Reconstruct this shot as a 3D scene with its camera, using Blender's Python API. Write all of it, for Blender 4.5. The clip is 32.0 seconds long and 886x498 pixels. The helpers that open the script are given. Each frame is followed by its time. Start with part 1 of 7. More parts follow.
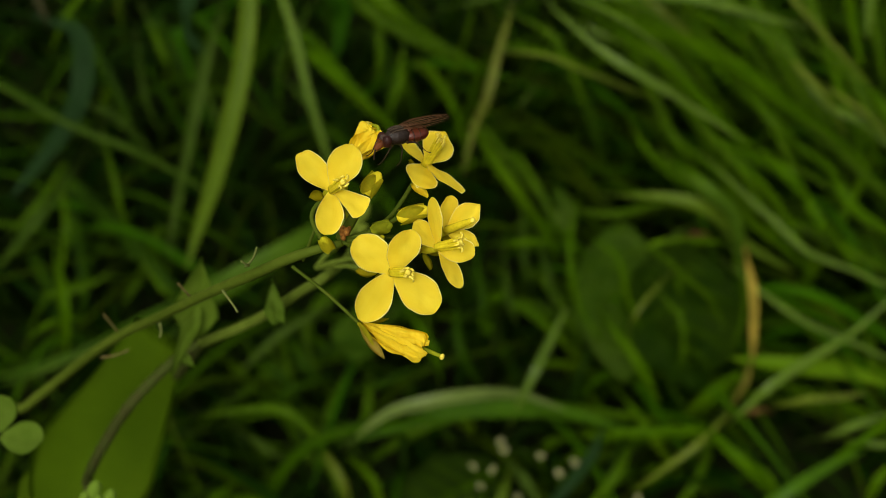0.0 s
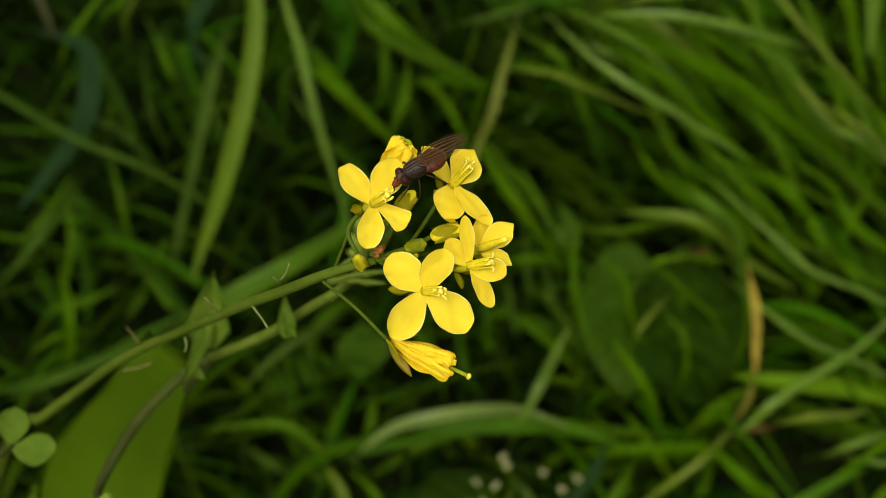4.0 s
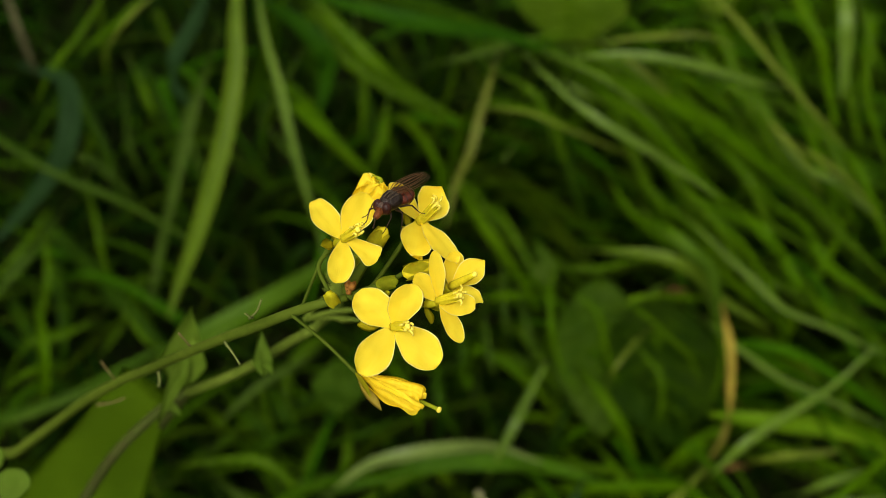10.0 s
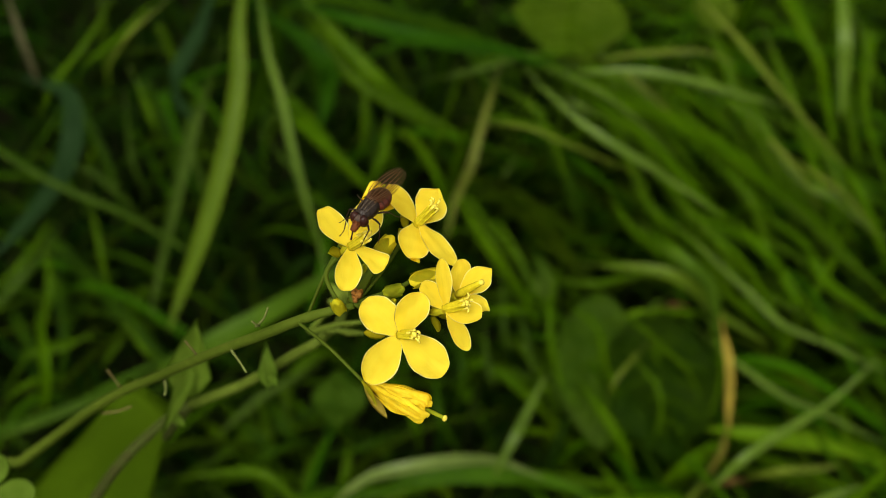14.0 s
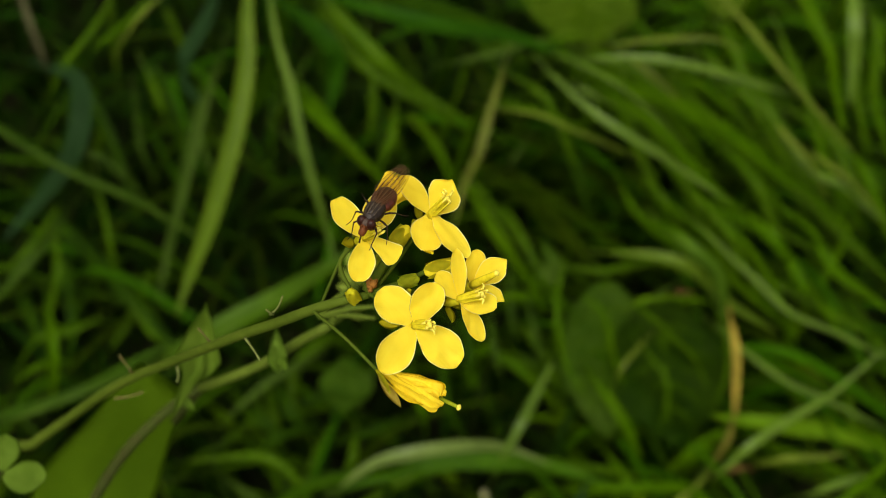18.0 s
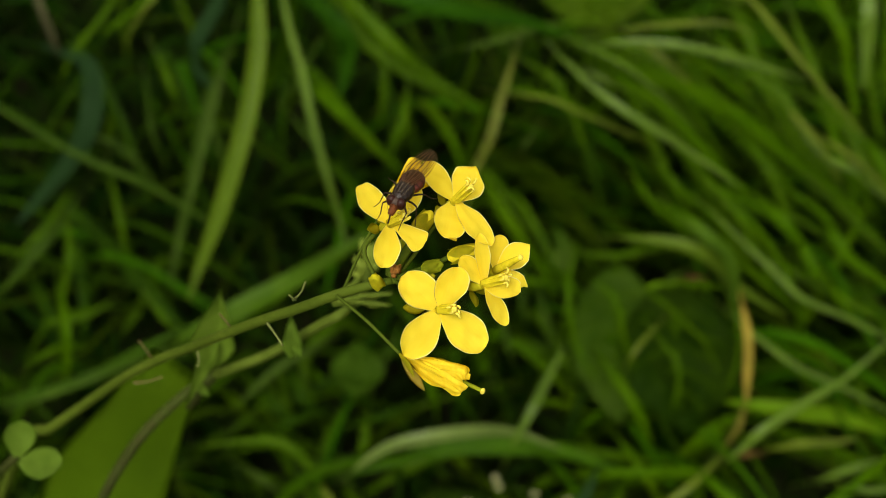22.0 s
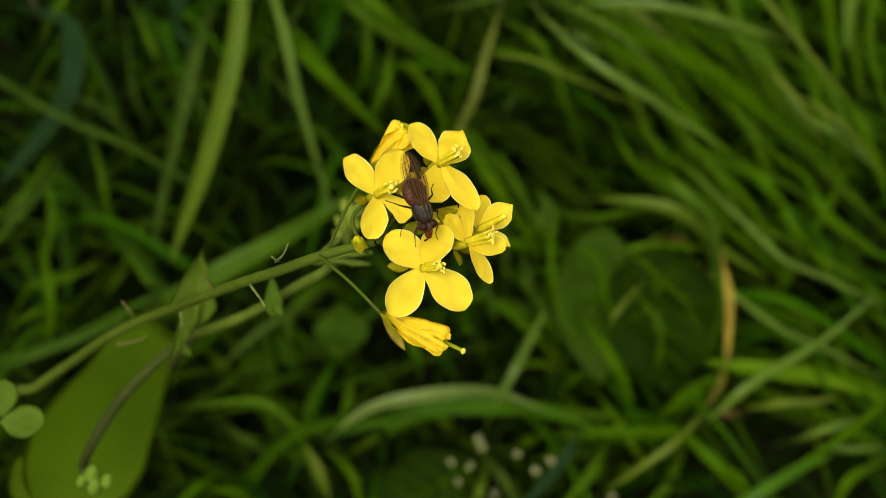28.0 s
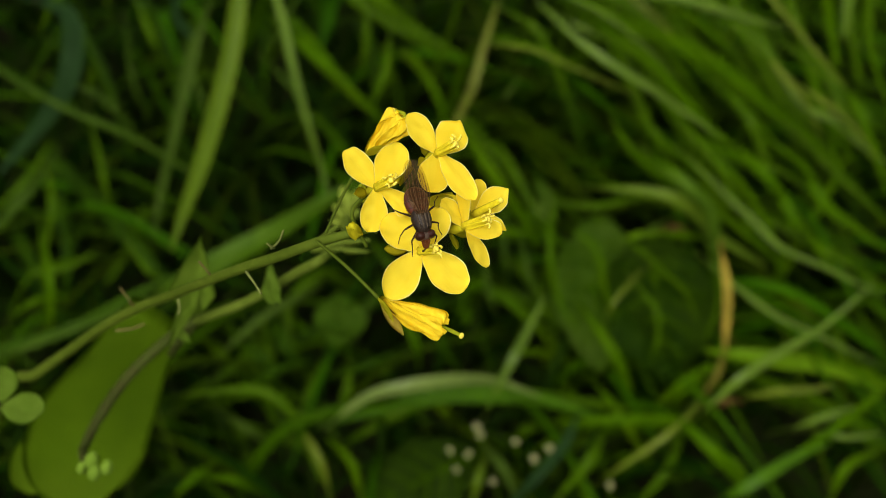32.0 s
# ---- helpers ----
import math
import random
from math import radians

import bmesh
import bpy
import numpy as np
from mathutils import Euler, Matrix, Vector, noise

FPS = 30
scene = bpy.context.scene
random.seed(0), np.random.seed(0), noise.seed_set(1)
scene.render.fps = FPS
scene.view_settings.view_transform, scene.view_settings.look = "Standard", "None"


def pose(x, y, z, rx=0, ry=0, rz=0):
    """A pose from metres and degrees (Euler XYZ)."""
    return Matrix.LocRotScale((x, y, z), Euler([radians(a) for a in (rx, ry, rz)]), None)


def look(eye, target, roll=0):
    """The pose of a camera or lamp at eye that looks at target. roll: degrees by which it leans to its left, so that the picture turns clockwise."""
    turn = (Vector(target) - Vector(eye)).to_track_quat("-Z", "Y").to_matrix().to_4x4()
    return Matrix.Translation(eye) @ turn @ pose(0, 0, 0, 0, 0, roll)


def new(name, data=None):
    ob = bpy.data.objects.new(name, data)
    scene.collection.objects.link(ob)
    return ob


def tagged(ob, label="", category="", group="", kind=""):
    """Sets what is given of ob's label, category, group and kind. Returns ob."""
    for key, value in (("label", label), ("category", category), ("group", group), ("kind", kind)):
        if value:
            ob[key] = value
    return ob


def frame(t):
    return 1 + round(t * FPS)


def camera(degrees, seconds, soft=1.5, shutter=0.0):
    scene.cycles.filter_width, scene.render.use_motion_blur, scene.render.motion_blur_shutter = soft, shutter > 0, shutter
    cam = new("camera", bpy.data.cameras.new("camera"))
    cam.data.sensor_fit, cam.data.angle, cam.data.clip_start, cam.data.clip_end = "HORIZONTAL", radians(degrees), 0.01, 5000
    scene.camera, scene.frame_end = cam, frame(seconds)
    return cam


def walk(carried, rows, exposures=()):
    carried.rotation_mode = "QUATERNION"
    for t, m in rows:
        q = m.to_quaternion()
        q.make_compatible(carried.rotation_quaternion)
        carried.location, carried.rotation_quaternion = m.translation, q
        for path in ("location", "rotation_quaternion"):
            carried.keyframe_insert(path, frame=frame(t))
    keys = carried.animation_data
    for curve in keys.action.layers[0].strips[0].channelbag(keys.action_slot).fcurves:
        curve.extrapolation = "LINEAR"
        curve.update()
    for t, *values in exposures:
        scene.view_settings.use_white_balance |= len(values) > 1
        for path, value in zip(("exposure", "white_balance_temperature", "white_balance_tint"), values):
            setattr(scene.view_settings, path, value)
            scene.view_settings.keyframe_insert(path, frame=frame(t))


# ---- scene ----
cam = camera(40, 32.0, soft=0.75)
cam.data.dof.use_dof, cam.data.dof.focus_distance, cam.data.dof.aperture_fstop = True, 0.1465, 22.0
CAMERA_ROWS = [
    (0.0, pose(0.00335, 0.00274, 0.41572, 39.07, 2.19, -0.34)),
    (0.5, pose(0.00286, 0.00222, 0.41524, 39.32, 1.94, -0.40)),
    (1.0, pose(0.00259, 0.00240, 0.41586, 39.42, 1.90, -0.43)),
    (1.5, pose(0.00235, 0.00228, 0.41654, 39.61, 1.87, -0.29)),
    (2.0, pose(0.00173, 0.00216, 0.41637, 39.82, 1.91, -0.21)),
    (2.5, pose(0.00152, 0.00185, 0.41667, 39.88, 1.94, -0.09)),
    (3.0, pose(0.00145, 0.00156, 0.41695, 39.86, 1.95, -0.14)),
    (3.5, pose(0.00147, 0.00144, 0.41706, 39.85, 1.94, -0.19)),
    (5.5, pose(0.00102, 0.00178, 0.41720, 40.12, 1.80, 0.17)),
    (6.0, pose(0.00108, 0.00178, 0.41669, 40.34, 1.84, 0.14)),
    (6.5, pose(0.00181, 0.00117, 0.41771, 40.46, 2.02, -0.02)),
    (7.0, pose(0.00174, 0.00089, 0.41767, 40.66, 1.87, -0.13)),
    (7.5, pose(0.00193, 0.00112, 0.41789, 40.84, 1.69, -0.17)),
    (8.0, pose(0.00224, 0.00095, 0.41812, 41.03, 1.53, -0.36)),
    (8.5, pose(0.00174, 0.00095, 0.41785, 41.27, 1.33, -0.62)),
    (9.0, pose(0.00222, 0.00052, 0.41838, 41.40, 1.24, -0.70)),
    (9.5, pose(0.00210, 0.00052, 0.41907, 41.42, 1.03, -0.60)),
    (10.0, pose(0.00171, 0.00058, 0.41878, 41.52, 0.84, -0.46)),
    (10.5, pose(0.00224, 0.00092, 0.41881, 41.57, 0.85, -0.35)),
    (11.0, pose(0.00276, 0.00024, 0.41929, 41.71, 1.00, -0.50)),
    (11.5, pose(0.00175, -0.00003, 0.41904, 41.89, 0.76, -0.62)),
    (12.0, pose(0.00099, -0.00023, 0.41966, 41.90, 0.49, -0.53)),
    (12.5, pose(0.00033, 0.00021, 0.41982, 41.91, 0.18, -0.27)),
    (13.0, pose(-0.00000, 0.00000, 0.42000, 42.00, -0.00, 0.00)),
    (13.5, pose(-0.00026, -0.00040, 0.41947, 42.17, 0.21, -0.16)),
    (14.0, pose(0.00070, -0.00054, 0.42012, 42.17, 0.54, -0.31)),
    (14.5, pose(-0.00024, -0.00044, 0.41962, 42.22, 0.30, -0.25)),
    (16.5, pose(-0.00103, -0.00005, 0.41978, 42.05, 0.34, 0.24)),
    (17.0, pose(0.00040, -0.00006, 0.41974, 41.95, 0.71, 0.15)),
    (17.5, pose(0.00056, -0.00058, 0.42007, 41.78, 0.67, 0.04)),
    (18.0, pose(-0.00008, -0.00080, 0.42002, 41.56, 0.53, 0.07)),
    (18.5, pose(0.00069, -0.00024, 0.42015, 41.33, 0.53, 0.41)),
    (19.0, pose(0.00020, -0.00024, 0.42077, 41.10, 0.57, 0.51)),
    (19.5, pose(-0.00074, -0.00034, 0.42022, 41.05, 0.67, 0.46)),
    (20.0, pose(-0.00029, -0.00068, 0.42020, 40.96, 0.97, 0.36)),
    (20.5, pose(-0.00012, -0.00062, 0.42043, 40.78, 1.12, 0.21)),
    (21.0, pose(-0.00039, -0.00070, 0.42047, 40.76, 0.98, 0.27)),
    (21.5, pose(-0.00074, -0.00059, 0.42029, 40.79, 0.88, 0.33)),
    (22.0, pose(-0.00098, -0.00038, 0.42047, 40.78, 0.82, 0.36)),
    (22.5, pose(-0.00126, -0.00015, 0.42005, 40.81, 0.78, 0.36)),
    (23.0, pose(-0.00122, -0.00002, 0.41993, 40.82, 0.74, 0.45)),
    (23.5, pose(-0.00068, -0.00058, 0.41996, 40.90, 0.73, 0.33)),
    (24.0, pose(-0.00028, -0.00101, 0.42012, 40.88, 0.65, 0.09)),
    (24.5, pose(-0.00054, -0.00083, 0.41949, 40.82, 0.55, -0.02)),
    (25.0, pose(-0.00042, -0.00111, 0.42003, 40.58, 0.49, 0.02)),
    (25.5, pose(-0.00025, -0.00116, 0.41988, 40.33, 0.51, -0.01)),
    (27.5, pose(0.00018, -0.00164, 0.42045, 39.36, 0.45, -0.19)),
    (28.0, pose(-0.00010, -0.00139, 0.42051, 39.07, 0.33, -0.10)),
    (28.5, pose(0.00016, -0.00182, 0.42116, 38.90, 0.33, -0.01)),
    (29.0, pose(0.00022, -0.00180, 0.42016, 38.84, 0.45, -0.17)),
    (29.5, pose(0.00085, -0.00238, 0.42144, 38.68, 0.37, -0.01)),
    (30.0, pose(0.00007, -0.00197, 0.42063, 38.67, 0.17, 0.03)),
    (30.5, pose(-0.00003, -0.00182, 0.42036, 38.64, 0.11, 0.07)),
    (31.0, pose(-0.00035, -0.00180, 0.42050, 38.57, 0.07, 0.12)),
    (31.5, pose(-0.00035, -0.00179, 0.42043, 38.58, 0.13, 0.08)),
    (32.0, pose(0.00039, -0.00230, 0.42113, 38.58, 0.34, -0.09)),
]
walk(cam, CAMERA_ROWS, [(0.0, 0.70, 6880, 10), (0.5, 0.80, 6880, 10), (1.5, 1.04, 6880, 10), (32.0, 1.04, 6880, 10)])

# ---- light: a bright overcast sky over a meadow ----
world = bpy.data.worlds.new("overcast_sky")
scene.world, world.use_nodes = world, True
sky = world.node_tree.nodes.new("ShaderNodeTexSky")
sky.sky_type, sky.sun_disc = "NISHITA", False
sky.sun_elevation, sky.sun_rotation = radians(60), radians(205)
sky.air_density, sky.dust_density = 1.0, 3.0
grey = world.node_tree.nodes.new("ShaderNodeHueSaturation")  # cloud cover takes most of the blue
grey.inputs["Saturation"].default_value = 0.08
world.node_tree.links.new(sky.outputs[0], grey.inputs["Color"])
world.node_tree.links.new(grey.outputs[0], world.node_tree.nodes["Background"].inputs[0])
world.node_tree.nodes["Background"].inputs[1].default_value = 0.12
sun = new("sun", bpy.data.lights.new("sun", "SUN"))
sun.data.energy, sun.data.angle, sun.data.color = 1.3, radians(30), (1.0, 0.97, 0.90)
sun.matrix_world = look((-0.3, -0.55, 1.4), (0, 0.15, 0.2))


# ---- materials ----
def material(name, colour, rough=0.5, second=None, scale=400.0, bump=0.0, translucent=0.0, stretch=(1, 1, 1), spread=0.0,
             coords="Object", spec=0.015, alpha=1.0, third=None):
    """A surface of two or three mottled colours, with grain, relief and some light that shines through."""
    m = bpy.data.materials.new(name)
    m.use_nodes = True
    n, l = m.node_tree.nodes, m.node_tree.links
    p = n["Principled BSDF"]
    p.inputs["Roughness"].default_value = rough
    p.inputs["Specular IOR Level"].default_value = spec
    p.inputs["Alpha"].default_value = alpha
    at, map_ = n.new("ShaderNodeTexCoord"), n.new("ShaderNodeMapping")
    map_.inputs["Scale"].default_value = stretch
    l.new(at.outputs[coords], map_.inputs[0])
    fine, wide = n.new("ShaderNodeTexNoise"), n.new("ShaderNodeTexNoise")
    fine.inputs["Scale"].default_value, fine.inputs["Detail"].default_value = scale, 6
    wide.inputs["Scale"].default_value, wide.inputs["Detail"].default_value = scale * 0.17, 3
    for t in (fine, wide):
        l.new(map_.outputs[0], t.inputs[0])
    mix, mix2 = n.new("ShaderNodeMixRGB"), n.new("ShaderNodeMixRGB")
    mix.inputs[1].default_value = (*colour, 1)
    mix.inputs[2].default_value = (*(second or [c * 0.7 for c in colour]), 1)
    ramp = n.new("ShaderNodeMapRange")
    ramp.inputs[1].default_value, ramp.inputs[2].default_value = 0.38, 0.66
    l.new(fine.outputs[0], ramp.inputs[0])
    l.new(ramp.outputs[0], mix.inputs[0])
    l.new(mix.outputs[0], mix2.inputs[1])
    mix2.inputs[2].default_value = (*(third or [c * 0.75 for c in (second or colour)]), 1)
    ramp2 = n.new("ShaderNodeMapRange")
    ramp2.inputs[1].default_value, ramp2.inputs[2].default_value, ramp2.inputs[4].default_value = 0.45, 0.7, 0.7
    l.new(wide.outputs[0], ramp2.inputs[0])
    l.new(ramp2.outputs[0], mix2.inputs[0])
    colour_out = mix2.outputs[0]
    if spread:
        hue = n.new("ShaderNodeHueSaturation")
        geo, vary, tint = n.new("ShaderNodeNewGeometry"), n.new("ShaderNodeMapRange"), n.new("ShaderNodeMapRange")
        vary.inputs[3].default_value, vary.inputs[4].default_value = 1 - spread, 1 + spread
        tint.inputs[3].default_value, tint.inputs[4].default_value = 0.5 - 0.05 * spread, 0.5 + 0.05 * spread
        l.new(geo.outputs["Random Per Island"], vary.inputs[0])
        l.new(vary.outputs[0], hue.inputs["Value"])
        l.new(geo.outputs["Random Per Island"], tint.inputs[0])
        l.new(tint.outputs[0], hue.inputs["Hue"])
        l.new(colour_out, hue.inputs["Color"])
        colour_out = hue.outputs[0]
    l.new(colour_out, p.inputs["Base Color"])
    if bump:
        b = n.new("ShaderNodeBump")
        b.inputs["Strength"].default_value, b.inputs["Distance"].default_value = bump, 0.0003
        l.new(fine.outputs[0], b.inputs["Height"])
        l.new(b.outputs[0], p.inputs["Normal"])
    if translucent:
        tr, add = n.new("ShaderNodeBsdfTranslucent"), n.new("ShaderNodeMixShader")
        add.inputs[0].default_value = translucent
        l.new(colour_out, tr.inputs[0])
        l.new(p.outputs[0], add.inputs[1])
        l.new(tr.outputs[0], add.inputs[2])
        l.new(add.outputs[0], n["Material Output"].inputs[0])
    return m


PETAL = material("petal_yellow", (0.93, 0.790, 0.070), 0.55, (0.92, 0.772, 0.060), 2200, 0.13, 0.30, (1, 0.10, 1), spec=0.1, third=(0.91, 0.74, 0.048))
# the petal's paler rim, with a bright outline highlight painted in as well
PETAL_EDGE = material("petal_pale_lit_edge", (0.96, 0.90, 0.40), 0.55, (0.95, 0.87, 0.30), 2600, 0.1, 0.30, spec=0.1)
FADED = material("faded_petal", (0.93, 0.775, 0.060), 0.6, (0.88, 0.70, 0.035), 1600, 0.5, 0.22, (1, 0.15, 1), spec=0.1, third=(0.83, 0.63, 0.025))
STAMEN = material("stamen_yellow", (0.6000, 0.4900, 0.0210), 0.5, (0.4800, 0.4000, 0.0150), 2500, 0.3, 0.15)
ANTHER = material("anther_cream", (0.68, 0.57, 0.085), 0.6, (0.57, 0.45, 0.045), 4000, 0.5)
SEPAL = material("sepal_yellow_green", (0.44, 0.38, 0.015), 0.5, (0.34, 0.33, 0.012), 1500, 0.3, 0.2)
SEPAL_TAN = material("sepal_tan", (0.42, 0.32, 0.05), 0.55, (0.34, 0.27, 0.035), 1500, 0.3, 0.2)
BUD = material("bud_green", (0.26, 0.28, 0.012), 0.45, (0.18, 0.22, 0.01), 1500, 0.3, 0.15)
BUD_YELLOW = material("bud_yellow", (0.4000, 0.3600, 0.0120), 0.45, (0.3000, 0.2900, 0.0100), 1500, 0.3, 0.15)
BUD_YOUNG = material("bud_young_green", (0.150, 0.195, 0.026), 0.5, (0.115, 0.160, 0.018), 900, 0.3, 0.2)
SHOOT = material("shoot_green", (0.080, 0.112, 0.014), 0.5, (0.062, 0.092, 0.010), 700, 0.3)
BUD_OPENING = material("bud_opening", (0.7400, 0.6200, 0.0300), 0.5, (0.6400, 0.5500, 0.0220), 1800, 0.3, 0.2, (1, 0.2, 1), third=(0.56, 0.50, 0.02))
STEM = material("stem_green", (0.0560, 0.0800, 0.0080), 0.5, (0.0420, 0.0650, 0.0058), 900, 0.3, stretch=(0.2561, 0.8800, 0.8800))
STEM_DARK = material("stem_dark_green", (0.0312, 0.0449, 0.0073), 0.55, (0.0312, 0.0340, 0.0082), 500, 0.3)
SPUR = material("dry_spur", (0.120, 0.145, 0.040), 0.6, (0.095, 0.105, 0.028), 1500, 0.3)
SPUR_RED = material("reddish_spur", (0.115, 0.098, 0.035), 0.6, (0.09, 0.066, 0.02), 1500, 0.3)
BROWN = material("withered_brown", (0.30, 0.13, 0.025), 0.8, (0.14, 0.06, 0.015), 3000, 0.8)
LEAF = material("leaf_green", (0.0782, 0.1454, 0.0046), 0.5, (0.0635, 0.1233, 0.0035), 90, 0.4, 0.25, third=(0.0930, 0.1450, 0.0080))
LEAF_CLASP = material("clasping_leaf", (0.1350, 0.2150, 0.0220), 0.5, (0.1100, 0.1850, 0.0160), 300, 0.4, 0.25)
LEAF_OLIVE = material("olive_leaf", (0.0670, 0.1250, 0.0045), 0.5, (0.0465, 0.0980, 0.0030), 140, 0.5, 0.25, third=(0.0900, 0.1350, 0.0120))
LEAF_PALE = material("young_leaf", (0.1400, 0.2280, 0.0267), 0.5, (0.1120, 0.1938, 0.0178), 300, 0.3, 0.25)
# dark green with the large leaf's shade put into it
LEAF_SHADED = material("shaded_leaf_part", (0.0158, 0.0400, 0.0014), 0.5, (0.0093, 0.0280, 0.0009), 220, 0.9, 0.2, third=(0.0260, 0.0480, 0.0030))
LEAF_MID = material("wrinkled_leaf", (0.0446, 0.0960, 0.0056), 0.5, (0.0288, 0.0690, 0.0034), 200, 0.8, 0.2, third=(0.0600, 0.1000, 0.0120))
FRESH = material("grass_fresh", (0.0344, 0.0830, 0.0006), 0.42, (0.0251, 0.0660, 0.0004), 120, 0.3, 0.25, third=(0.0480, 0.0850, 0.0008))
MID = material("grass_mid", (0.0361, 0.0799, 0.0009), 0.42, (0.0258, 0.0622, 0.0007), 120, 0.3, 0.25)
# pale green, brightened so that part of the highlight sits in the colour
PALE = material("grass_pale", (0.0714, 0.1248, 0.0100), 0.40, (0.0535, 0.1008, 0.0067), 120, 0.3, 0.2, spec=0.15)
OLIVE = material("grass_olive", (0.0614, 0.1040, 0.0045), 0.42, (0.0493, 0.0880, 0.0034), 120, 0.3, 0.25, spec=0.06)
YELLOW = material("grass_yellowing", (0.0886, 0.1210, 0.0093), 0.42, (0.0688, 0.1008, 0.0059), 120, 0.3, 0.2, spec=0.10)
# dull and dark greens with shade put into the colour, for shaded spots
DULL = material("grass_dull_shaded", (0.0214, 0.0450, 0.0032), 0.5, (0.0153, 0.0350, 0.0023), 120, 0.3, 0.2)
DARK = material("grass_dark_shaded", (0.0119, 0.0319, 0.0007), 0.45, (0.0076, 0.0229, 0.0005), 120, 0.3, 0.2)
BLUE = material("grass_bluish", (0.0120, 0.0310, 0.0085), 0.45, (0.0085, 0.0235, 0.0058), 120, 0.3, 0.2)
SOFT = material("grass_soft_green", (0.0400, 0.0820, 0.0045), 0.42, (0.0316, 0.0690, 0.0034), 120, 0.3, 0.2, spec=0.03)
# pale green that holds a blade's sky sheen in its base colour
SHEEN = material("grass_painted_sheen", (0.0968, 0.1408, 0.0242), 0.38, (0.0770, 0.1188, 0.0176), 120, 0.3, 0.2, spec=0.18)
SOFT_DARK = material("grass_deep_green", (0.0260, 0.0600, 0.0032), 0.45, (0.0195, 0.0480, 0.0024), 120, 0.3, 0.2)
DULL_PALE = material("grass_grey_green", (0.0353, 0.0640, 0.0075), 0.45, (0.0270, 0.0510, 0.0053), 120, 0.3, 0.2)
# darkened copy of the fresh green; the shade is in the base colour
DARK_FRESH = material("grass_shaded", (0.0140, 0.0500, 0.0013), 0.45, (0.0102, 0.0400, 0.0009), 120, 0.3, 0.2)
BROAD = material("grass_broad", (0.0381, 0.0980, 0.0021), 0.42, (0.0307, 0.0820, 0.0016), 120, 0.3, 0.22, spec=0.08)
BRIGHT = material("grass_bright", (0.0707, 0.1400, 0.0037), 0.42, (0.0558, 0.1180, 0.0030), 120, 0.3, 0.22)
BUFF = material("grass_buff", (0.086, 0.104, 0.013), 0.5, (0.066, 0.080, 0.009), 120, 0.3, 0.2, spec=0.06)
BROWNING = material("straw_olive", (0.0850, 0.0780, 0.0110), 0.6, (0.0620, 0.0580, 0.0080), 150, 0.4, 0.1)
REDDISH = material("straw_reddish", (0.0850, 0.0420, 0.0140), 0.6, (0.0600, 0.0330, 0.0100), 150, 0.4, 0.1)
STRAW = material("straw", (0.2280, 0.1740, 0.0260), 0.6, (0.1560, 0.1260, 0.0180), 150, 0.4, 0.1)
PURPLE = material("stalk_grey_purple", (0.0455, 0.0434, 0.0189), 0.6, (0.0315, 0.0315, 0.0126), 150, 0.3)
# very dark green: the shade between the blades is painted into it
MEADOW_SHADED = material("meadow_grass", (0.0067, 0.0172, 0.0002), 0.5, (0.0040, 0.0116, 0.0002), 60, 0.2, 0.2, spread=0.5)
TUSSOCK = material("tussock_grass", (0.0234, 0.0549, 0.0004), 0.45, (0.0161, 0.0420, 0.0003), 60, 0.2, 0.22, spread=0.45)
# soil coloured near black, so that it carries the shade under deep grass
SOIL = material("soil_shaded", (0.010, 0.010, 0.004), 0.95, (0.006, 0.009, 0.002), 60, 0.8, third=(0.007, 0.013, 0.002))
WHITE_FLOWER = material("cream_floret", (0.3000, 0.3000, 0.1500), 0.6, (0.2200, 0.2300, 0.0900), 900, 0.4, 0.2)
THORAX = material("fly_thorax", (0.0090, 0.0054, 0.0032), 0.36, (0.0220, 0.0130, 0.0075), 2600, 0.5, spec=0.20, third=(0.0150, 0.0085, 0.0048))
STRIPE = material("fly_pale_stripe", (0.0720, 0.0540, 0.0360), 0.65, (0.0300, 0.0220, 0.0140), 3200, 0.6, spec=0.05)
ABDOMEN = material("fly_abdomen", (0.1050, 0.0200, 0.0078), 0.30, (0.0660, 0.0130, 0.0052), 900, 0.3, spec=0.22, third=(0.0250, 0.0062, 0.0026))
EYE = material("fly_eye", (0.0300, 0.0085, 0.0045), 0.28, (0.018, 0.0055, 0.0030), 6000, 0.25, spec=0.12)
FACE = material("fly_face", (0.060, 0.038, 0.026), 0.5, (0.034, 0.021, 0.014), 2500, 0.4, spec=0.12)
SNOUT = material("fly_snout", (0.1050, 0.0310, 0.0080), 0.45, (0.0600, 0.0180, 0.0050), 2000, 0.3, spec=0.06)
LEG = material("fly_leg", (0.014, 0.008, 0.005), 0.5, (0.028, 0.015, 0.008), 2500, 0.3, spec=0.08)
VEIN = material("wing_vein", (0.055, 0.024, 0.010), 0.5, (0.075, 0.035, 0.014), 2500, spec=0.1)
WING = material("wing_membrane", (0.2200, 0.1400, 0.0650), 0.30, (0.1500, 0.0950, 0.0420), 700, 0.25, alpha=0.075, spec=0.12)


def tint_through(m, colour):
    """Light that passes the membrane takes on its colour."""
    n, l = m.node_tree.nodes, m.node_tree.links
    p = n["Principled BSDF"]
    clear, mix = n.new("ShaderNodeBsdfTransparent"), n.new("ShaderNodeMixShader")
    clear.inputs[0].default_value = (*colour, 1)
    mix.inputs[0].default_value = p.inputs["Alpha"].default_value
    p.inputs["Alpha"].default_value = 1.0
    l.new(clear.outputs[0], mix.inputs[1])
    l.new(p.outputs[0], mix.inputs[2])
    l.new(mix.outputs[0], n["Material Output"].inputs[0])


tint_through(WING, (0.80, 0.75, 0.58))


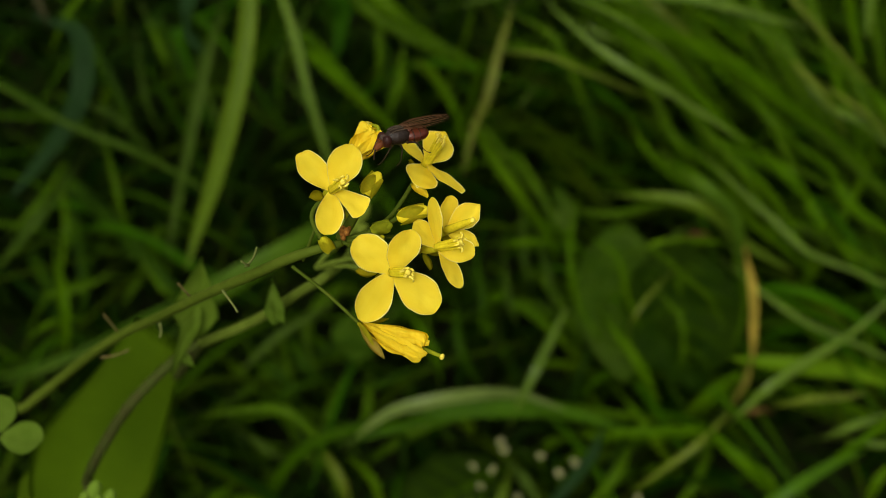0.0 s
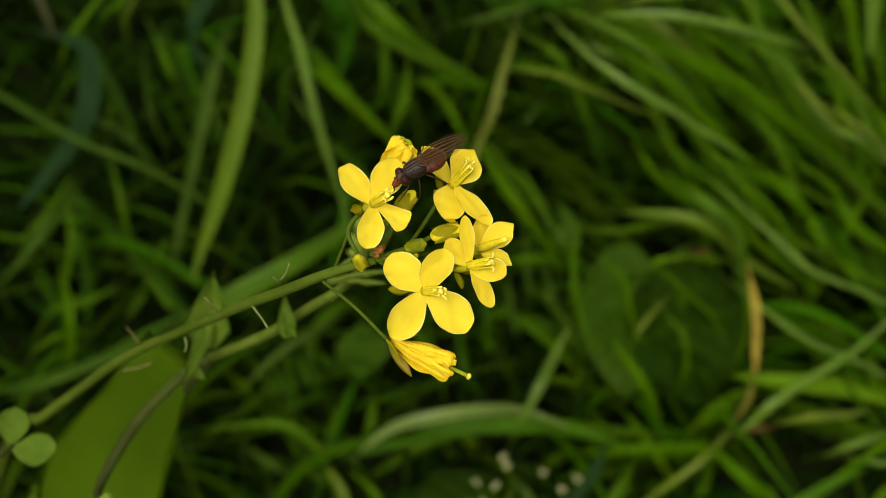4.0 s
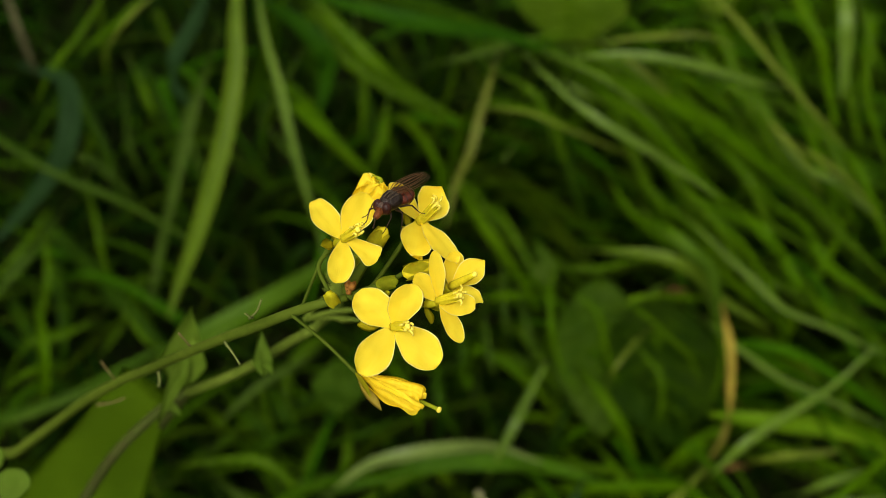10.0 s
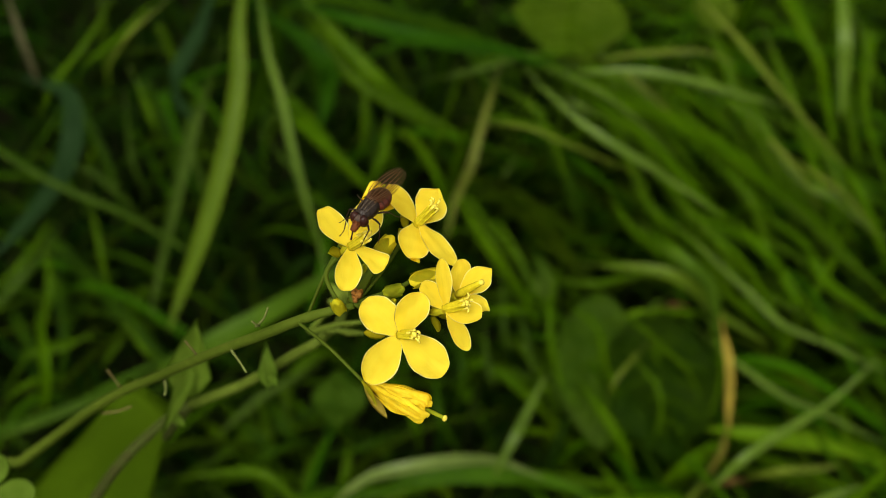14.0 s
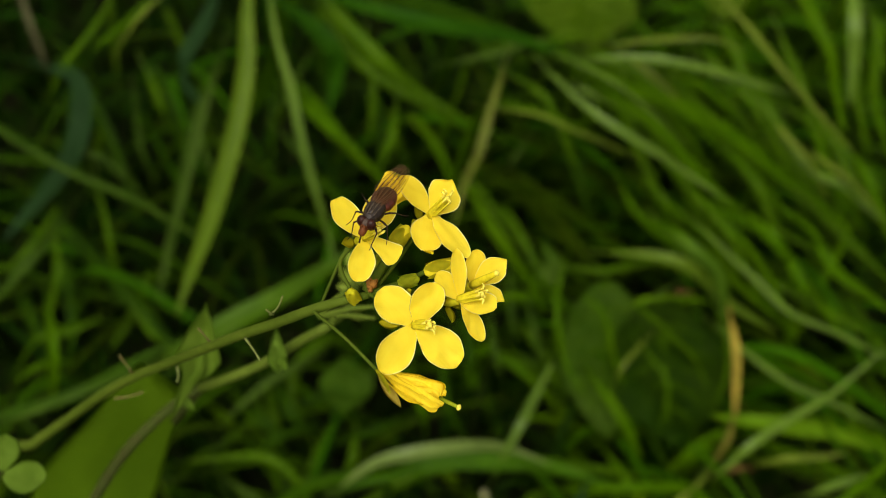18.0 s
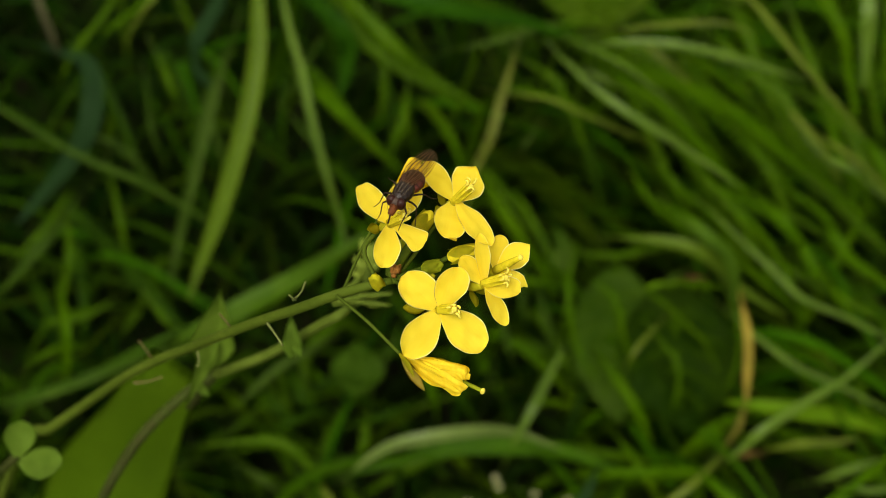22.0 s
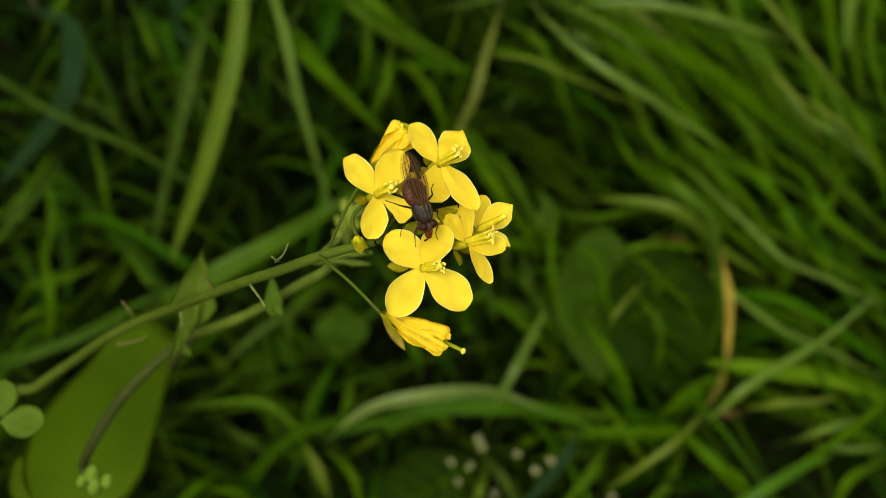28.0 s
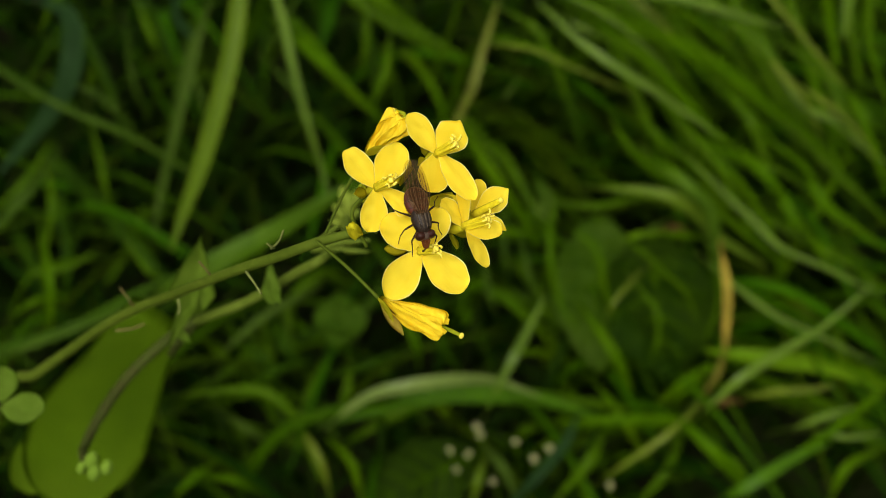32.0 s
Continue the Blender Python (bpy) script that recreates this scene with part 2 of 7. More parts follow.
# ---- tools ----
def part(name, bm, mat, parent=None, label="", smooth=True):
    """One bmesh as one mesh object, under parent where given."""
    me = bpy.data.meshes.new(name)
    bmesh.ops.recalc_face_normals(bm, faces=bm.faces)
    bm.to_mesh(me)
    bm.free()
    me.materials.append(mat)
    if smooth:
        me.shade_smooth()
    ob = new(name, me)
    ob.parent = parent
    if label:
        tagged(ob, label)
    return ob


def empty(name, parent=None, m=None):
    ob = new(name)
    ob.empty_display_size = 0.002
    ob.parent = parent
    if m is not None:
        ob.matrix_basis = m
    return ob


def mm(*p):
    return Vector(p) * 0.001


def spline(points, steps=6):
    """A smooth line through the points."""
    pts = [Vector(p) for p in points]
    ext = [2 * pts[0] - pts[1]] + pts + [2 * pts[-1] - pts[-2]]
    line = []
    for a, b, c, d in zip(ext, ext[1:], ext[2:], ext[3:]):
        for i in range(steps):
            s = i / steps
            line.append(0.5 * (2 * b + (c - a) * s + (2 * a - 5 * b + 4 * c - d) * s * s + (3 * b - a - 3 * c + d) * s ** 3))
    return line + [pts[-1]]


def tube(bm, points, radii, sides=8, steps=6, caps=True):
    """A round stalk along a smooth line; radii run evenly from end to end."""
    line = spline(points, steps) if steps > 1 else [Vector(p) for p in points]
    rings, side = [], None
    for i, p in enumerate(line):
        along = (line[min(i + 1, len(line) - 1)] - line[max(i - 1, 0)]).normalized()
        if side is None:
            side = along.orthogonal().normalized()
        side = (side - along * side.dot(along)).normalized()
        other = along.cross(side)
        s = i / (len(line) - 1) * (len(radii) - 1)
        k = min(int(s), len(radii) - 2)
        r = radii[k] + (radii[k + 1] - radii[k]) * (s - k)
        rings.append([bm.verts.new(p + (side * math.cos(a) + other * math.sin(a)) * r) for a in (2 * math.pi * j / sides for j in range(sides))])
    for a, b in zip(rings, rings[1:]):
        for j in range(sides):
            bm.faces.new((a[j], a[(j + 1) % sides], b[(j + 1) % sides], b[j]))
    if caps:
        bm.faces.new(rings[0][::-1]), bm.faces.new(rings[-1])
    return bm


def blob(bm, centre, size, turn=None, rows=8, cols=12, taper=0.0, rough=0.0, power=1.0):
    """An egg-shaped body; its long axis is y, thinner towards +y by taper."""
    turn = turn or Matrix.Identity(3)
    rings = []
    for i in range(rows + 1):
        a = math.pi * i / rows
        y, r = -math.cos(a), max(math.sin(a), 0.02) ** power
        r *= 1 - taper * (y + 1) / 2
        ring = []
        for j in range(cols):
            b = 2 * math.pi * j / cols
            v = Vector((math.cos(b) * r * size[0], y * size[1], math.sin(b) * r * size[2]))
            if rough:
                v *= 1 + rough * noise.noise(v * 4000)
            ring.append(bm.verts.new(Vector(centre) + turn @ v))
        rings.append(ring)
    for a, b in zip(rings, rings[1:]):
        for j in range(cols):
            bm.faces.new((a[j], a[(j + 1) % cols], b[(j + 1) % cols], b[j]))
    bm.faces.new(rings[0][::-1]), bm.faces.new(rings[-1])
    return bm


def frame_of(along, normal):
    """Turn whose y runs along and whose z is nearest to normal."""
    y = Vector(along).normalized()
    z = Vector(normal) - y * Vector(normal).dot(y)
    z = z.normalized() if z.length > 1e-6 else y.orthogonal().normalized()
    return Matrix((y.cross(z), y, z)).transposed()


def leaf_sheet(bm, place, turn, length, width, shape, cup=0.1, bend=0.1, wave=0.0, rows=12, cols=8, thick=0.00012, seed=0.0, ragged=0.0, lean=0.0, edge=0.0, pleat=0.0):
    """A thin curved blade of a petal or leaf: shape(s) gives half its width along its length s."""
    grid = []
    for i in range(rows + 1):
        s = math.sin(math.pi / 2 * i / rows)
        half = shape(s) * width / 2
        half *= 1 + 0.05 * noise.noise((s * 4 + seed, seed, 0.3))
        row = []
        for j in range(cols + 1):
            v = j / cols * 2 - 1
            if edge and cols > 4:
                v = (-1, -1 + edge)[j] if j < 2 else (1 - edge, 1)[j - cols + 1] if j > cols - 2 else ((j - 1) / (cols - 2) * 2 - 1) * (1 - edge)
            x = v * half + lean * width * s * s
            y = s * length * (1 + ragged * s * s * noise.noise((x / width * 4.5 + seed * 5, seed, 1.7)))
            x *= 1 + ragged * noise.noise((s * 6, v + seed * 2, 4.2))
            z = cup * width * v * v * min(1, s * 2) + bend * length * s * s
            z += pleat * width * s * math.sin(v * 13 + seed * 2 + s * 2)
            z += wave * width * noise.noise((x / width * 3 + seed * 3, s * 4, seed))
            row.append(bm.verts.new(Vector(place) + turn @ Vector((x, y, z))))
        grid.append(row)
    faces = []
    for a, b in zip(grid, grid[1:]):
        for j in range(cols):
            f = bm.faces.new((a[j], a[j + 1], b[j + 1], b[j]))
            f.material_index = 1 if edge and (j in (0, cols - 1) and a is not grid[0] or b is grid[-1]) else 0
            faces.append(f)
    if thick:
        bmesh.ops.solidify(bm, geom=faces, thickness=thick)
    return bm


def petal_shape(s):
    claw = 0.17 + 0.83 * math.sin(math.pi / 2 * min(1, s / 0.60)) ** 1.15
    return claw * math.sqrt(max(0.0, 1 - max(0, (s - 0.55) / 0.45) ** 2.1)) + 0.02


def pointed_shape(s):
    return petal_shape(s) * (1 - 0.75 * max(0, (s - 0.72) / 0.28) ** 1.3)


def fan_shape(s):
    return (0.16 + 0.84 * (s / 0.86) ** 0.9 if s < 0.86 else math.sqrt(max(0.0, 1 - ((s - 0.86) / 0.15) ** 2)))


def obovate_shape(s):
    return (0.46 + 0.54 * min(1, s / 0.62) ** 1.1) * math.sqrt(max(0.0, 1 - max(0, (s - 0.62) / 0.38) ** 2.3)) + 0.01


def clasp_shape(s):
    return 0.15 + 0.85 * (s / 0.32) ** 0.6 if s < 0.32 else max(0.03, 1 - (s - 0.32) / 0.68) ** 0.85


def leaf_shape(s):
    return math.sin(math.pi * min(1, s * 0.96 + 0.03)) ** 0.75


# ---- ground and meadow ----
def make_ground():
    bm = bmesh.new()
    xs = [-300, -40, -5, -1] + [i * 0.05 - 0.6 for i in range(25)] + [1, 5, 40, 300]
    ys = [-300, -40, -5, -1] + [i * 0.05 - 0.3 for i in range(27)] + [2, 6, 40, 300]
    grid = [[bm.verts.new((x, y, -0.004 + (0.006 * noise.noise((x * 9, y * 9, 0)) if abs(x) < 1 and abs(y) < 2 else 0))) for x in xs] for y in ys]
    for a, b in zip(grid, grid[1:]):
        for j in range(len(xs) - 1):
            bm.faces.new((a[j], a[j + 1], b[j + 1], b[j]))
    tagged(part("ground", bm, SOIL), "bare soil under the meadow grass, darkened for the shade there", "ground", kind="structure")


def ribbon(verts, faces, points, width, steps, fold, rnd, flat=(0, 0, 1), root=0):
    """A folded, tapering grass blade along the points, added to the lists."""
    line = spline(points, steps)
    n, first = len(line), len(verts)
    for i, p in enumerate(line):
        s = max(0, i - root * steps) / (n - 1 - root * steps)
        along = (line[min(i + 1, n - 1)] - line[max(i - 1, 0)]).normalized()
        side = along.cross(Vector(flat) + 0.4 * Vector(rnd))
        side = side.normalized() if side.length > 1e-5 else along.orthogonal().normalized()
        up = side.cross(along)
        w = width / 2 * (0.30 + 0.70 * math.sin(math.pi / 2 * min(1, s * 2.4))) * (1 - max(0, (s - 0.55) / 0.45) ** 1.7 * 0.93)
        verts += [p - side * w + up * w * fold, p - side * w * 0.45 + up * w * fold * 0.3, p,
                  p + side * w * 0.45 + up * w * fold * 0.3, p + side * w + up * w * fold]
    for i in range(n - 1):
        for j in range(4):
            a = first + i * 5 + j
            faces.append((a, a + 1, a + 6, a + 5))


LABELS = {"grass_fresh": "fresh green arching grass blade", "grass_mid": "mid green arching grass blade", "grass_pale": "pale green grass blade, its soft sheen partly in the colour",
          "grass_olive": "broad yellowish olive grass blade", "grass_yellowing": "yellowing green grass blade", "grass_buff": "buff-tinged drying grass blade", "grass_dull_shaded": "dull grey-green grass blade, shade put into its colour",
          "grass_dark_shaded": "grass blade with shade put into its dark green colour", "grass_bluish": "bluish green curled grass blade", "straw": "dry tan straw stalk lying in the grass",
          "stalk_grey_purple": "grey purplish dry stalk in the grass",
          "grass_soft_green": "broad soft pale green grass blade behind the stem", "grass_deep_green": "broad deep green grass blade", "grass_grey_green": "grey-green dull grass blade",
          "grass_shaded": "broad green blade arching over a leaf, darkened for shade", "grass_broad": "broad fresh green arching grass blade", "grass_bright": "bright yellow-green grass blade and lit leaf rim",
          "grass_painted_sheen": "upper half of an arching blade, pale sheen in its colour", "straw_olive": "browning thin stalk lying in the grass", "straw_reddish": "short reddish dry stalk in the grass"}
RIB = {"grass_fresh": MID, "grass_mid": PALE, "grass_olive": PALE, "grass_dark_shaded": FRESH, "grass_dull_shaded": PALE}
blade_count = [0]


def grass_blade(mat, width, points, root=0):
    """One grass blade from its foot to its tip; the first root points follow the camera's line of sight down to the
    soil, hidden from it.
    """
    rng = random.Random(blade_count[0])
    blade_count[0] += 1
    verts, faces = [], []
    ribbon(verts, faces, points, width * 0.9, 8, rng.uniform(0.15, 0.45), (rng.uniform(-1, 1), rng.uniform(-1.2, 0.2), 0), root=root)
    me = bpy.data.meshes.new("grass_blade")
    me.from_pydata(verts, [], faces)
    me.materials.append(mat)
    me.shade_smooth()
    name = "straw_stalk" if mat in (STRAW, PURPLE, BROWNING, REDDISH) else "grass_blade"
    blade = new(name, me)
    line = [v for v in verts[2::5]]
    rib = part("midrib", tube(bmesh.new(), [p + Vector((0, -0.25, 0.3)) * width * 0.06 for p in line[2:-2:3]], [width * 0.075, width * 0.03], 5, 3), RIB.get(mat.name, mat), blade)
    return tagged(blade, LABELS[mat.name], "straw" if mat in (STRAW, PURPLE, BROWNING, REDDISH) else "grass", "grass blades of the meadow")


def meadow():
    """The uncounted grass between the large blades: a dense undergrowth with shade in its dark colour and the arching
    tussock over it.
    """
    rng = random.Random(7)
    for name, label, count in (("meadow_grass", "dense short meadow grass, deep shade put into its colour", 5600), ("tussock_grass", "long thin arching green grass blades", 480),
                               ("wide_meadow_grass", "rough green meadow grass all round", 12000)):
        verts, faces = [], []
        for i in range(count):
            if name == "meadow_grass":
                x, y = rng.uniform(-0.36, 0.38), rng.uniform(0.04, 0.74)
                tall = rng.uniform(0.015, 0.045) if rng.random() < 0.85 else rng.uniform(0.04, 0.065)
                right = max(0.0, min(1.0, (x + 0.02) * 8))
                ang = rng.gauss(-0.75, 0.5) if rng.random() < right else rng.uniform(0, 2 * math.pi)
                reach, wide, steps = tall * rng.uniform(0.4, 1.8), rng.uniform(0.0016, 0.0042), 3
            elif name == "wide_meadow_grass":
                far, way = 0.42 + 2.9 * rng.random() ** 1.6, rng.uniform(0, 2 * math.pi)
                x, y = far * math.cos(way), 0.38 + far * math.sin(way)
                tall = rng.uniform(0.03, 0.09) * (0.6 + 0.25 * far)
                ang, reach, wide, steps = rng.uniform(0, 2 * math.pi), tall * rng.uniform(0.5, 1.6), rng.uniform(0.003, 0.006) * (0.7 + 0.6 * far), 2
            else:
                x, y = rng.uniform(-0.02, 0.22), rng.uniform(0.24, 0.56)
                if rng.random() < 0.3:
                    x, y = rng.uniform(-0.26, 0.0), rng.uniform(0.16, 0.56)
                tall, ang = rng.uniform(0.045, 0.078), rng.gauss(-0.72, 0.28) if x > -0.02 else rng.uniform(-2.6, 0.6)
                reach, wide, steps = rng.uniform(0.05, 0.13), rng.uniform(0.0018, 0.0042), 5
            dx, dy = math.cos(ang) * reach, math.sin(ang) * reach
            droop = rng.uniform(-0.1, 0.6) * tall
            pts = [(x, y, -0.005), (x + dx * 0.2, y + dy * 0.2, tall * 0.6), (x + dx * 0.55, y + dy * 0.55, tall), (x + dx * 1.2, y + dy * 1.2, max(0.004, tall - droop))]
            ribbon(verts, faces, pts, wide, steps, rng.uniform(0.1, 0.5), (rng.uniform(-1, 1), rng.uniform(-1, 1), 0))
        me = bpy.data.meshes.new(name)
        me.from_pydata(verts, [], faces)
        me.materials.append(TUSSOCK if name == "tussock_grass" else MEADOW_SHADED)
        me.shade_smooth()
        tagged(new(name, me), label, "grass", kind="stuff")


make_ground()
meadow()
grass_blade(OLIVE, 0.0069, [(-0.116, 0.592, 0.001), (-0.074, 0.388, 0.156), (-0.069, 0.358, 0.173), (-0.067, 0.342, 0.177), (-0.068, 0.327, 0.170), (-0.068, 0.311, 0.159), (-0.071, 0.296, 0.147), (-0.076, 0.284, 0.134), (-0.083, 0.273, 0.118), (-0.090, 0.265, 0.104), (-0.094, 0.257, 0.096)], 3)
grass_blade(PALE, 0.0036, [(-0.104, 0.575, 0.001), (-0.071, 0.391, 0.145), (-0.065, 0.361, 0.163), (-0.063, 0.346, 0.167), (-0.060, 0.329, 0.159), (-0.055, 0.314, 0.149), (-0.051, 0.300, 0.136), (-0.047, 0.290, 0.122), (-0.043, 0.283, 0.106), (-0.041, 0.275, 0.099)], 3)
grass_blade(DULL_PALE, 0.0038, [(-0.124, 0.515, 0.001), (-0.089, 0.388, 0.115), (-0.084, 0.359, 0.134), (-0.083, 0.345, 0.139), (-0.088, 0.325, 0.130), (-0.093, 0.308, 0.118), (-0.098, 0.298, 0.105), (-0.104, 0.291, 0.089), (-0.108, 0.278, 0.075)], 3)
grass_blade(BLUE, 0.0085, [(-0.214, 0.502, 0.001), (-0.164, 0.370, 0.114), (-0.151, 0.344, 0.134), (-0.142, 0.332, 0.142), (-0.131, 0.325, 0.143), (-0.128, 0.315, 0.138), (-0.131, 0.305, 0.128), (-0.140, 0.299, 0.117), (-0.152, 0.295, 0.105), (-0.160, 0.289, 0.099)], 3)
grass_blade(BLUE, 0.0078, [(-0.131, 0.581, 0.001), (-0.086, 0.401, 0.140), (-0.081, 0.371, 0.158), (-0.081, 0.356, 0.163), (-0.085, 0.339, 0.157), (-0.092, 0.329, 0.149), (-0.093, 0.328, 0.138), (-0.090, 0.326, 0.130)], 3)
grass_blade(PURPLE, 0.0030, [(-0.251, 0.583, 0.001), (-0.172, 0.400, 0.141), (-0.160, 0.371, 0.158), (-0.154, 0.356, 0.163), (-0.147, 0.339, 0.159), (-0.144, 0.333, 0.147), (-0.143, 0.332, 0.137)], 3)
grass_blade(MID, 0.0027, [(-0.191, 0.571, 0.001), (-0.130, 0.405, 0.131), (-0.122, 0.376, 0.149), (-0.121, 0.361, 0.154), (-0.128, 0.343, 0.149), (-0.139, 0.338, 0.138), (-0.147, 0.335, 0.126)], 3)
grass_blade(YELLOW, 0.0024, [(-0.160, 0.571, 0.001), (-0.102, 0.389, 0.141), (-0.097, 0.360, 0.160), (-0.097, 0.345, 0.166), (-0.104, 0.332, 0.166), (-0.112, 0.330, 0.157), (-0.118, 0.329, 0.147)], 3)
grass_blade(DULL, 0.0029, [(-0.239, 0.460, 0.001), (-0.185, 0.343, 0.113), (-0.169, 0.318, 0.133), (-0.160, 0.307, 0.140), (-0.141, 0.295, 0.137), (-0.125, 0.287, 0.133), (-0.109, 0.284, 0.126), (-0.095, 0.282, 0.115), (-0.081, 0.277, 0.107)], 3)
grass_blade(MID, 0.0060, [(-0.079, 0.575, 0.001), (-0.059, 0.399, 0.137), (-0.053, 0.369, 0.156), (-0.049, 0.355, 0.161), (-0.035, 0.337, 0.155), (-0.023, 0.327, 0.147), (-0.012, 0.326, 0.135), (0.008, 0.320, 0.125)], 3)
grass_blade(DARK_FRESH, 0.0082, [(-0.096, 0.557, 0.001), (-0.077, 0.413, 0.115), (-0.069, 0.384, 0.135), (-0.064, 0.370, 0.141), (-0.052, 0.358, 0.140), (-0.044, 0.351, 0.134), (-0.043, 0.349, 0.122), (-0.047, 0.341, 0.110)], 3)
grass_blade(FRESH, 0.0049, [(-0.082, 0.476, 0.001), (-0.067, 0.358, 0.112), (-0.060, 0.330, 0.133), (-0.055, 0.317, 0.141), (-0.042, 0.303, 0.139), (-0.033, 0.299, 0.129), (-0.025, 0.298, 0.119)], 3)
grass_blade(MID, 0.0029, [(-0.164, 0.501, 0.001), (-0.131, 0.398, 0.096), (-0.122, 0.370, 0.116), (-0.116, 0.356, 0.122), (-0.109, 0.340, 0.119), (-0.107, 0.339, 0.103)], 3)
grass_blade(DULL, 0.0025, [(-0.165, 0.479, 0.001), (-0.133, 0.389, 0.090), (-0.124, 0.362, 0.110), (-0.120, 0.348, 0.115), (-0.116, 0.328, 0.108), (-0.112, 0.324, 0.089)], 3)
grass_blade(MID, 0.0025, [(-0.171, 0.413, 0.001), (-0.149, 0.361, 0.065), (-0.138, 0.335, 0.087), (-0.134, 0.322, 0.093), (-0.128, 0.303, 0.086), (-0.128, 0.297, 0.066)], 3)
grass_blade(DULL, 0.0034, [(-0.176, 0.432, 0.001), (-0.152, 0.360, 0.076), (-0.140, 0.335, 0.098), (-0.132, 0.323, 0.107), (-0.120, 0.314, 0.109), (-0.116, 0.317, 0.096)], 3)
grass_blade(MID, 0.0030, [(-0.203, 0.359, 0.001), (-0.190, 0.321, 0.037), (-0.177, 0.304, 0.059), (-0.169, 0.298, 0.072), (-0.156, 0.301, 0.084), (-0.149, 0.320, 0.086)], 3)
grass_blade(MID, 0.0030, [(-0.177, 0.333, 0.001), (-0.162, 0.296, 0.032), (-0.154, 0.284, 0.054), (-0.149, 0.279, 0.068), (-0.144, 0.287, 0.085), (-0.149, 0.307, 0.087)], 3)
grass_blade(DULL, 0.0050, [(-0.206, 0.339, 0.001), (-0.195, 0.307, 0.032), (-0.184, 0.294, 0.051), (-0.175, 0.288, 0.063), (-0.160, 0.293, 0.078), (-0.151, 0.305, 0.083), (-0.147, 0.318, 0.084)], 3)
grass_blade(MID, 0.0031, [(-0.046, 0.529, 0.001), (-0.037, 0.417, 0.100), (-0.034, 0.388, 0.119), (-0.033, 0.373, 0.124), (-0.030, 0.351, 0.114), (-0.033, 0.343, 0.092)], 3)
grass_blade(MID, 0.0034, [(-0.029, 0.473, 0.001), (-0.022, 0.389, 0.086), (-0.021, 0.361, 0.107), (-0.021, 0.346, 0.113), (-0.023, 0.329, 0.108), (-0.030, 0.326, 0.090)], 3)
grass_blade(BUFF, 0.0033, [(0.028, 0.500, 0.001), (0.023, 0.369, 0.122), (0.020, 0.340, 0.141), (0.018, 0.325, 0.147), (0.013, 0.308, 0.142), (0.009, 0.297, 0.133), (0.004, 0.294, 0.120), (-0.000, 0.286, 0.107)], 3)
grass_blade(DULL_PALE, 0.0030, [(0.000, 0.503, 0.001), (-0.008, 0.363, 0.115), (-0.005, 0.337, 0.138), (0.000, 0.326, 0.148), (0.014, 0.322, 0.155), (0.025, 0.328, 0.154), (0.035, 0.336, 0.151)], 3)
grass_blade(YELLOW, 0.0046, [(0.145, 0.573, 0.001), (0.089, 0.378, 0.152), (0.084, 0.349, 0.170), (0.085, 0.334, 0.175), (0.095, 0.320, 0.170), (0.102, 0.311, 0.165), (0.112, 0.305, 0.155), (0.123, 0.302, 0.144), (0.135, 0.294, 0.134)], 3)
grass_blade(PALE, 0.0035, [(0.073, 0.507, 0.001), (0.042, 0.357, 0.125), (0.042, 0.330, 0.146), (0.046, 0.319, 0.155), (0.060, 0.315, 0.159), (0.075, 0.312, 0.159), (0.090, 0.311, 0.155), (0.103, 0.314, 0.148), (0.117, 0.313, 0.144)], 3)
grass_blade(YELLOW, 0.0033, [(0.083, 0.517, 0.001), (0.049, 0.365, 0.123), (0.049, 0.338, 0.145), (0.052, 0.326, 0.155), (0.063, 0.322, 0.160), (0.076, 0.322, 0.161), (0.089, 0.328, 0.156), (0.101, 0.328, 0.151)], 3)
grass_blade(PALE, 0.0032, [(0.052, 0.495, 0.001), (0.031, 0.358, 0.125), (0.031, 0.329, 0.146), (0.033, 0.316, 0.152), (0.044, 0.303, 0.149), (0.055, 0.295, 0.145), (0.067, 0.292, 0.138), (0.079, 0.292, 0.128), (0.094, 0.286, 0.120)], 3)
grass_blade(YELLOW, 0.0026, [(0.020, 0.467, 0.001), (0.006, 0.352, 0.106), (0.009, 0.325, 0.129), (0.014, 0.314, 0.138), (0.029, 0.307, 0.141), (0.040, 0.303, 0.138), (0.053, 0.305, 0.129), (0.067, 0.304, 0.123)], 3)
grass_blade(FRESH, 0.0060, [(0.058, 0.509, 0.001), (0.033, 0.371, 0.119), (0.034, 0.344, 0.140), (0.038, 0.332, 0.147), (0.055, 0.322, 0.144), (0.070, 0.315, 0.141), (0.085, 0.310, 0.138), (0.099, 0.305, 0.130), (0.112, 0.301, 0.120), (0.127, 0.297, 0.110), (0.141, 0.288, 0.101)], 3)
grass_blade(FRESH, 0.0054, [(0.069, 0.492, 0.001), (0.043, 0.371, 0.110), (0.043, 0.343, 0.131), (0.046, 0.330, 0.138), (0.055, 0.322, 0.137), (0.063, 0.315, 0.135), (0.072, 0.309, 0.131), (0.082, 0.303, 0.122), (0.095, 0.297, 0.110), (0.110, 0.293, 0.100), (0.123, 0.283, 0.090)], 3)
grass_blade(FRESH, 0.0042, [(0.192, 0.572, 0.001), (0.122, 0.382, 0.149), (0.114, 0.353, 0.166), (0.114, 0.338, 0.172), (0.120, 0.323, 0.167), (0.125, 0.315, 0.161), (0.129, 0.311, 0.148), (0.134, 0.304, 0.135)], 3)
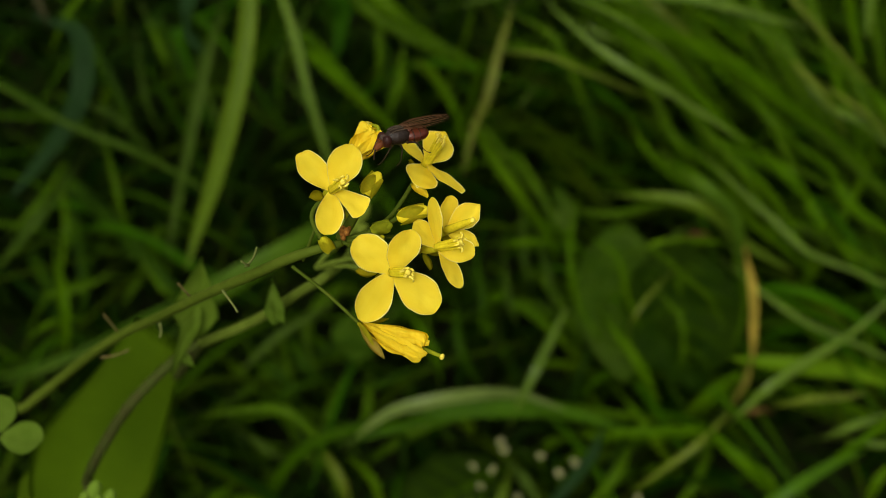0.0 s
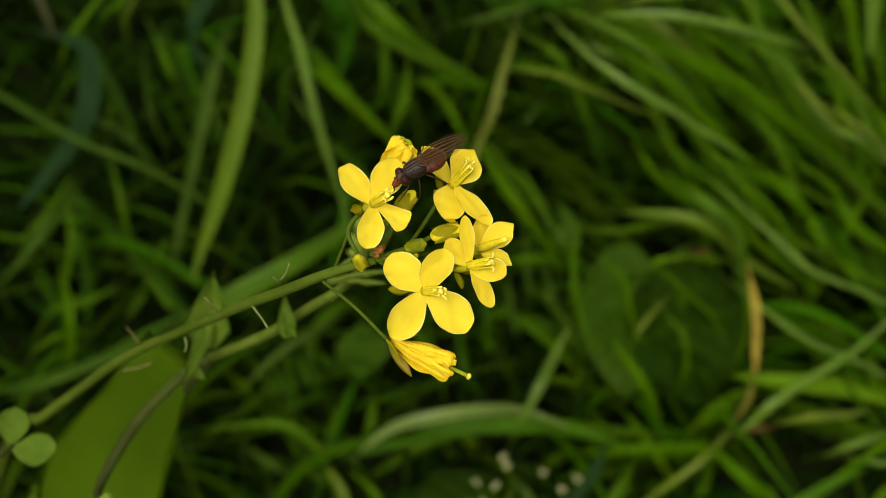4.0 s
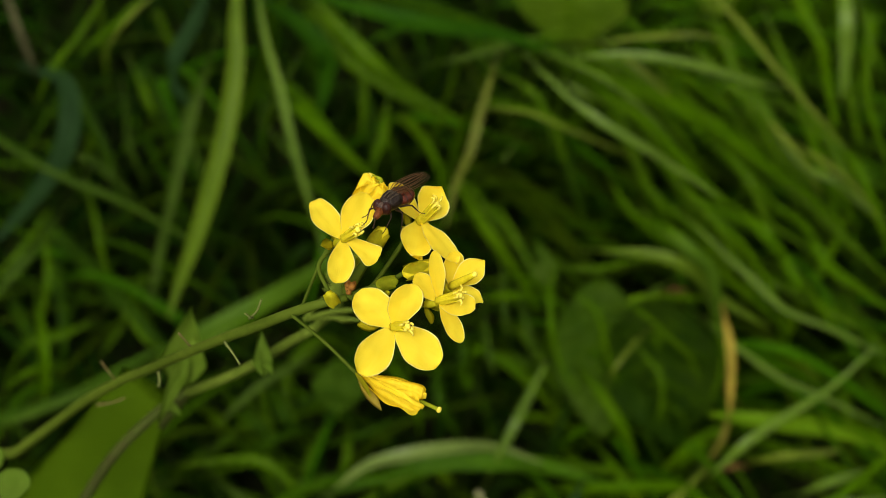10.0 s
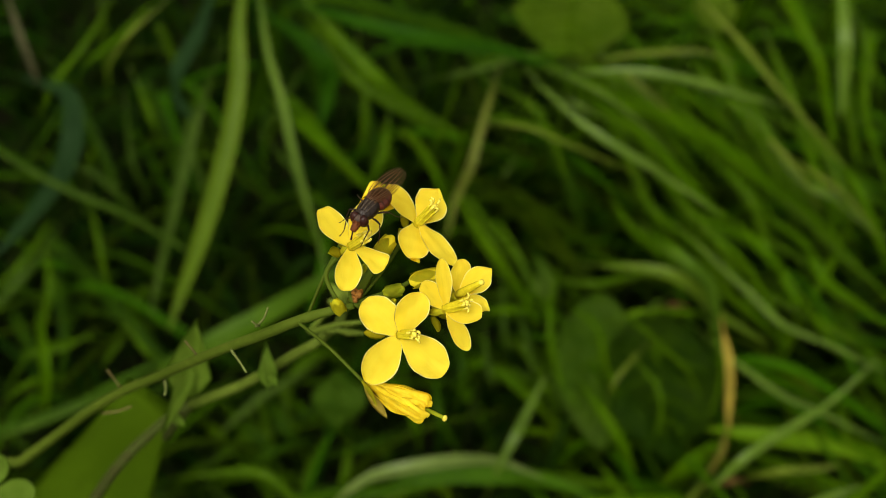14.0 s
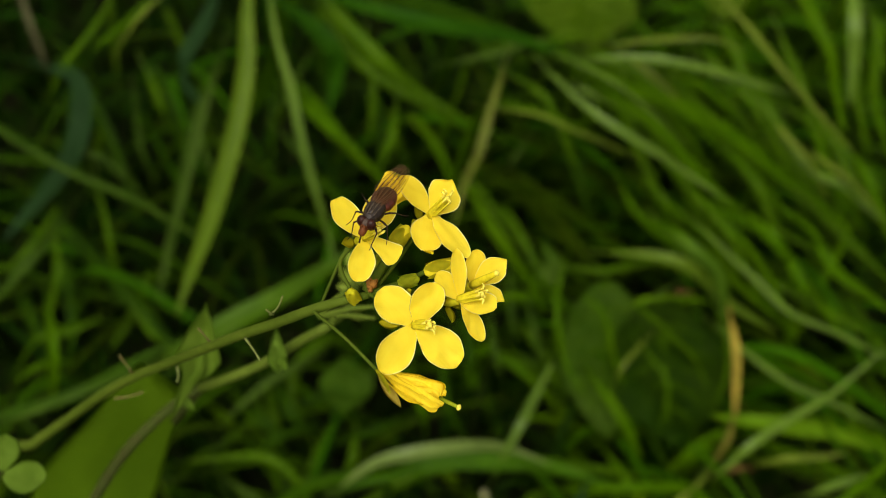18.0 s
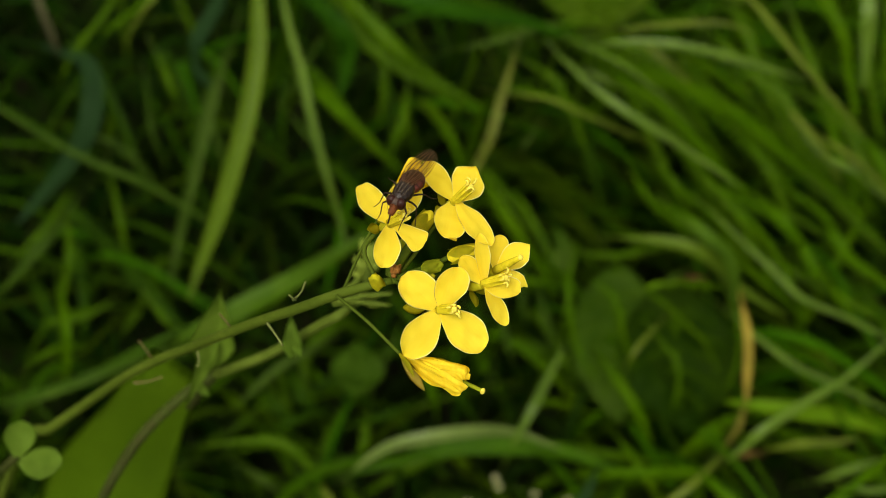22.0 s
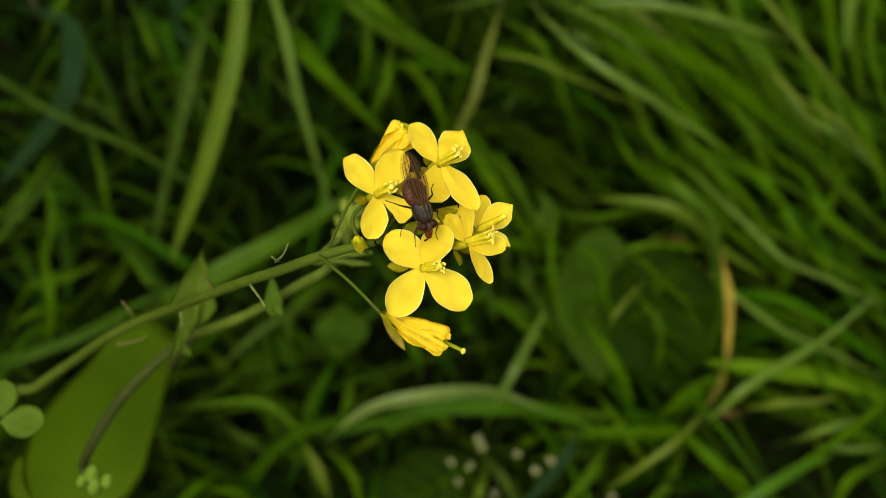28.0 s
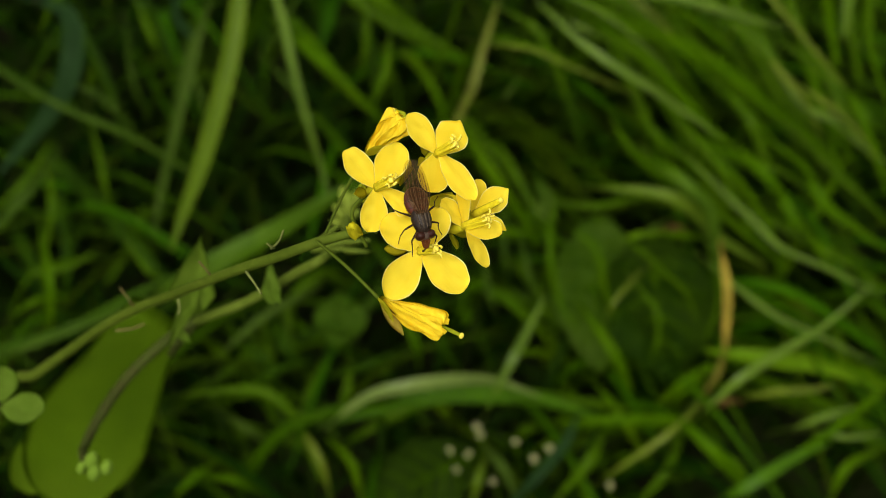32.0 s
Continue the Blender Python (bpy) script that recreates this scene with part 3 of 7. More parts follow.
grass_blade(PALE, 0.0051, [(0.227, 0.577, 0.001), (0.149, 0.388, 0.147), (0.139, 0.359, 0.165), (0.136, 0.344, 0.170), (0.135, 0.326, 0.165), (0.136, 0.320, 0.153), (0.137, 0.314, 0.138)], 3)
grass_blade(MID, 0.0047, [(0.145, 0.489, 0.001), (0.100, 0.367, 0.114), (0.096, 0.339, 0.134), (0.097, 0.326, 0.140), (0.109, 0.312, 0.137), (0.113, 0.303, 0.130), (0.124, 0.299, 0.117), (0.141, 0.297, 0.109)], 3)
grass_blade(PALE, 0.0042, [(0.162, 0.452, 0.001), (0.118, 0.350, 0.106), (0.111, 0.323, 0.126), (0.111, 0.309, 0.133), (0.121, 0.293, 0.128), (0.132, 0.289, 0.124), (0.142, 0.289, 0.114), (0.155, 0.286, 0.106)], 3)
grass_blade(FRESH, 0.0050, [(0.007, 0.411, 0.001), (0.001, 0.334, 0.090), (0.002, 0.308, 0.113), (0.005, 0.294, 0.120), (0.013, 0.279, 0.116), (0.019, 0.272, 0.110), (0.027, 0.268, 0.097), (0.032, 0.263, 0.087)], 3)
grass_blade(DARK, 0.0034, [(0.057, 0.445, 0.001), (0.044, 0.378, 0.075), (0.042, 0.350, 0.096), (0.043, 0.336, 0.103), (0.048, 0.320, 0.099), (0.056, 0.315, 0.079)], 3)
grass_blade(FRESH, 0.0054, [(0.103, 0.430, 0.001), (0.074, 0.344, 0.094), (0.071, 0.318, 0.116), (0.073, 0.305, 0.122), (0.087, 0.289, 0.116), (0.100, 0.282, 0.113), (0.113, 0.277, 0.104), (0.129, 0.268, 0.086), (0.140, 0.259, 0.075)], 3)
grass_blade(MID, 0.0027, [(0.095, 0.418, 0.001), (0.073, 0.352, 0.077), (0.070, 0.325, 0.100), (0.070, 0.311, 0.108), (0.076, 0.298, 0.106), (0.085, 0.296, 0.089)], 3)
grass_blade(MID, 0.0024, [(0.113, 0.414, 0.001), (0.091, 0.350, 0.076), (0.085, 0.324, 0.099), (0.085, 0.310, 0.106), (0.088, 0.296, 0.104), (0.093, 0.296, 0.088)], 3)
grass_blade(FRESH, 0.0046, [(0.139, 0.390, 0.001), (0.106, 0.321, 0.084), (0.101, 0.296, 0.107), (0.101, 0.283, 0.116), (0.109, 0.271, 0.115), (0.119, 0.272, 0.100)], 3)
grass_blade(MID, 0.0038, [(0.231, 0.546, 0.001), (0.157, 0.383, 0.135), (0.147, 0.354, 0.153), (0.144, 0.339, 0.159), (0.145, 0.323, 0.155), (0.154, 0.321, 0.137)], 3)
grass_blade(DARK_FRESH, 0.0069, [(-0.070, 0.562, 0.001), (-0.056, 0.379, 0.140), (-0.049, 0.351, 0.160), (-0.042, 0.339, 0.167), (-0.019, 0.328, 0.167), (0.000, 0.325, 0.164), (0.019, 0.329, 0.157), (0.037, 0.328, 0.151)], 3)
grass_blade(MID, 0.0047, [(0.092, 0.485, 0.001), (0.066, 0.378, 0.103), (0.063, 0.350, 0.123), (0.063, 0.336, 0.130), (0.070, 0.319, 0.126), (0.081, 0.310, 0.111), (0.088, 0.303, 0.095)], 3)
grass_blade(FRESH, 0.0039, [(0.114, 0.498, 0.001), (0.077, 0.377, 0.109), (0.074, 0.349, 0.129), (0.077, 0.336, 0.137), (0.091, 0.323, 0.136), (0.106, 0.317, 0.123), (0.120, 0.308, 0.105)], 3)
grass_blade(FRESH, 0.0035, [(0.178, 0.458, 0.001), (0.133, 0.360, 0.101), (0.125, 0.333, 0.121), (0.124, 0.319, 0.128), (0.129, 0.303, 0.124), (0.135, 0.296, 0.111), (0.141, 0.289, 0.095)], 3)
grass_blade(MID, 0.0043, [(0.137, 0.434, 0.001), (0.105, 0.358, 0.084), (0.100, 0.331, 0.106), (0.100, 0.317, 0.113), (0.108, 0.302, 0.111), (0.115, 0.295, 0.098), (0.119, 0.289, 0.083)], 3)
grass_blade(FRESH, 0.0038, [(0.196, 0.437, 0.001), (0.149, 0.348, 0.097), (0.140, 0.322, 0.118), (0.138, 0.308, 0.124), (0.143, 0.292, 0.121), (0.150, 0.285, 0.108), (0.157, 0.280, 0.094)], 3)
grass_blade(PALE, 0.0021, [(0.064, 0.485, 0.001), (0.040, 0.358, 0.115), (0.039, 0.330, 0.137), (0.042, 0.317, 0.146), (0.047, 0.308, 0.149), (0.058, 0.313, 0.138)], 3)
grass_blade(MID, 0.0034, [(0.030, 0.495, 0.001), (0.016, 0.388, 0.097), (0.017, 0.360, 0.119), (0.021, 0.346, 0.126), (0.033, 0.334, 0.126), (0.041, 0.327, 0.113), (0.046, 0.323, 0.100)], 3)
grass_blade(FRESH, 0.0033, [(0.082, 0.411, 0.001), (0.064, 0.349, 0.074), (0.061, 0.322, 0.097), (0.061, 0.308, 0.105), (0.066, 0.295, 0.104), (0.077, 0.291, 0.094), (0.088, 0.292, 0.086)], 3)
grass_blade(FRESH, 0.0046, [(0.166, 0.384, 0.001), (0.135, 0.329, 0.073), (0.127, 0.304, 0.095), (0.126, 0.291, 0.103), (0.131, 0.275, 0.099), (0.144, 0.271, 0.089), (0.159, 0.269, 0.078)], 3)
grass_blade(MID, 0.0040, [(0.179, 0.526, 0.001), (0.128, 0.393, 0.117), (0.120, 0.364, 0.136), (0.119, 0.349, 0.141), (0.124, 0.329, 0.134), (0.132, 0.318, 0.118), (0.132, 0.311, 0.102)], 3)
grass_blade(OLIVE, 0.0055, [(0.075, 0.367, 0.001), (0.053, 0.310, 0.068), (0.053, 0.287, 0.093), (0.056, 0.277, 0.104), (0.071, 0.271, 0.108), (0.082, 0.267, 0.105), (0.095, 0.264, 0.092), (0.113, 0.259, 0.082)], 3)
grass_blade(FRESH, 0.0053, [(0.088, 0.391, 0.001), (0.065, 0.328, 0.077), (0.063, 0.303, 0.101), (0.065, 0.290, 0.109), (0.077, 0.278, 0.107), (0.089, 0.272, 0.102), (0.104, 0.269, 0.090), (0.121, 0.261, 0.077)], 3)
grass_blade(SOFT, 0.0054, [(0.099, 0.384, 0.001), (0.074, 0.319, 0.081), (0.071, 0.294, 0.105), (0.072, 0.281, 0.113), (0.081, 0.269, 0.114), (0.090, 0.265, 0.104), (0.094, 0.259, 0.089)], 3)
grass_blade(DULL_PALE, 0.0031, [(0.096, 0.387, 0.001), (0.074, 0.326, 0.075), (0.070, 0.301, 0.099), (0.072, 0.288, 0.107), (0.080, 0.276, 0.107), (0.088, 0.269, 0.095), (0.098, 0.262, 0.079)], 3)
grass_blade(STRAW, 0.0034, [(0.121, 0.329, 0.001), (0.101, 0.285, 0.070), (0.094, 0.261, 0.095), (0.091, 0.247, 0.105), (0.091, 0.235, 0.104), (0.092, 0.230, 0.093), (0.093, 0.224, 0.079)], 3)
grass_blade(BROWNING, 0.0023, [(0.115, 0.278, 0.001), (0.106, 0.254, 0.049), (0.098, 0.235, 0.072), (0.092, 0.223, 0.083), (0.088, 0.213, 0.085), (0.084, 0.212, 0.068)], 3)
grass_blade(PALE, 0.0034, [(0.103, 0.250, 0.001), (0.087, 0.223, 0.036), (0.084, 0.211, 0.059), (0.085, 0.206, 0.075), (0.090, 0.207, 0.083), (0.095, 0.209, 0.089), (0.108, 0.217, 0.091), (0.125, 0.228, 0.091), (0.142, 0.240, 0.099)], 3)
grass_blade(PALE, 0.0037, [(0.113, 0.326, 0.001), (0.089, 0.283, 0.066), (0.085, 0.261, 0.091), (0.087, 0.249, 0.099), (0.099, 0.236, 0.097), (0.110, 0.230, 0.092), (0.125, 0.230, 0.082), (0.149, 0.224, 0.071)], 3)
grass_blade(BRIGHT, 0.0064, [(0.108, 0.279, 0.001), (0.088, 0.254, 0.042), (0.086, 0.239, 0.064), (0.089, 0.229, 0.075), (0.101, 0.224, 0.079), (0.112, 0.222, 0.079), (0.129, 0.224, 0.071), (0.151, 0.221, 0.062)], 3)
grass_blade(PALE, 0.0034, [(0.116, 0.383, 0.001), (0.087, 0.317, 0.083), (0.083, 0.292, 0.106), (0.085, 0.280, 0.113), (0.102, 0.262, 0.106), (0.113, 0.253, 0.100), (0.131, 0.253, 0.089), (0.153, 0.248, 0.079)], 3)
grass_blade(FRESH, 0.0049, [(0.149, 0.379, 0.001), (0.119, 0.320, 0.078), (0.112, 0.295, 0.101), (0.111, 0.282, 0.108), (0.118, 0.264, 0.103), (0.125, 0.262, 0.094), (0.139, 0.255, 0.079)], 3)
grass_blade(YELLOW, 0.0033, [(0.120, 0.256, 0.001), (0.100, 0.230, 0.040), (0.097, 0.217, 0.063), (0.098, 0.209, 0.077), (0.107, 0.206, 0.085), (0.118, 0.209, 0.081), (0.129, 0.214, 0.076)], 3)
# one broad blade in two: sheen painted on the upper, green on the lower
grass_blade(SHEEN, 0.0046, [(-0.043, 0.247, 0.001), (-0.045, 0.219, 0.040), (-0.040, 0.207, 0.063), (-0.035, 0.202, 0.078), (-0.025, 0.204, 0.087), (-0.013, 0.205, 0.091), (0.002, 0.208, 0.090), (0.016, 0.212, 0.083), (0.031, 0.209, 0.078)], 3)
grass_blade(BROAD, 0.0073, [(-0.043, 0.246, 0.001), (-0.048, 0.221, 0.038), (-0.042, 0.212, 0.056), (-0.036, 0.206, 0.068), (-0.006, 0.208, 0.079), (0.017, 0.208, 0.080), (0.032, 0.211, 0.072), (0.051, 0.209, 0.065)], 3)
grass_blade(PALE, 0.0034, [(0.018, 0.254, 0.001), (0.012, 0.223, 0.038), (0.013, 0.212, 0.061), (0.014, 0.208, 0.076), (0.021, 0.214, 0.092), (0.026, 0.224, 0.093), (0.033, 0.238, 0.095)], 3)
# bright strip added as the lit top rim of the large leaf
grass_blade(BRIGHT, 0.0023, [(0.074, 0.335, 0.001), (0.057, 0.284, 0.060), (0.054, 0.262, 0.089), (0.056, 0.253, 0.103), (0.061, 0.250, 0.111), (0.071, 0.254, 0.108), (0.085, 0.258, 0.102)], 3)
grass_blade(REDDISH, 0.0017, [(0.095, 0.343, 0.001), (0.075, 0.289, 0.065), (0.071, 0.266, 0.093), (0.071, 0.256, 0.107), (0.074, 0.252, 0.113), (0.082, 0.259, 0.104)], 3)
grass_blade(FRESH, 0.0039, [(0.059, 0.298, 0.001), (0.047, 0.271, 0.052), (0.045, 0.251, 0.075), (0.047, 0.239, 0.084), (0.056, 0.224, 0.081), (0.064, 0.220, 0.062)], 3)
grass_blade(FRESH, 0.0050, [(0.111, 0.272, 0.001), (0.107, 0.251, 0.043), (0.099, 0.236, 0.062), (0.092, 0.226, 0.072), (0.080, 0.216, 0.074), (0.072, 0.217, 0.059)], 3)
grass_blade(BROAD, 0.0042, [(0.105, 0.212, 0.001), (0.090, 0.192, 0.033), (0.088, 0.183, 0.054), (0.088, 0.177, 0.070), (0.091, 0.175, 0.078), (0.100, 0.179, 0.082), (0.112, 0.187, 0.079), (0.123, 0.192, 0.077)], 3)
grass_blade(PALE, 0.0030, [(0.136, 0.242, 0.001), (0.114, 0.216, 0.041), (0.109, 0.203, 0.065), (0.110, 0.196, 0.079), (0.119, 0.195, 0.088), (0.133, 0.204, 0.080)], 3)
grass_blade(FRESH, 0.0027, [(0.133, 0.228, 0.001), (0.113, 0.203, 0.037), (0.110, 0.193, 0.059), (0.110, 0.189, 0.073), (0.120, 0.191, 0.085), (0.133, 0.200, 0.087), (0.146, 0.211, 0.086)], 3)
grass_blade(FRESH, 0.0036, [(0.047, 0.244, 0.001), (0.033, 0.221, 0.039), (0.035, 0.210, 0.059), (0.039, 0.203, 0.072), (0.056, 0.199, 0.080), (0.075, 0.201, 0.075), (0.090, 0.198, 0.063)], 3)
grass_blade(FRESH, 0.0043, [(0.093, 0.246, 0.001), (0.076, 0.225, 0.049), (0.074, 0.209, 0.071), (0.075, 0.198, 0.081), (0.085, 0.186, 0.080), (0.096, 0.183, 0.063)], 3)
grass_blade(YELLOW, 0.0023, [(0.063, 0.222, 0.001), (0.050, 0.200, 0.031), (0.051, 0.194, 0.047), (0.054, 0.190, 0.061), (0.071, 0.196, 0.076), (0.086, 0.211, 0.073)], 3)
grass_blade(REDDISH, 0.0020, [(0.107, 0.252, 0.001), (0.092, 0.229, 0.037), (0.089, 0.215, 0.060), (0.088, 0.207, 0.075), (0.091, 0.204, 0.083), (0.099, 0.210, 0.072)], 3)
grass_blade(FRESH, 0.0034, [(0.062, 0.260, 0.001), (0.051, 0.246, 0.039), (0.051, 0.234, 0.052), (0.053, 0.222, 0.062), (0.061, 0.208, 0.060), (0.071, 0.203, 0.041)], 3)
grass_blade(MID, 0.0038, [(0.043, 0.213, 0.001), (0.035, 0.195, 0.021), (0.036, 0.192, 0.032), (0.038, 0.189, 0.048), (0.047, 0.194, 0.062), (0.054, 0.208, 0.059)], 3)
grass_blade(MID, 0.0034, [(0.073, 0.210, 0.001), (0.063, 0.193, 0.020), (0.064, 0.191, 0.031), (0.065, 0.187, 0.047), (0.073, 0.192, 0.060), (0.079, 0.207, 0.057)], 3)
grass_blade(PALE, 0.0023, [(0.144, 0.240, 0.001), (0.123, 0.220, 0.037), (0.120, 0.208, 0.057), (0.121, 0.200, 0.070), (0.129, 0.195, 0.075), (0.146, 0.202, 0.066)], 3)
grass_blade(FRESH, 0.0032, [(0.146, 0.213, 0.001), (0.130, 0.190, 0.031), (0.125, 0.183, 0.050), (0.123, 0.179, 0.066), (0.126, 0.183, 0.078), (0.141, 0.193, 0.071)], 3)
grass_blade(FRESH, 0.0040, [(0.115, 0.210, 0.001), (0.111, 0.191, 0.025), (0.106, 0.186, 0.040), (0.100, 0.183, 0.056), (0.093, 0.188, 0.069), (0.086, 0.199, 0.064)], 3)
grass_blade(DULL, 0.0030, [(0.025, 0.357, 0.001), (0.022, 0.328, 0.050), (0.021, 0.305, 0.070), (0.021, 0.292, 0.078), (0.021, 0.274, 0.072), (0.024, 0.272, 0.055)], 3)
grass_blade(DULL, 0.0026, [(0.032, 0.344, 0.001), (0.027, 0.318, 0.046), (0.026, 0.299, 0.065), (0.027, 0.285, 0.072), (0.030, 0.268, 0.067), (0.032, 0.266, 0.049)], 3)
grass_blade(DULL, 0.0024, [(0.017, 0.331, 0.001), (0.014, 0.310, 0.043), (0.014, 0.292, 0.059), (0.014, 0.279, 0.067), (0.016, 0.262, 0.062), (0.021, 0.260, 0.044)], 3)
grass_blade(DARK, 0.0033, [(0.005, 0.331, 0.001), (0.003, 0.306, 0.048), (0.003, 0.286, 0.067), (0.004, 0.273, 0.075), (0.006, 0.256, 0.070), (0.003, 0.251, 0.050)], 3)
grass_blade(FRESH, 0.0033, [(0.017, 0.342, 0.001), (0.006, 0.297, 0.055), (0.009, 0.275, 0.082), (0.013, 0.265, 0.094), (0.023, 0.261, 0.100), (0.036, 0.267, 0.091)], 3)
grass_blade(MID, 0.0035, [(0.051, 0.361, 0.001), (0.036, 0.314, 0.057), (0.036, 0.291, 0.083), (0.040, 0.280, 0.094), (0.051, 0.273, 0.099), (0.065, 0.278, 0.097), (0.080, 0.283, 0.091)], 3)
grass_blade(DARK, 0.0039, [(-0.005, 0.307, 0.001), (-0.006, 0.285, 0.046), (-0.005, 0.268, 0.064), (-0.004, 0.255, 0.072), (-0.002, 0.239, 0.068), (0.005, 0.235, 0.049)], 3)
# two thin blades added as the large leaf's lighter left and right rims
grass_blade(FRESH, 0.0020, [(0.051, 0.361, 0.001), (0.044, 0.303, 0.080), (0.040, 0.277, 0.105), (0.037, 0.264, 0.113), (0.034, 0.251, 0.111), (0.035, 0.241, 0.103), (0.039, 0.237, 0.089), (0.049, 0.230, 0.077)], 3)
grass_blade(MID, 0.0018, [(0.115, 0.337, 0.001), (0.094, 0.291, 0.070), (0.088, 0.267, 0.095), (0.087, 0.254, 0.104), (0.089, 0.241, 0.103), (0.090, 0.235, 0.091), (0.087, 0.230, 0.077)], 3)
grass_blade(FRESH, 0.0020, [(0.055, 0.344, 0.001), (0.040, 0.296, 0.067), (0.039, 0.272, 0.093), (0.042, 0.260, 0.103), (0.050, 0.249, 0.104), (0.054, 0.241, 0.090), (0.061, 0.234, 0.074)], 3)
grass_blade(MID, 0.0022, [(0.082, 0.312, 0.001), (0.065, 0.275, 0.063), (0.062, 0.252, 0.089), (0.063, 0.240, 0.098), (0.069, 0.227, 0.097), (0.069, 0.223, 0.077)], 3)
grass_blade(FRESH, 0.0020, [(0.077, 0.337, 0.001), (0.059, 0.289, 0.066), (0.056, 0.266, 0.093), (0.058, 0.254, 0.104), (0.064, 0.246, 0.108), (0.080, 0.238, 0.094), (0.085, 0.234, 0.081)], 3)
grass_blade(YELLOW, 0.0015, [(0.085, 0.318, 0.001), (0.079, 0.280, 0.061), (0.071, 0.257, 0.087), (0.065, 0.246, 0.097), (0.055, 0.234, 0.096), (0.053, 0.234, 0.081)], 3)
grass_blade(BLUE, 0.0039, [(0.024, 0.211, 0.001), (0.017, 0.191, 0.029), (0.018, 0.185, 0.046), (0.021, 0.180, 0.061), (0.028, 0.182, 0.073), (0.038, 0.193, 0.076), (0.043, 0.204, 0.076)], 3)
grass_blade(DULL_PALE, 0.0039, [(0.026, 0.211, 0.001), (0.028, 0.190, 0.029), (0.026, 0.184, 0.046), (0.023, 0.180, 0.062), (0.017, 0.185, 0.075), (0.011, 0.197, 0.070)], 3)
grass_blade(OLIVE, 0.0033, [(0.009, 0.211, 0.001), (0.007, 0.190, 0.027), (0.008, 0.184, 0.045), (0.008, 0.180, 0.061), (0.010, 0.182, 0.073), (0.013, 0.194, 0.068)], 3)
grass_blade(DULL_PALE, 0.0014, [(0.037, 0.443, 0.001), (0.033, 0.355, 0.092), (0.029, 0.327, 0.115), (0.026, 0.313, 0.123), (0.021, 0.302, 0.124), (0.018, 0.305, 0.111)], 3)
grass_blade(DULL_PALE, 0.0012, [(0.104, 0.350, 0.001), (0.093, 0.294, 0.072), (0.084, 0.271, 0.098), (0.077, 0.260, 0.109), (0.067, 0.252, 0.112), (0.060, 0.254, 0.098)], 3)
grass_blade(SOFT, 0.0066, [(-0.122, 0.311, 0.001), (-0.111, 0.264, 0.057), (-0.101, 0.245, 0.085), (-0.093, 0.238, 0.099), (-0.083, 0.239, 0.107), (-0.069, 0.243, 0.113), (-0.055, 0.250, 0.116), (-0.043, 0.261, 0.115), (-0.028, 0.269, 0.119)], 3)
grass_blade(SOFT_DARK, 0.0046, [(-0.193, 0.279, 0.001), (-0.181, 0.247, 0.045), (-0.166, 0.232, 0.069), (-0.157, 0.225, 0.081), (-0.137, 0.224, 0.089), (-0.120, 0.228, 0.093), (-0.106, 0.239, 0.093), (-0.090, 0.248, 0.095)], 3)
grass_blade(FRESH, 0.0038, [(-0.180, 0.339, 0.001), (-0.157, 0.299, 0.064), (-0.145, 0.276, 0.087), (-0.140, 0.263, 0.095), (-0.135, 0.246, 0.091), (-0.139, 0.239, 0.070)], 3)
grass_blade(MID, 0.0026, [(-0.138, 0.333, 0.001), (-0.128, 0.301, 0.050), (-0.117, 0.278, 0.075), (-0.111, 0.266, 0.085), (-0.103, 0.255, 0.086), (-0.099, 0.258, 0.073)], 3)
grass_blade(MID, 0.0038, [(-0.098, 0.260, 0.001), (-0.098, 0.235, 0.039), (-0.090, 0.223, 0.058), (-0.082, 0.216, 0.070), (-0.064, 0.213, 0.077), (-0.053, 0.208, 0.073), (-0.047, 0.202, 0.059), (-0.043, 0.193, 0.047)], 3)
grass_blade(DULL_PALE, 0.0030, [(-0.088, 0.248, 0.001), (-0.087, 0.232, 0.037), (-0.081, 0.220, 0.054), (-0.074, 0.210, 0.065), (-0.065, 0.202, 0.068), (-0.056, 0.202, 0.054)], 3)
grass_blade(DARK, 0.0034, [(-0.057, 0.254, 0.001), (-0.060, 0.237, 0.032), (-0.055, 0.227, 0.047), (-0.049, 0.219, 0.059), (-0.036, 0.213, 0.064), (-0.024, 0.222, 0.057)], 3)
grass_blade(DARK, 0.0031, [(-0.080, 0.263, 0.001), (-0.081, 0.239, 0.032), (-0.075, 0.230, 0.049), (-0.068, 0.223, 0.063), (-0.058, 0.223, 0.073), (-0.045, 0.233, 0.066)], 3)
grass_blade(DULL_PALE, 0.0038, [(-0.093, 0.276, 0.001), (-0.093, 0.250, 0.031), (-0.086, 0.241, 0.047), (-0.080, 0.237, 0.061), (-0.063, 0.243, 0.076), (-0.044, 0.259, 0.074)], 3)
grass_blade(YELLOW, 0.0030, [(-0.058, 0.243, 0.001), (-0.058, 0.230, 0.039), (-0.054, 0.218, 0.053), (-0.050, 0.207, 0.063), (-0.042, 0.194, 0.062), (-0.039, 0.189, 0.043)], 3)
grass_blade(FRESH, 0.0026, [(-0.105, 0.212, 0.001), (-0.104, 0.197, 0.022), (-0.100, 0.193, 0.033), (-0.093, 0.188, 0.048), (-0.084, 0.190, 0.059), (-0.077, 0.201, 0.053)], 3)
grass_blade(FRESH, 0.0030, [(-0.093, 0.222, 0.001), (-0.095, 0.209, 0.028), (-0.089, 0.202, 0.040), (-0.082, 0.194, 0.053), (-0.069, 0.189, 0.058), (-0.060, 0.190, 0.044)], 3)
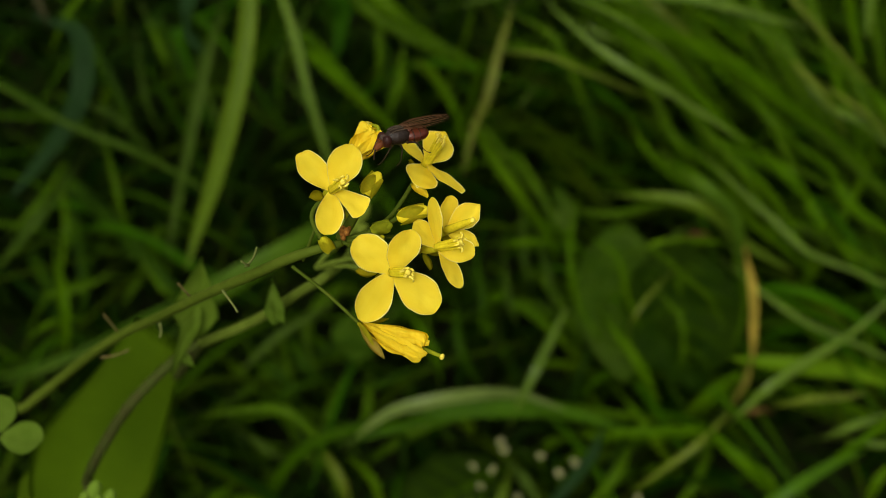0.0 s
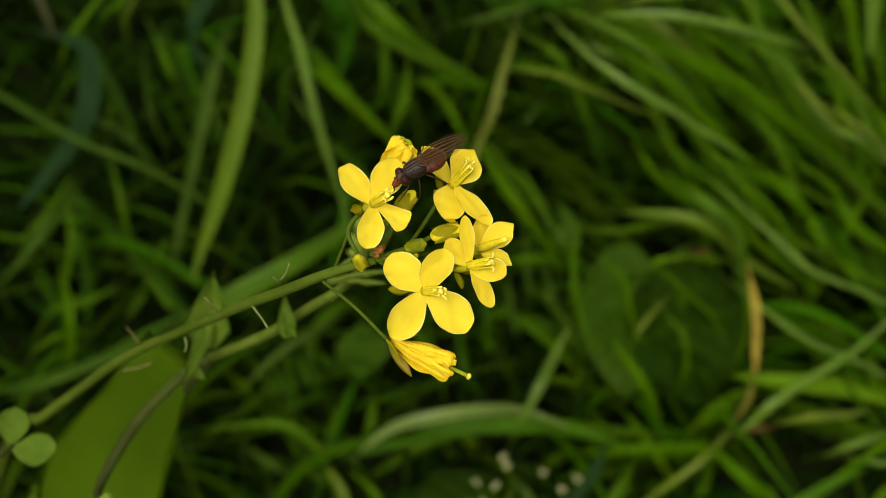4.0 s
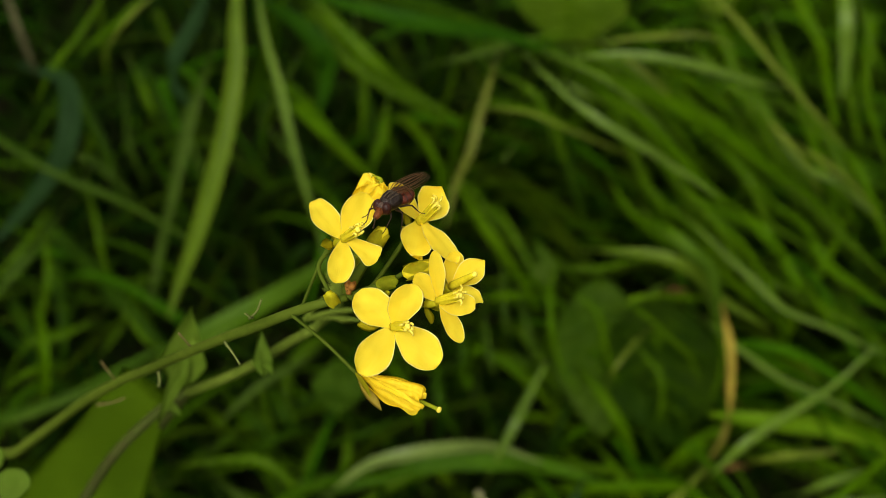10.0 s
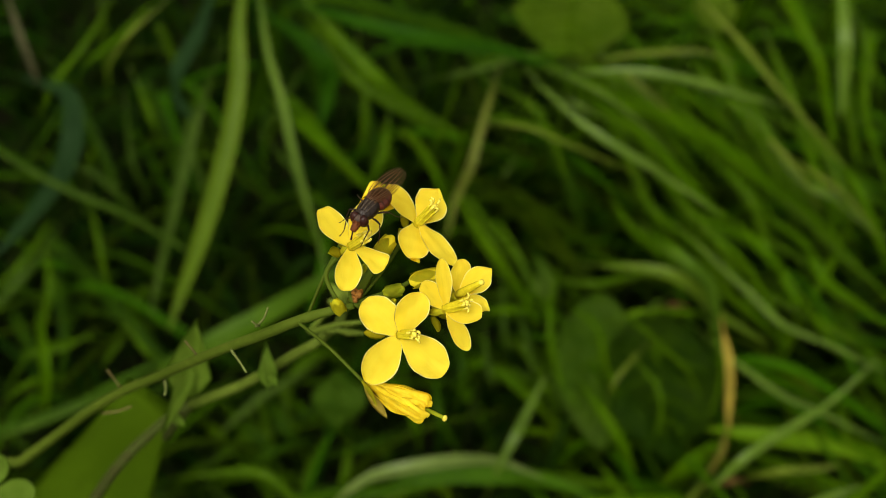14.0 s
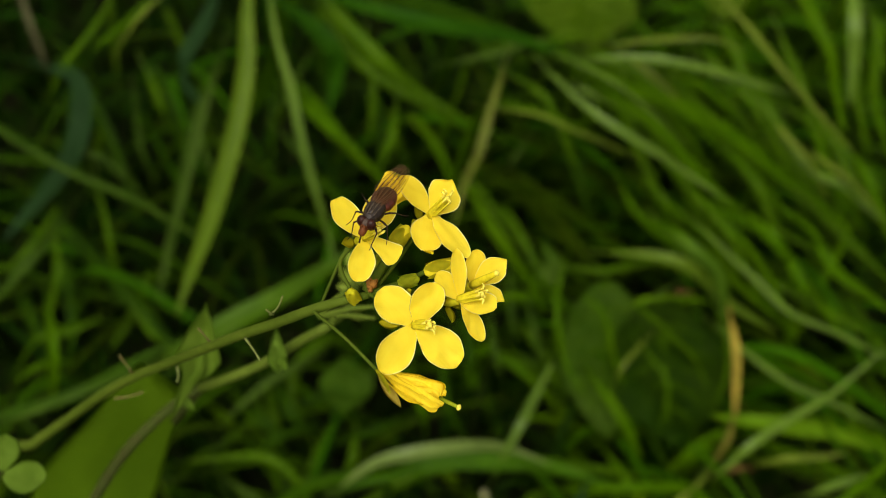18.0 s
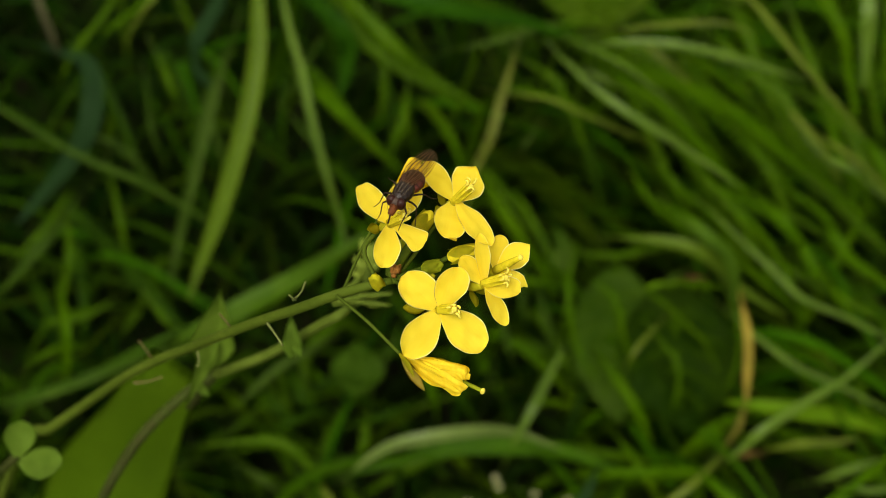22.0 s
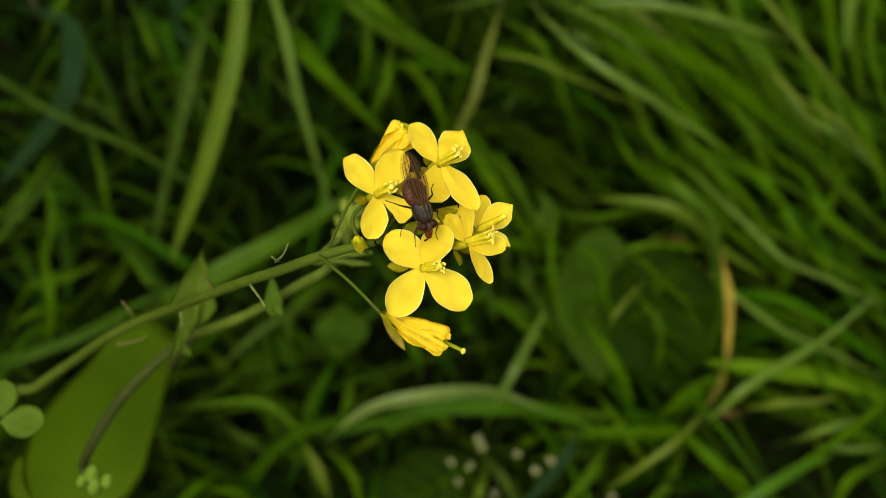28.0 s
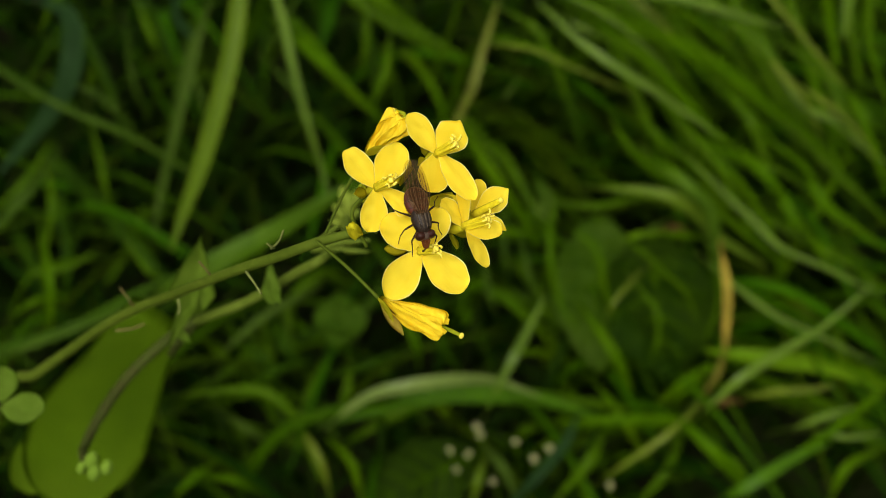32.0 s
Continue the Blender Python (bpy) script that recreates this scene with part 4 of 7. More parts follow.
grass_blade(DARK, 0.0039, [(-0.074, 0.296, 0.001), (-0.071, 0.276, 0.043), (-0.066, 0.260, 0.060), (-0.062, 0.248, 0.070), (-0.055, 0.234, 0.068), (-0.046, 0.234, 0.054)], 3)
grass_blade(MID, 0.0035, [(-0.040, 0.274, 0.001), (-0.035, 0.261, 0.037), (-0.034, 0.248, 0.050), (-0.034, 0.235, 0.060), (-0.035, 0.222, 0.059), (-0.042, 0.218, 0.041)], 3)
grass_blade(FRESH, 0.0036, [(-0.024, 0.308, 0.001), (-0.026, 0.288, 0.042), (-0.024, 0.272, 0.058), (-0.021, 0.260, 0.066), (-0.012, 0.243, 0.062), (-0.010, 0.240, 0.045)], 3)
grass_blade(DARK, 0.0035, [(-0.087, 0.285, 0.001), (-0.087, 0.266, 0.038), (-0.080, 0.252, 0.054), (-0.074, 0.241, 0.065), (-0.063, 0.231, 0.066), (-0.059, 0.228, 0.049)], 3)
grass_blade(DULL, 0.0031, [(-0.042, 0.237, 0.001), (-0.034, 0.218, 0.023), (-0.035, 0.213, 0.036), (-0.037, 0.208, 0.051), (-0.044, 0.211, 0.062), (-0.061, 0.219, 0.055)], 3)
grass_blade(FRESH, 0.0030, [(-0.184, 0.296, 0.001), (-0.173, 0.267, 0.035), (-0.162, 0.254, 0.056), (-0.154, 0.247, 0.070), (-0.143, 0.248, 0.079), (-0.133, 0.256, 0.071)], 3)
grass_blade(MID, 0.0036, [(-0.155, 0.333, 0.001), (-0.132, 0.304, 0.045), (-0.126, 0.284, 0.067), (-0.127, 0.272, 0.077), (-0.135, 0.263, 0.079), (-0.155, 0.268, 0.069)], 3)
grass_blade(FRESH, 0.0030, [(-0.032, 0.212, 0.001), (-0.028, 0.195, 0.020), (-0.028, 0.192, 0.032), (-0.029, 0.188, 0.048), (-0.032, 0.194, 0.062), (-0.042, 0.207, 0.057)], 3)
grass_blade(DARK, 0.0035, [(-0.021, 0.279, 0.001), (-0.012, 0.261, 0.036), (-0.014, 0.249, 0.051), (-0.018, 0.238, 0.062), (-0.028, 0.230, 0.065), (-0.046, 0.233, 0.052)], 3)
grass_blade(FRESH, 0.0026, [(0.116, 0.408, 0.001), (0.088, 0.336, 0.084), (0.084, 0.310, 0.107), (0.085, 0.297, 0.114), (0.097, 0.281, 0.110), (0.110, 0.272, 0.096), (0.121, 0.262, 0.077)], 3)
grass_blade(FRESH, 0.0019, [(0.147, 0.403, 0.001), (0.112, 0.332, 0.081), (0.107, 0.307, 0.104), (0.107, 0.294, 0.114), (0.115, 0.284, 0.116), (0.125, 0.282, 0.107), (0.135, 0.280, 0.096)], 3)
grass_blade(FRESH, 0.0022, [(0.134, 0.435, 0.001), (0.097, 0.340, 0.099), (0.092, 0.314, 0.122), (0.093, 0.300, 0.131), (0.099, 0.289, 0.132), (0.108, 0.287, 0.123), (0.116, 0.284, 0.111)], 3)
grass_blade(YELLOW, 0.0025, [(0.160, 0.458, 0.001), (0.114, 0.348, 0.109), (0.108, 0.321, 0.131), (0.108, 0.307, 0.139), (0.113, 0.295, 0.139), (0.122, 0.292, 0.129), (0.129, 0.289, 0.117)], 3)
grass_blade(FRESH, 0.0028, [(0.093, 0.391, 0.001), (0.068, 0.323, 0.080), (0.066, 0.298, 0.104), (0.068, 0.285, 0.113), (0.078, 0.275, 0.115), (0.089, 0.272, 0.106), (0.100, 0.270, 0.094)], 3)
grass_blade(FRESH, 0.0021, [(0.170, 0.436, 0.001), (0.131, 0.357, 0.085), (0.124, 0.331, 0.106), (0.124, 0.318, 0.114), (0.132, 0.305, 0.114), (0.142, 0.300, 0.103), (0.151, 0.296, 0.090)], 3)
grass_blade(MID, 0.0018, [(0.093, 0.519, 0.001), (0.058, 0.372, 0.126), (0.057, 0.344, 0.146), (0.059, 0.330, 0.153), (0.074, 0.315, 0.150), (0.089, 0.309, 0.138), (0.103, 0.302, 0.122)], 3)
grass_blade(MID, 0.0022, [(0.129, 0.521, 0.001), (0.085, 0.374, 0.126), (0.081, 0.345, 0.146), (0.082, 0.331, 0.153), (0.091, 0.318, 0.152), (0.101, 0.313, 0.141), (0.109, 0.309, 0.128)], 3)
grass_blade(MID, 0.0029, [(0.139, 0.491, 0.001), (0.093, 0.357, 0.122), (0.089, 0.329, 0.143), (0.090, 0.315, 0.150), (0.098, 0.303, 0.151), (0.107, 0.301, 0.142), (0.117, 0.298, 0.130)], 3)
grass_blade(MID, 0.0022, [(0.132, 0.394, 0.001), (0.102, 0.334, 0.070), (0.098, 0.310, 0.094), (0.100, 0.298, 0.102), (0.116, 0.287, 0.103), (0.133, 0.282, 0.092), (0.150, 0.277, 0.078)], 3)
grass_blade(FRESH, 0.0028, [(0.093, 0.413, 0.001), (0.069, 0.346, 0.077), (0.067, 0.320, 0.100), (0.069, 0.307, 0.107), (0.083, 0.292, 0.104), (0.098, 0.283, 0.090), (0.111, 0.274, 0.072)], 3)
grass_blade(MID, 0.0023, [(0.173, 0.465, 0.001), (0.124, 0.360, 0.103), (0.118, 0.333, 0.124), (0.119, 0.320, 0.131), (0.130, 0.307, 0.131), (0.144, 0.302, 0.120), (0.157, 0.298, 0.106)], 3)
grass_blade(FRESH, 0.0020, [(0.148, 0.462, 0.001), (0.105, 0.357, 0.103), (0.100, 0.330, 0.124), (0.102, 0.317, 0.132), (0.112, 0.305, 0.132), (0.125, 0.301, 0.122), (0.138, 0.297, 0.109)], 3)
grass_blade(FRESH, 0.0021, [(0.088, 0.497, 0.001), (0.056, 0.365, 0.118), (0.054, 0.337, 0.139), (0.057, 0.324, 0.147), (0.071, 0.311, 0.146), (0.085, 0.306, 0.135), (0.099, 0.301, 0.120)], 3)
grass_blade(PALE, 0.0019, [(0.059, 0.509, 0.001), (0.034, 0.362, 0.127), (0.034, 0.334, 0.148), (0.037, 0.321, 0.155), (0.052, 0.309, 0.155), (0.066, 0.305, 0.145), (0.080, 0.301, 0.131)], 3)
grass_blade(YELLOW, 0.0022, [(0.174, 0.437, 0.001), (0.127, 0.342, 0.099), (0.121, 0.315, 0.121), (0.121, 0.302, 0.129), (0.129, 0.291, 0.130), (0.140, 0.288, 0.121), (0.151, 0.284, 0.108)], 3)
grass_blade(MID, 0.0024, [(0.133, 0.497, 0.001), (0.094, 0.378, 0.110), (0.090, 0.350, 0.130), (0.090, 0.336, 0.136), (0.099, 0.320, 0.133), (0.110, 0.312, 0.119), (0.118, 0.304, 0.102)], 3)
grass_blade(MID, 0.0022, [(0.114, 0.409, 0.001), (0.084, 0.330, 0.092), (0.080, 0.303, 0.115), (0.081, 0.290, 0.122), (0.090, 0.275, 0.120), (0.100, 0.267, 0.106), (0.108, 0.260, 0.090)], 3)
grass_blade(YELLOW, 0.0029, [(0.091, 0.512, 0.001), (0.061, 0.386, 0.110), (0.059, 0.358, 0.130), (0.061, 0.344, 0.138), (0.070, 0.332, 0.138), (0.080, 0.329, 0.129), (0.089, 0.327, 0.117)], 3)
grass_blade(MID, 0.0024, [(0.096, 0.444, 0.001), (0.070, 0.359, 0.089), (0.067, 0.332, 0.111), (0.069, 0.319, 0.119), (0.079, 0.305, 0.117), (0.090, 0.298, 0.105), (0.099, 0.292, 0.089)], 3)
grass_blade(DULL, 0.0022, [(-0.154, 0.230, 0.001), (-0.142, 0.224, 0.011), (-0.143, 0.221, 0.016), (-0.143, 0.214, 0.030), (-0.149, 0.210, 0.038), (-0.158, 0.216, 0.036), (-0.167, 0.225, 0.035)], 3)
grass_blade(DULL, 0.0029, [(-0.102, 0.251, 0.001), (-0.090, 0.242, 0.016), (-0.092, 0.238, 0.024), (-0.093, 0.229, 0.038), (-0.099, 0.224, 0.044), (-0.108, 0.228, 0.041), (-0.117, 0.235, 0.038)], 3)
grass_blade(MID, 0.0030, [(-0.069, 0.266, 0.001), (-0.064, 0.249, 0.014), (-0.063, 0.246, 0.024), (-0.062, 0.241, 0.040), (-0.064, 0.243, 0.052), (-0.067, 0.253, 0.054), (-0.071, 0.264, 0.053)], 3)
grass_blade(DULL, 0.0029, [(-0.131, 0.281, 0.001), (-0.126, 0.258, 0.025), (-0.120, 0.250, 0.041), (-0.114, 0.244, 0.055), (-0.107, 0.246, 0.067), (-0.100, 0.255, 0.068), (-0.092, 0.263, 0.065)], 3)
grass_blade(MID, 0.0032, [(-0.059, 0.243, 0.001), (-0.058, 0.228, 0.014), (-0.057, 0.226, 0.022), (-0.054, 0.221, 0.038), (-0.050, 0.224, 0.051), (-0.047, 0.234, 0.052), (-0.043, 0.244, 0.051)], 3)
grass_blade(DULL, 0.0026, [(-0.046, 0.282, 0.001), (-0.049, 0.259, 0.025), (-0.045, 0.252, 0.039), (-0.041, 0.246, 0.054), (-0.033, 0.247, 0.066), (-0.027, 0.256, 0.067), (-0.023, 0.267, 0.067)], 3)
grass_blade(MID, 0.0028, [(-0.146, 0.229, 0.001), (-0.148, 0.219, 0.012), (-0.144, 0.218, 0.017), (-0.136, 0.212, 0.031), (-0.124, 0.212, 0.041), (-0.115, 0.216, 0.038), (-0.107, 0.221, 0.033)], 3)
grass_blade(MID, 0.0030, [(-0.084, 0.222, 0.001), (-0.074, 0.216, 0.008), (-0.077, 0.216, 0.009), (-0.080, 0.210, 0.023), (-0.091, 0.207, 0.032), (-0.106, 0.209, 0.027), (-0.121, 0.210, 0.019)], 3)
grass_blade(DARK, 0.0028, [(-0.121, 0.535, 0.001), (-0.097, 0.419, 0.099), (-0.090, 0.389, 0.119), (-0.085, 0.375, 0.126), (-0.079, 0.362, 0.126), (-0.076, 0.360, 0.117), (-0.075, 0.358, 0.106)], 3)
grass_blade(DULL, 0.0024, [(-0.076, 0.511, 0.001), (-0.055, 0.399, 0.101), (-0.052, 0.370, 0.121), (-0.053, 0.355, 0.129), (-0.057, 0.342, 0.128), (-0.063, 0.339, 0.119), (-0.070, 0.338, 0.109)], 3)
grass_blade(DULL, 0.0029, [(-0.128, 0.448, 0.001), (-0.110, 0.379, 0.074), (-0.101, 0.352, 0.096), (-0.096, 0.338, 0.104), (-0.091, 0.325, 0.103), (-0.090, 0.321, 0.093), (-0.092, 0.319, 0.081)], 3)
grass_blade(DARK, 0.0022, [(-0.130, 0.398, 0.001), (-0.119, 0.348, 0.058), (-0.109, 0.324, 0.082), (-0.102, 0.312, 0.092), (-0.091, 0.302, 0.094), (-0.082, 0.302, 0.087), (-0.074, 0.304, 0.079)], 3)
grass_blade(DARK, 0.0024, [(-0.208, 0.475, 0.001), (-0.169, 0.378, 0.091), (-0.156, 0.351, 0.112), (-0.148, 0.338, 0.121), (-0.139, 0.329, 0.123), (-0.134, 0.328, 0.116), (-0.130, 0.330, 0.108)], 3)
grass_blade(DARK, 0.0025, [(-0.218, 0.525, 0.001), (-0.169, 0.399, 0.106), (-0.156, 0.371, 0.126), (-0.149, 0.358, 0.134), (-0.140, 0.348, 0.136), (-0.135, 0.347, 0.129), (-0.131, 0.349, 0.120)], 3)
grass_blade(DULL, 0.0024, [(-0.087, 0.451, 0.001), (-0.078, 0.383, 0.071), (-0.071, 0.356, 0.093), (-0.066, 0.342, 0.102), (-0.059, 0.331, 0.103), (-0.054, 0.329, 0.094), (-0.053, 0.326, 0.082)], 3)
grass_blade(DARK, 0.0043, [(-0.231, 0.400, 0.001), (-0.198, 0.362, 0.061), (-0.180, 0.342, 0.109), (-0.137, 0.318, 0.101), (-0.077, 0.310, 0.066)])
grass_blade(DULL, 0.0055, [(-0.075, 0.422, 0.001), (-0.092, 0.375, 0.059), (-0.096, 0.364, 0.102), (-0.103, 0.336, 0.090), (-0.113, 0.295, 0.053)])
grass_blade(MID, 0.0069, [(-0.067, 0.476, 0.001), (-0.060, 0.426, 0.079), (-0.057, 0.396, 0.131), (-0.035, 0.357, 0.123), (0.006, 0.338, 0.105)])
grass_blade(FRESH, 0.0060, [(-0.097, 0.433, 0.001), (-0.075, 0.388, 0.062), (-0.061, 0.358, 0.110), (-0.038, 0.326, 0.108), (-0.020, 0.320, 0.089)])
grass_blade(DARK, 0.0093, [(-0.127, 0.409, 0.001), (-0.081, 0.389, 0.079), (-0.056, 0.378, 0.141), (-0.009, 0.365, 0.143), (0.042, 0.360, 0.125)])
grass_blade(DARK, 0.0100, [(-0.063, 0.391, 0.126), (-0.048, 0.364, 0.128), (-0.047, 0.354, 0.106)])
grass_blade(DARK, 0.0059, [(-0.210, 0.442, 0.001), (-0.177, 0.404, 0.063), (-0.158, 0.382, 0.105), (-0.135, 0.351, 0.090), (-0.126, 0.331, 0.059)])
grass_blade(FRESH, 0.0040, [(-0.200, 0.387, 0.001), (-0.152, 0.375, 0.059), (-0.144, 0.373, 0.110), (-0.127, 0.376, 0.126), (-0.110, 0.389, 0.138)])
grass_blade(DARK, 0.0050, [(-0.159, 0.437, 0.001), (-0.132, 0.395, 0.058), (-0.121, 0.379, 0.102), (-0.110, 0.358, 0.096), (-0.108, 0.347, 0.073)])
grass_blade(DULL, 0.0041, [(-0.193, 0.401, 0.001), (-0.158, 0.365, 0.042), (-0.146, 0.353, 0.079), (-0.130, 0.340, 0.080), (-0.119, 0.335, 0.062)])
grass_blade(DARK, 0.0054, [(-0.066, 0.434, 0.001), (-0.044, 0.389, 0.055), (-0.035, 0.372, 0.096), (-0.028, 0.350, 0.089), (-0.030, 0.338, 0.065)])
grass_blade(FRESH, 0.0049, [(-0.061, 0.404, 0.001), (-0.028, 0.367, 0.051), (-0.019, 0.356, 0.095), (-0.005, 0.339, 0.093), (0.004, 0.325, 0.066)])
grass_blade(FRESH, 0.0029, [(-0.047, 0.404, 0.001), (-0.009, 0.372, 0.062), (0.008, 0.358, 0.123), (0.036, 0.347, 0.141), (0.062, 0.356, 0.135)])
grass_blade(FRESH, 0.0046, [(-0.031, 0.400, 0.001), (-0.001, 0.360, 0.056), (0.012, 0.344, 0.110), (0.036, 0.326, 0.122), (0.062, 0.325, 0.107)])
grass_blade(MID, 0.0067, [(-0.007, 0.416, 0.001), (0.027, 0.379, 0.066), (0.044, 0.360, 0.125), (0.087, 0.329, 0.124), (0.145, 0.300, 0.084)])
grass_blade(FRESH, 0.0061, [(0.099, 0.448, 0.001), (0.113, 0.400, 0.085), (0.120, 0.373, 0.150), (0.132, 0.337, 0.145), (0.141, 0.317, 0.114)])
grass_blade(MID, 0.0071, [(0.166, 0.446, 0.001), (0.154, 0.398, 0.092), (0.147, 0.373, 0.150), (0.145, 0.340, 0.134), (0.153, 0.323, 0.105)])
grass_blade(MID, 0.0055, [(0.012, 0.408, 0.001), (0.042, 0.368, 0.068), (0.050, 0.357, 0.123), (0.072, 0.339, 0.119), (0.104, 0.321, 0.090)])
grass_blade(FRESH, 0.0058, [(0.032, 0.424, 0.001), (0.056, 0.380, 0.066), (0.072, 0.352, 0.118), (0.103, 0.317, 0.114), (0.139, 0.304, 0.089)])
grass_blade(MID, 0.0055, [(0.118, 0.421, 0.001), (0.114, 0.371, 0.070), (0.112, 0.351, 0.117), (0.129, 0.323, 0.105), (0.170, 0.306, 0.077)])
grass_blade(MID, 0.0057, [(0.083, 0.299, 0.084), (0.119, 0.273, 0.087), (0.167, 0.260, 0.062)])
grass_blade(FRESH, 0.0084, [(0.101, 0.238, 0.056), (0.131, 0.234, 0.059), (0.167, 0.229, 0.047)])
grass_blade(DULL, 0.0027, [(0.094, 0.230, 0.069), (0.091, 0.225, 0.057), (0.082, 0.219, 0.045)])
grass_blade(MID, 0.0051, [(0.083, 0.445, 0.001), (0.094, 0.396, 0.083), (0.100, 0.368, 0.133), (0.114, 0.332, 0.114), (0.134, 0.314, 0.084)])
grass_blade(FRESH, 0.0052, [(0.079, 0.399, 0.001), (0.081, 0.349, 0.049), (0.082, 0.336, 0.090), (0.093, 0.314, 0.084), (0.117, 0.295, 0.053)])
grass_blade(MID, 0.0059, [(0.097, 0.387, 0.001), (0.114, 0.340, 0.053), (0.119, 0.325, 0.094), (0.139, 0.304, 0.089), (0.174, 0.289, 0.061)])
grass_blade(FRESH, 0.0056, [(0.037, 0.430, 0.001), (0.052, 0.383, 0.068), (0.060, 0.357, 0.109), (0.074, 0.325, 0.094), (0.086, 0.313, 0.069)])
grass_blade(DARK, 0.0053, [(0.016, 0.418, 0.001), (0.033, 0.371, 0.054), (0.039, 0.353, 0.092), (0.049, 0.329, 0.084), (0.057, 0.318, 0.060)])
grass_blade(MID, 0.0047, [(0.117, 0.416, 0.001), (0.129, 0.368, 0.068), (0.136, 0.341, 0.108), (0.152, 0.311, 0.094), (0.172, 0.302, 0.073)])
grass_blade(FRESH, 0.0051, [(0.099, 0.325, 0.001), (0.125, 0.282, 0.022), (0.127, 0.279, 0.053), (0.137, 0.289, 0.075), (0.155, 0.317, 0.087)])
grass_blade(FRESH, 0.0054, [(0.023, 0.409, 0.001), (0.050, 0.367, 0.075), (0.064, 0.346, 0.126), (0.083, 0.323, 0.119), (0.095, 0.318, 0.101)])
grass_blade(FRESH, 0.0050, [(0.193, 0.426, 0.001), (0.170, 0.382, 0.083), (0.158, 0.360, 0.139), (0.152, 0.331, 0.126), (0.166, 0.314, 0.097)])
grass_blade(DARK, 0.0068, [(-0.028, 0.455, 0.001), (-0.005, 0.410, 0.067), (0.004, 0.392, 0.114), (0.017, 0.369, 0.107), (0.026, 0.358, 0.083)])
grass_blade(MID, 0.0030, [(-0.019, 0.395, 0.001), (-0.001, 0.349, 0.049), (0.006, 0.331, 0.085), (0.021, 0.310, 0.080), (0.038, 0.302, 0.059)])
grass_blade(MID, 0.0030, [(-0.011, 0.392, 0.001), (0.009, 0.346, 0.048), (0.021, 0.321, 0.077), (0.038, 0.289, 0.061), (0.049, 0.272, 0.033)])
grass_blade(MID, 0.0055, [(-0.094, 0.250, 0.080), (-0.069, 0.261, 0.090), (-0.029, 0.293, 0.092)])
grass_blade(DULL, 0.0037, [(-0.153, 0.222, 0.081), (-0.120, 0.224, 0.097), (-0.090, 0.246, 0.090)])
grass_blade(MID, 0.0058, [(-0.039, 0.215, 0.035), (0.003, 0.218, 0.065), (0.075, 0.219, 0.052)])
grass_blade(DARK, 0.0065, [(0.043, 0.326, 0.001), (0.003, 0.295, 0.024), (-0.014, 0.282, 0.042), (-0.048, 0.264, 0.038), (-0.086, 0.251, 0.027)])
grass_blade(MID, 0.0056, [(0.010, 0.321, 0.001), (-0.033, 0.295, 0.024), (-0.049, 0.285, 0.045), (-0.061, 0.267, 0.041), (-0.051, 0.246, 0.023)])
grass_blade(MID, 0.0042, [(-0.113, 0.243, 0.020), (-0.099, 0.244, 0.021), (-0.074, 0.250, 0.040), (-0.048, 0.260, 0.035)])
grass_blade(MID, 0.0038, [(-0.040, 0.241, 0.020), (-0.044, 0.238, 0.015), (-0.062, 0.235, 0.040), (-0.097, 0.236, 0.027)])
grass_blade(DARK, 0.0055, [(-0.185, 0.364, 0.001), (-0.160, 0.321, 0.042), (-0.148, 0.302, 0.073), (-0.141, 0.276, 0.063), (-0.150, 0.264, 0.038)])
grass_blade(DARK, 0.0065, [(-0.206, 0.387, 0.001), (-0.174, 0.349, 0.037), (-0.152, 0.323, 0.065), (-0.120, 0.289, 0.061), (-0.097, 0.270, 0.044)])
grass_blade(MID, 0.0052, [(-0.190, 0.379, 0.001), (-0.158, 0.341, 0.032), (-0.137, 0.315, 0.057), (-0.112, 0.283, 0.055), (-0.103, 0.268, 0.043)])
grass_blade(MID, 0.0047, [(0.028, 0.329, 0.001), (0.049, 0.283, 0.022), (0.057, 0.267, 0.041), (0.066, 0.245, 0.035), (0.070, 0.235, 0.013)])
grass_blade(MID, 0.0033, [(0.011, 0.316, 0.001), (0.038, 0.275, 0.025), (0.045, 0.264, 0.052), (0.056, 0.249, 0.052), (0.066, 0.239, 0.030)])
grass_blade(FRESH, 0.0050, [(0.076, 0.238, 0.020), (0.083, 0.236, 0.027), (0.097, 0.240, 0.044), (0.114, 0.253, 0.042)])
grass_blade(FRESH, 0.0073, [(0.040, 0.226, 0.032), (0.067, 0.221, 0.040), (0.091, 0.226, 0.032)])
grass_blade(FRESH, 0.0049, [(0.089, 0.239, 0.020), (0.093, 0.226, 0.032), (0.101, 0.211, 0.031), (0.109, 0.205, 0.013)])
grass_blade(MID, 0.0050, [(0.053, 0.219, 0.020), (0.062, 0.217, 0.010), (0.081, 0.222, 0.028), (0.104, 0.236, 0.027)])
grass_blade(DARK, 0.0056, [(-0.020, 0.254, 0.020), (-0.018, 0.242, 0.005), (-0.005, 0.225, 0.004), (0.021, 0.216, 0.001)])
grass_blade(MID, 0.0047, [(-0.099, 0.254, 0.020), (-0.086, 0.241, 0.018), (-0.076, 0.224, 0.016), (-0.082, 0.213, 0.001)])
grass_blade(MID, 0.0042, [(-0.112, 0.246, 0.020), (-0.086, 0.238, 0.015), (-0.055, 0.225, 0.017), (-0.044, 0.213, 0.001)])
grass_blade(MID, 0.0044, [(-0.081, 0.346, 0.001), (-0.044, 0.312, 0.025), (-0.032, 0.301, 0.046), (-0.018, 0.282, 0.042), (-0.014, 0.263, 0.024)])
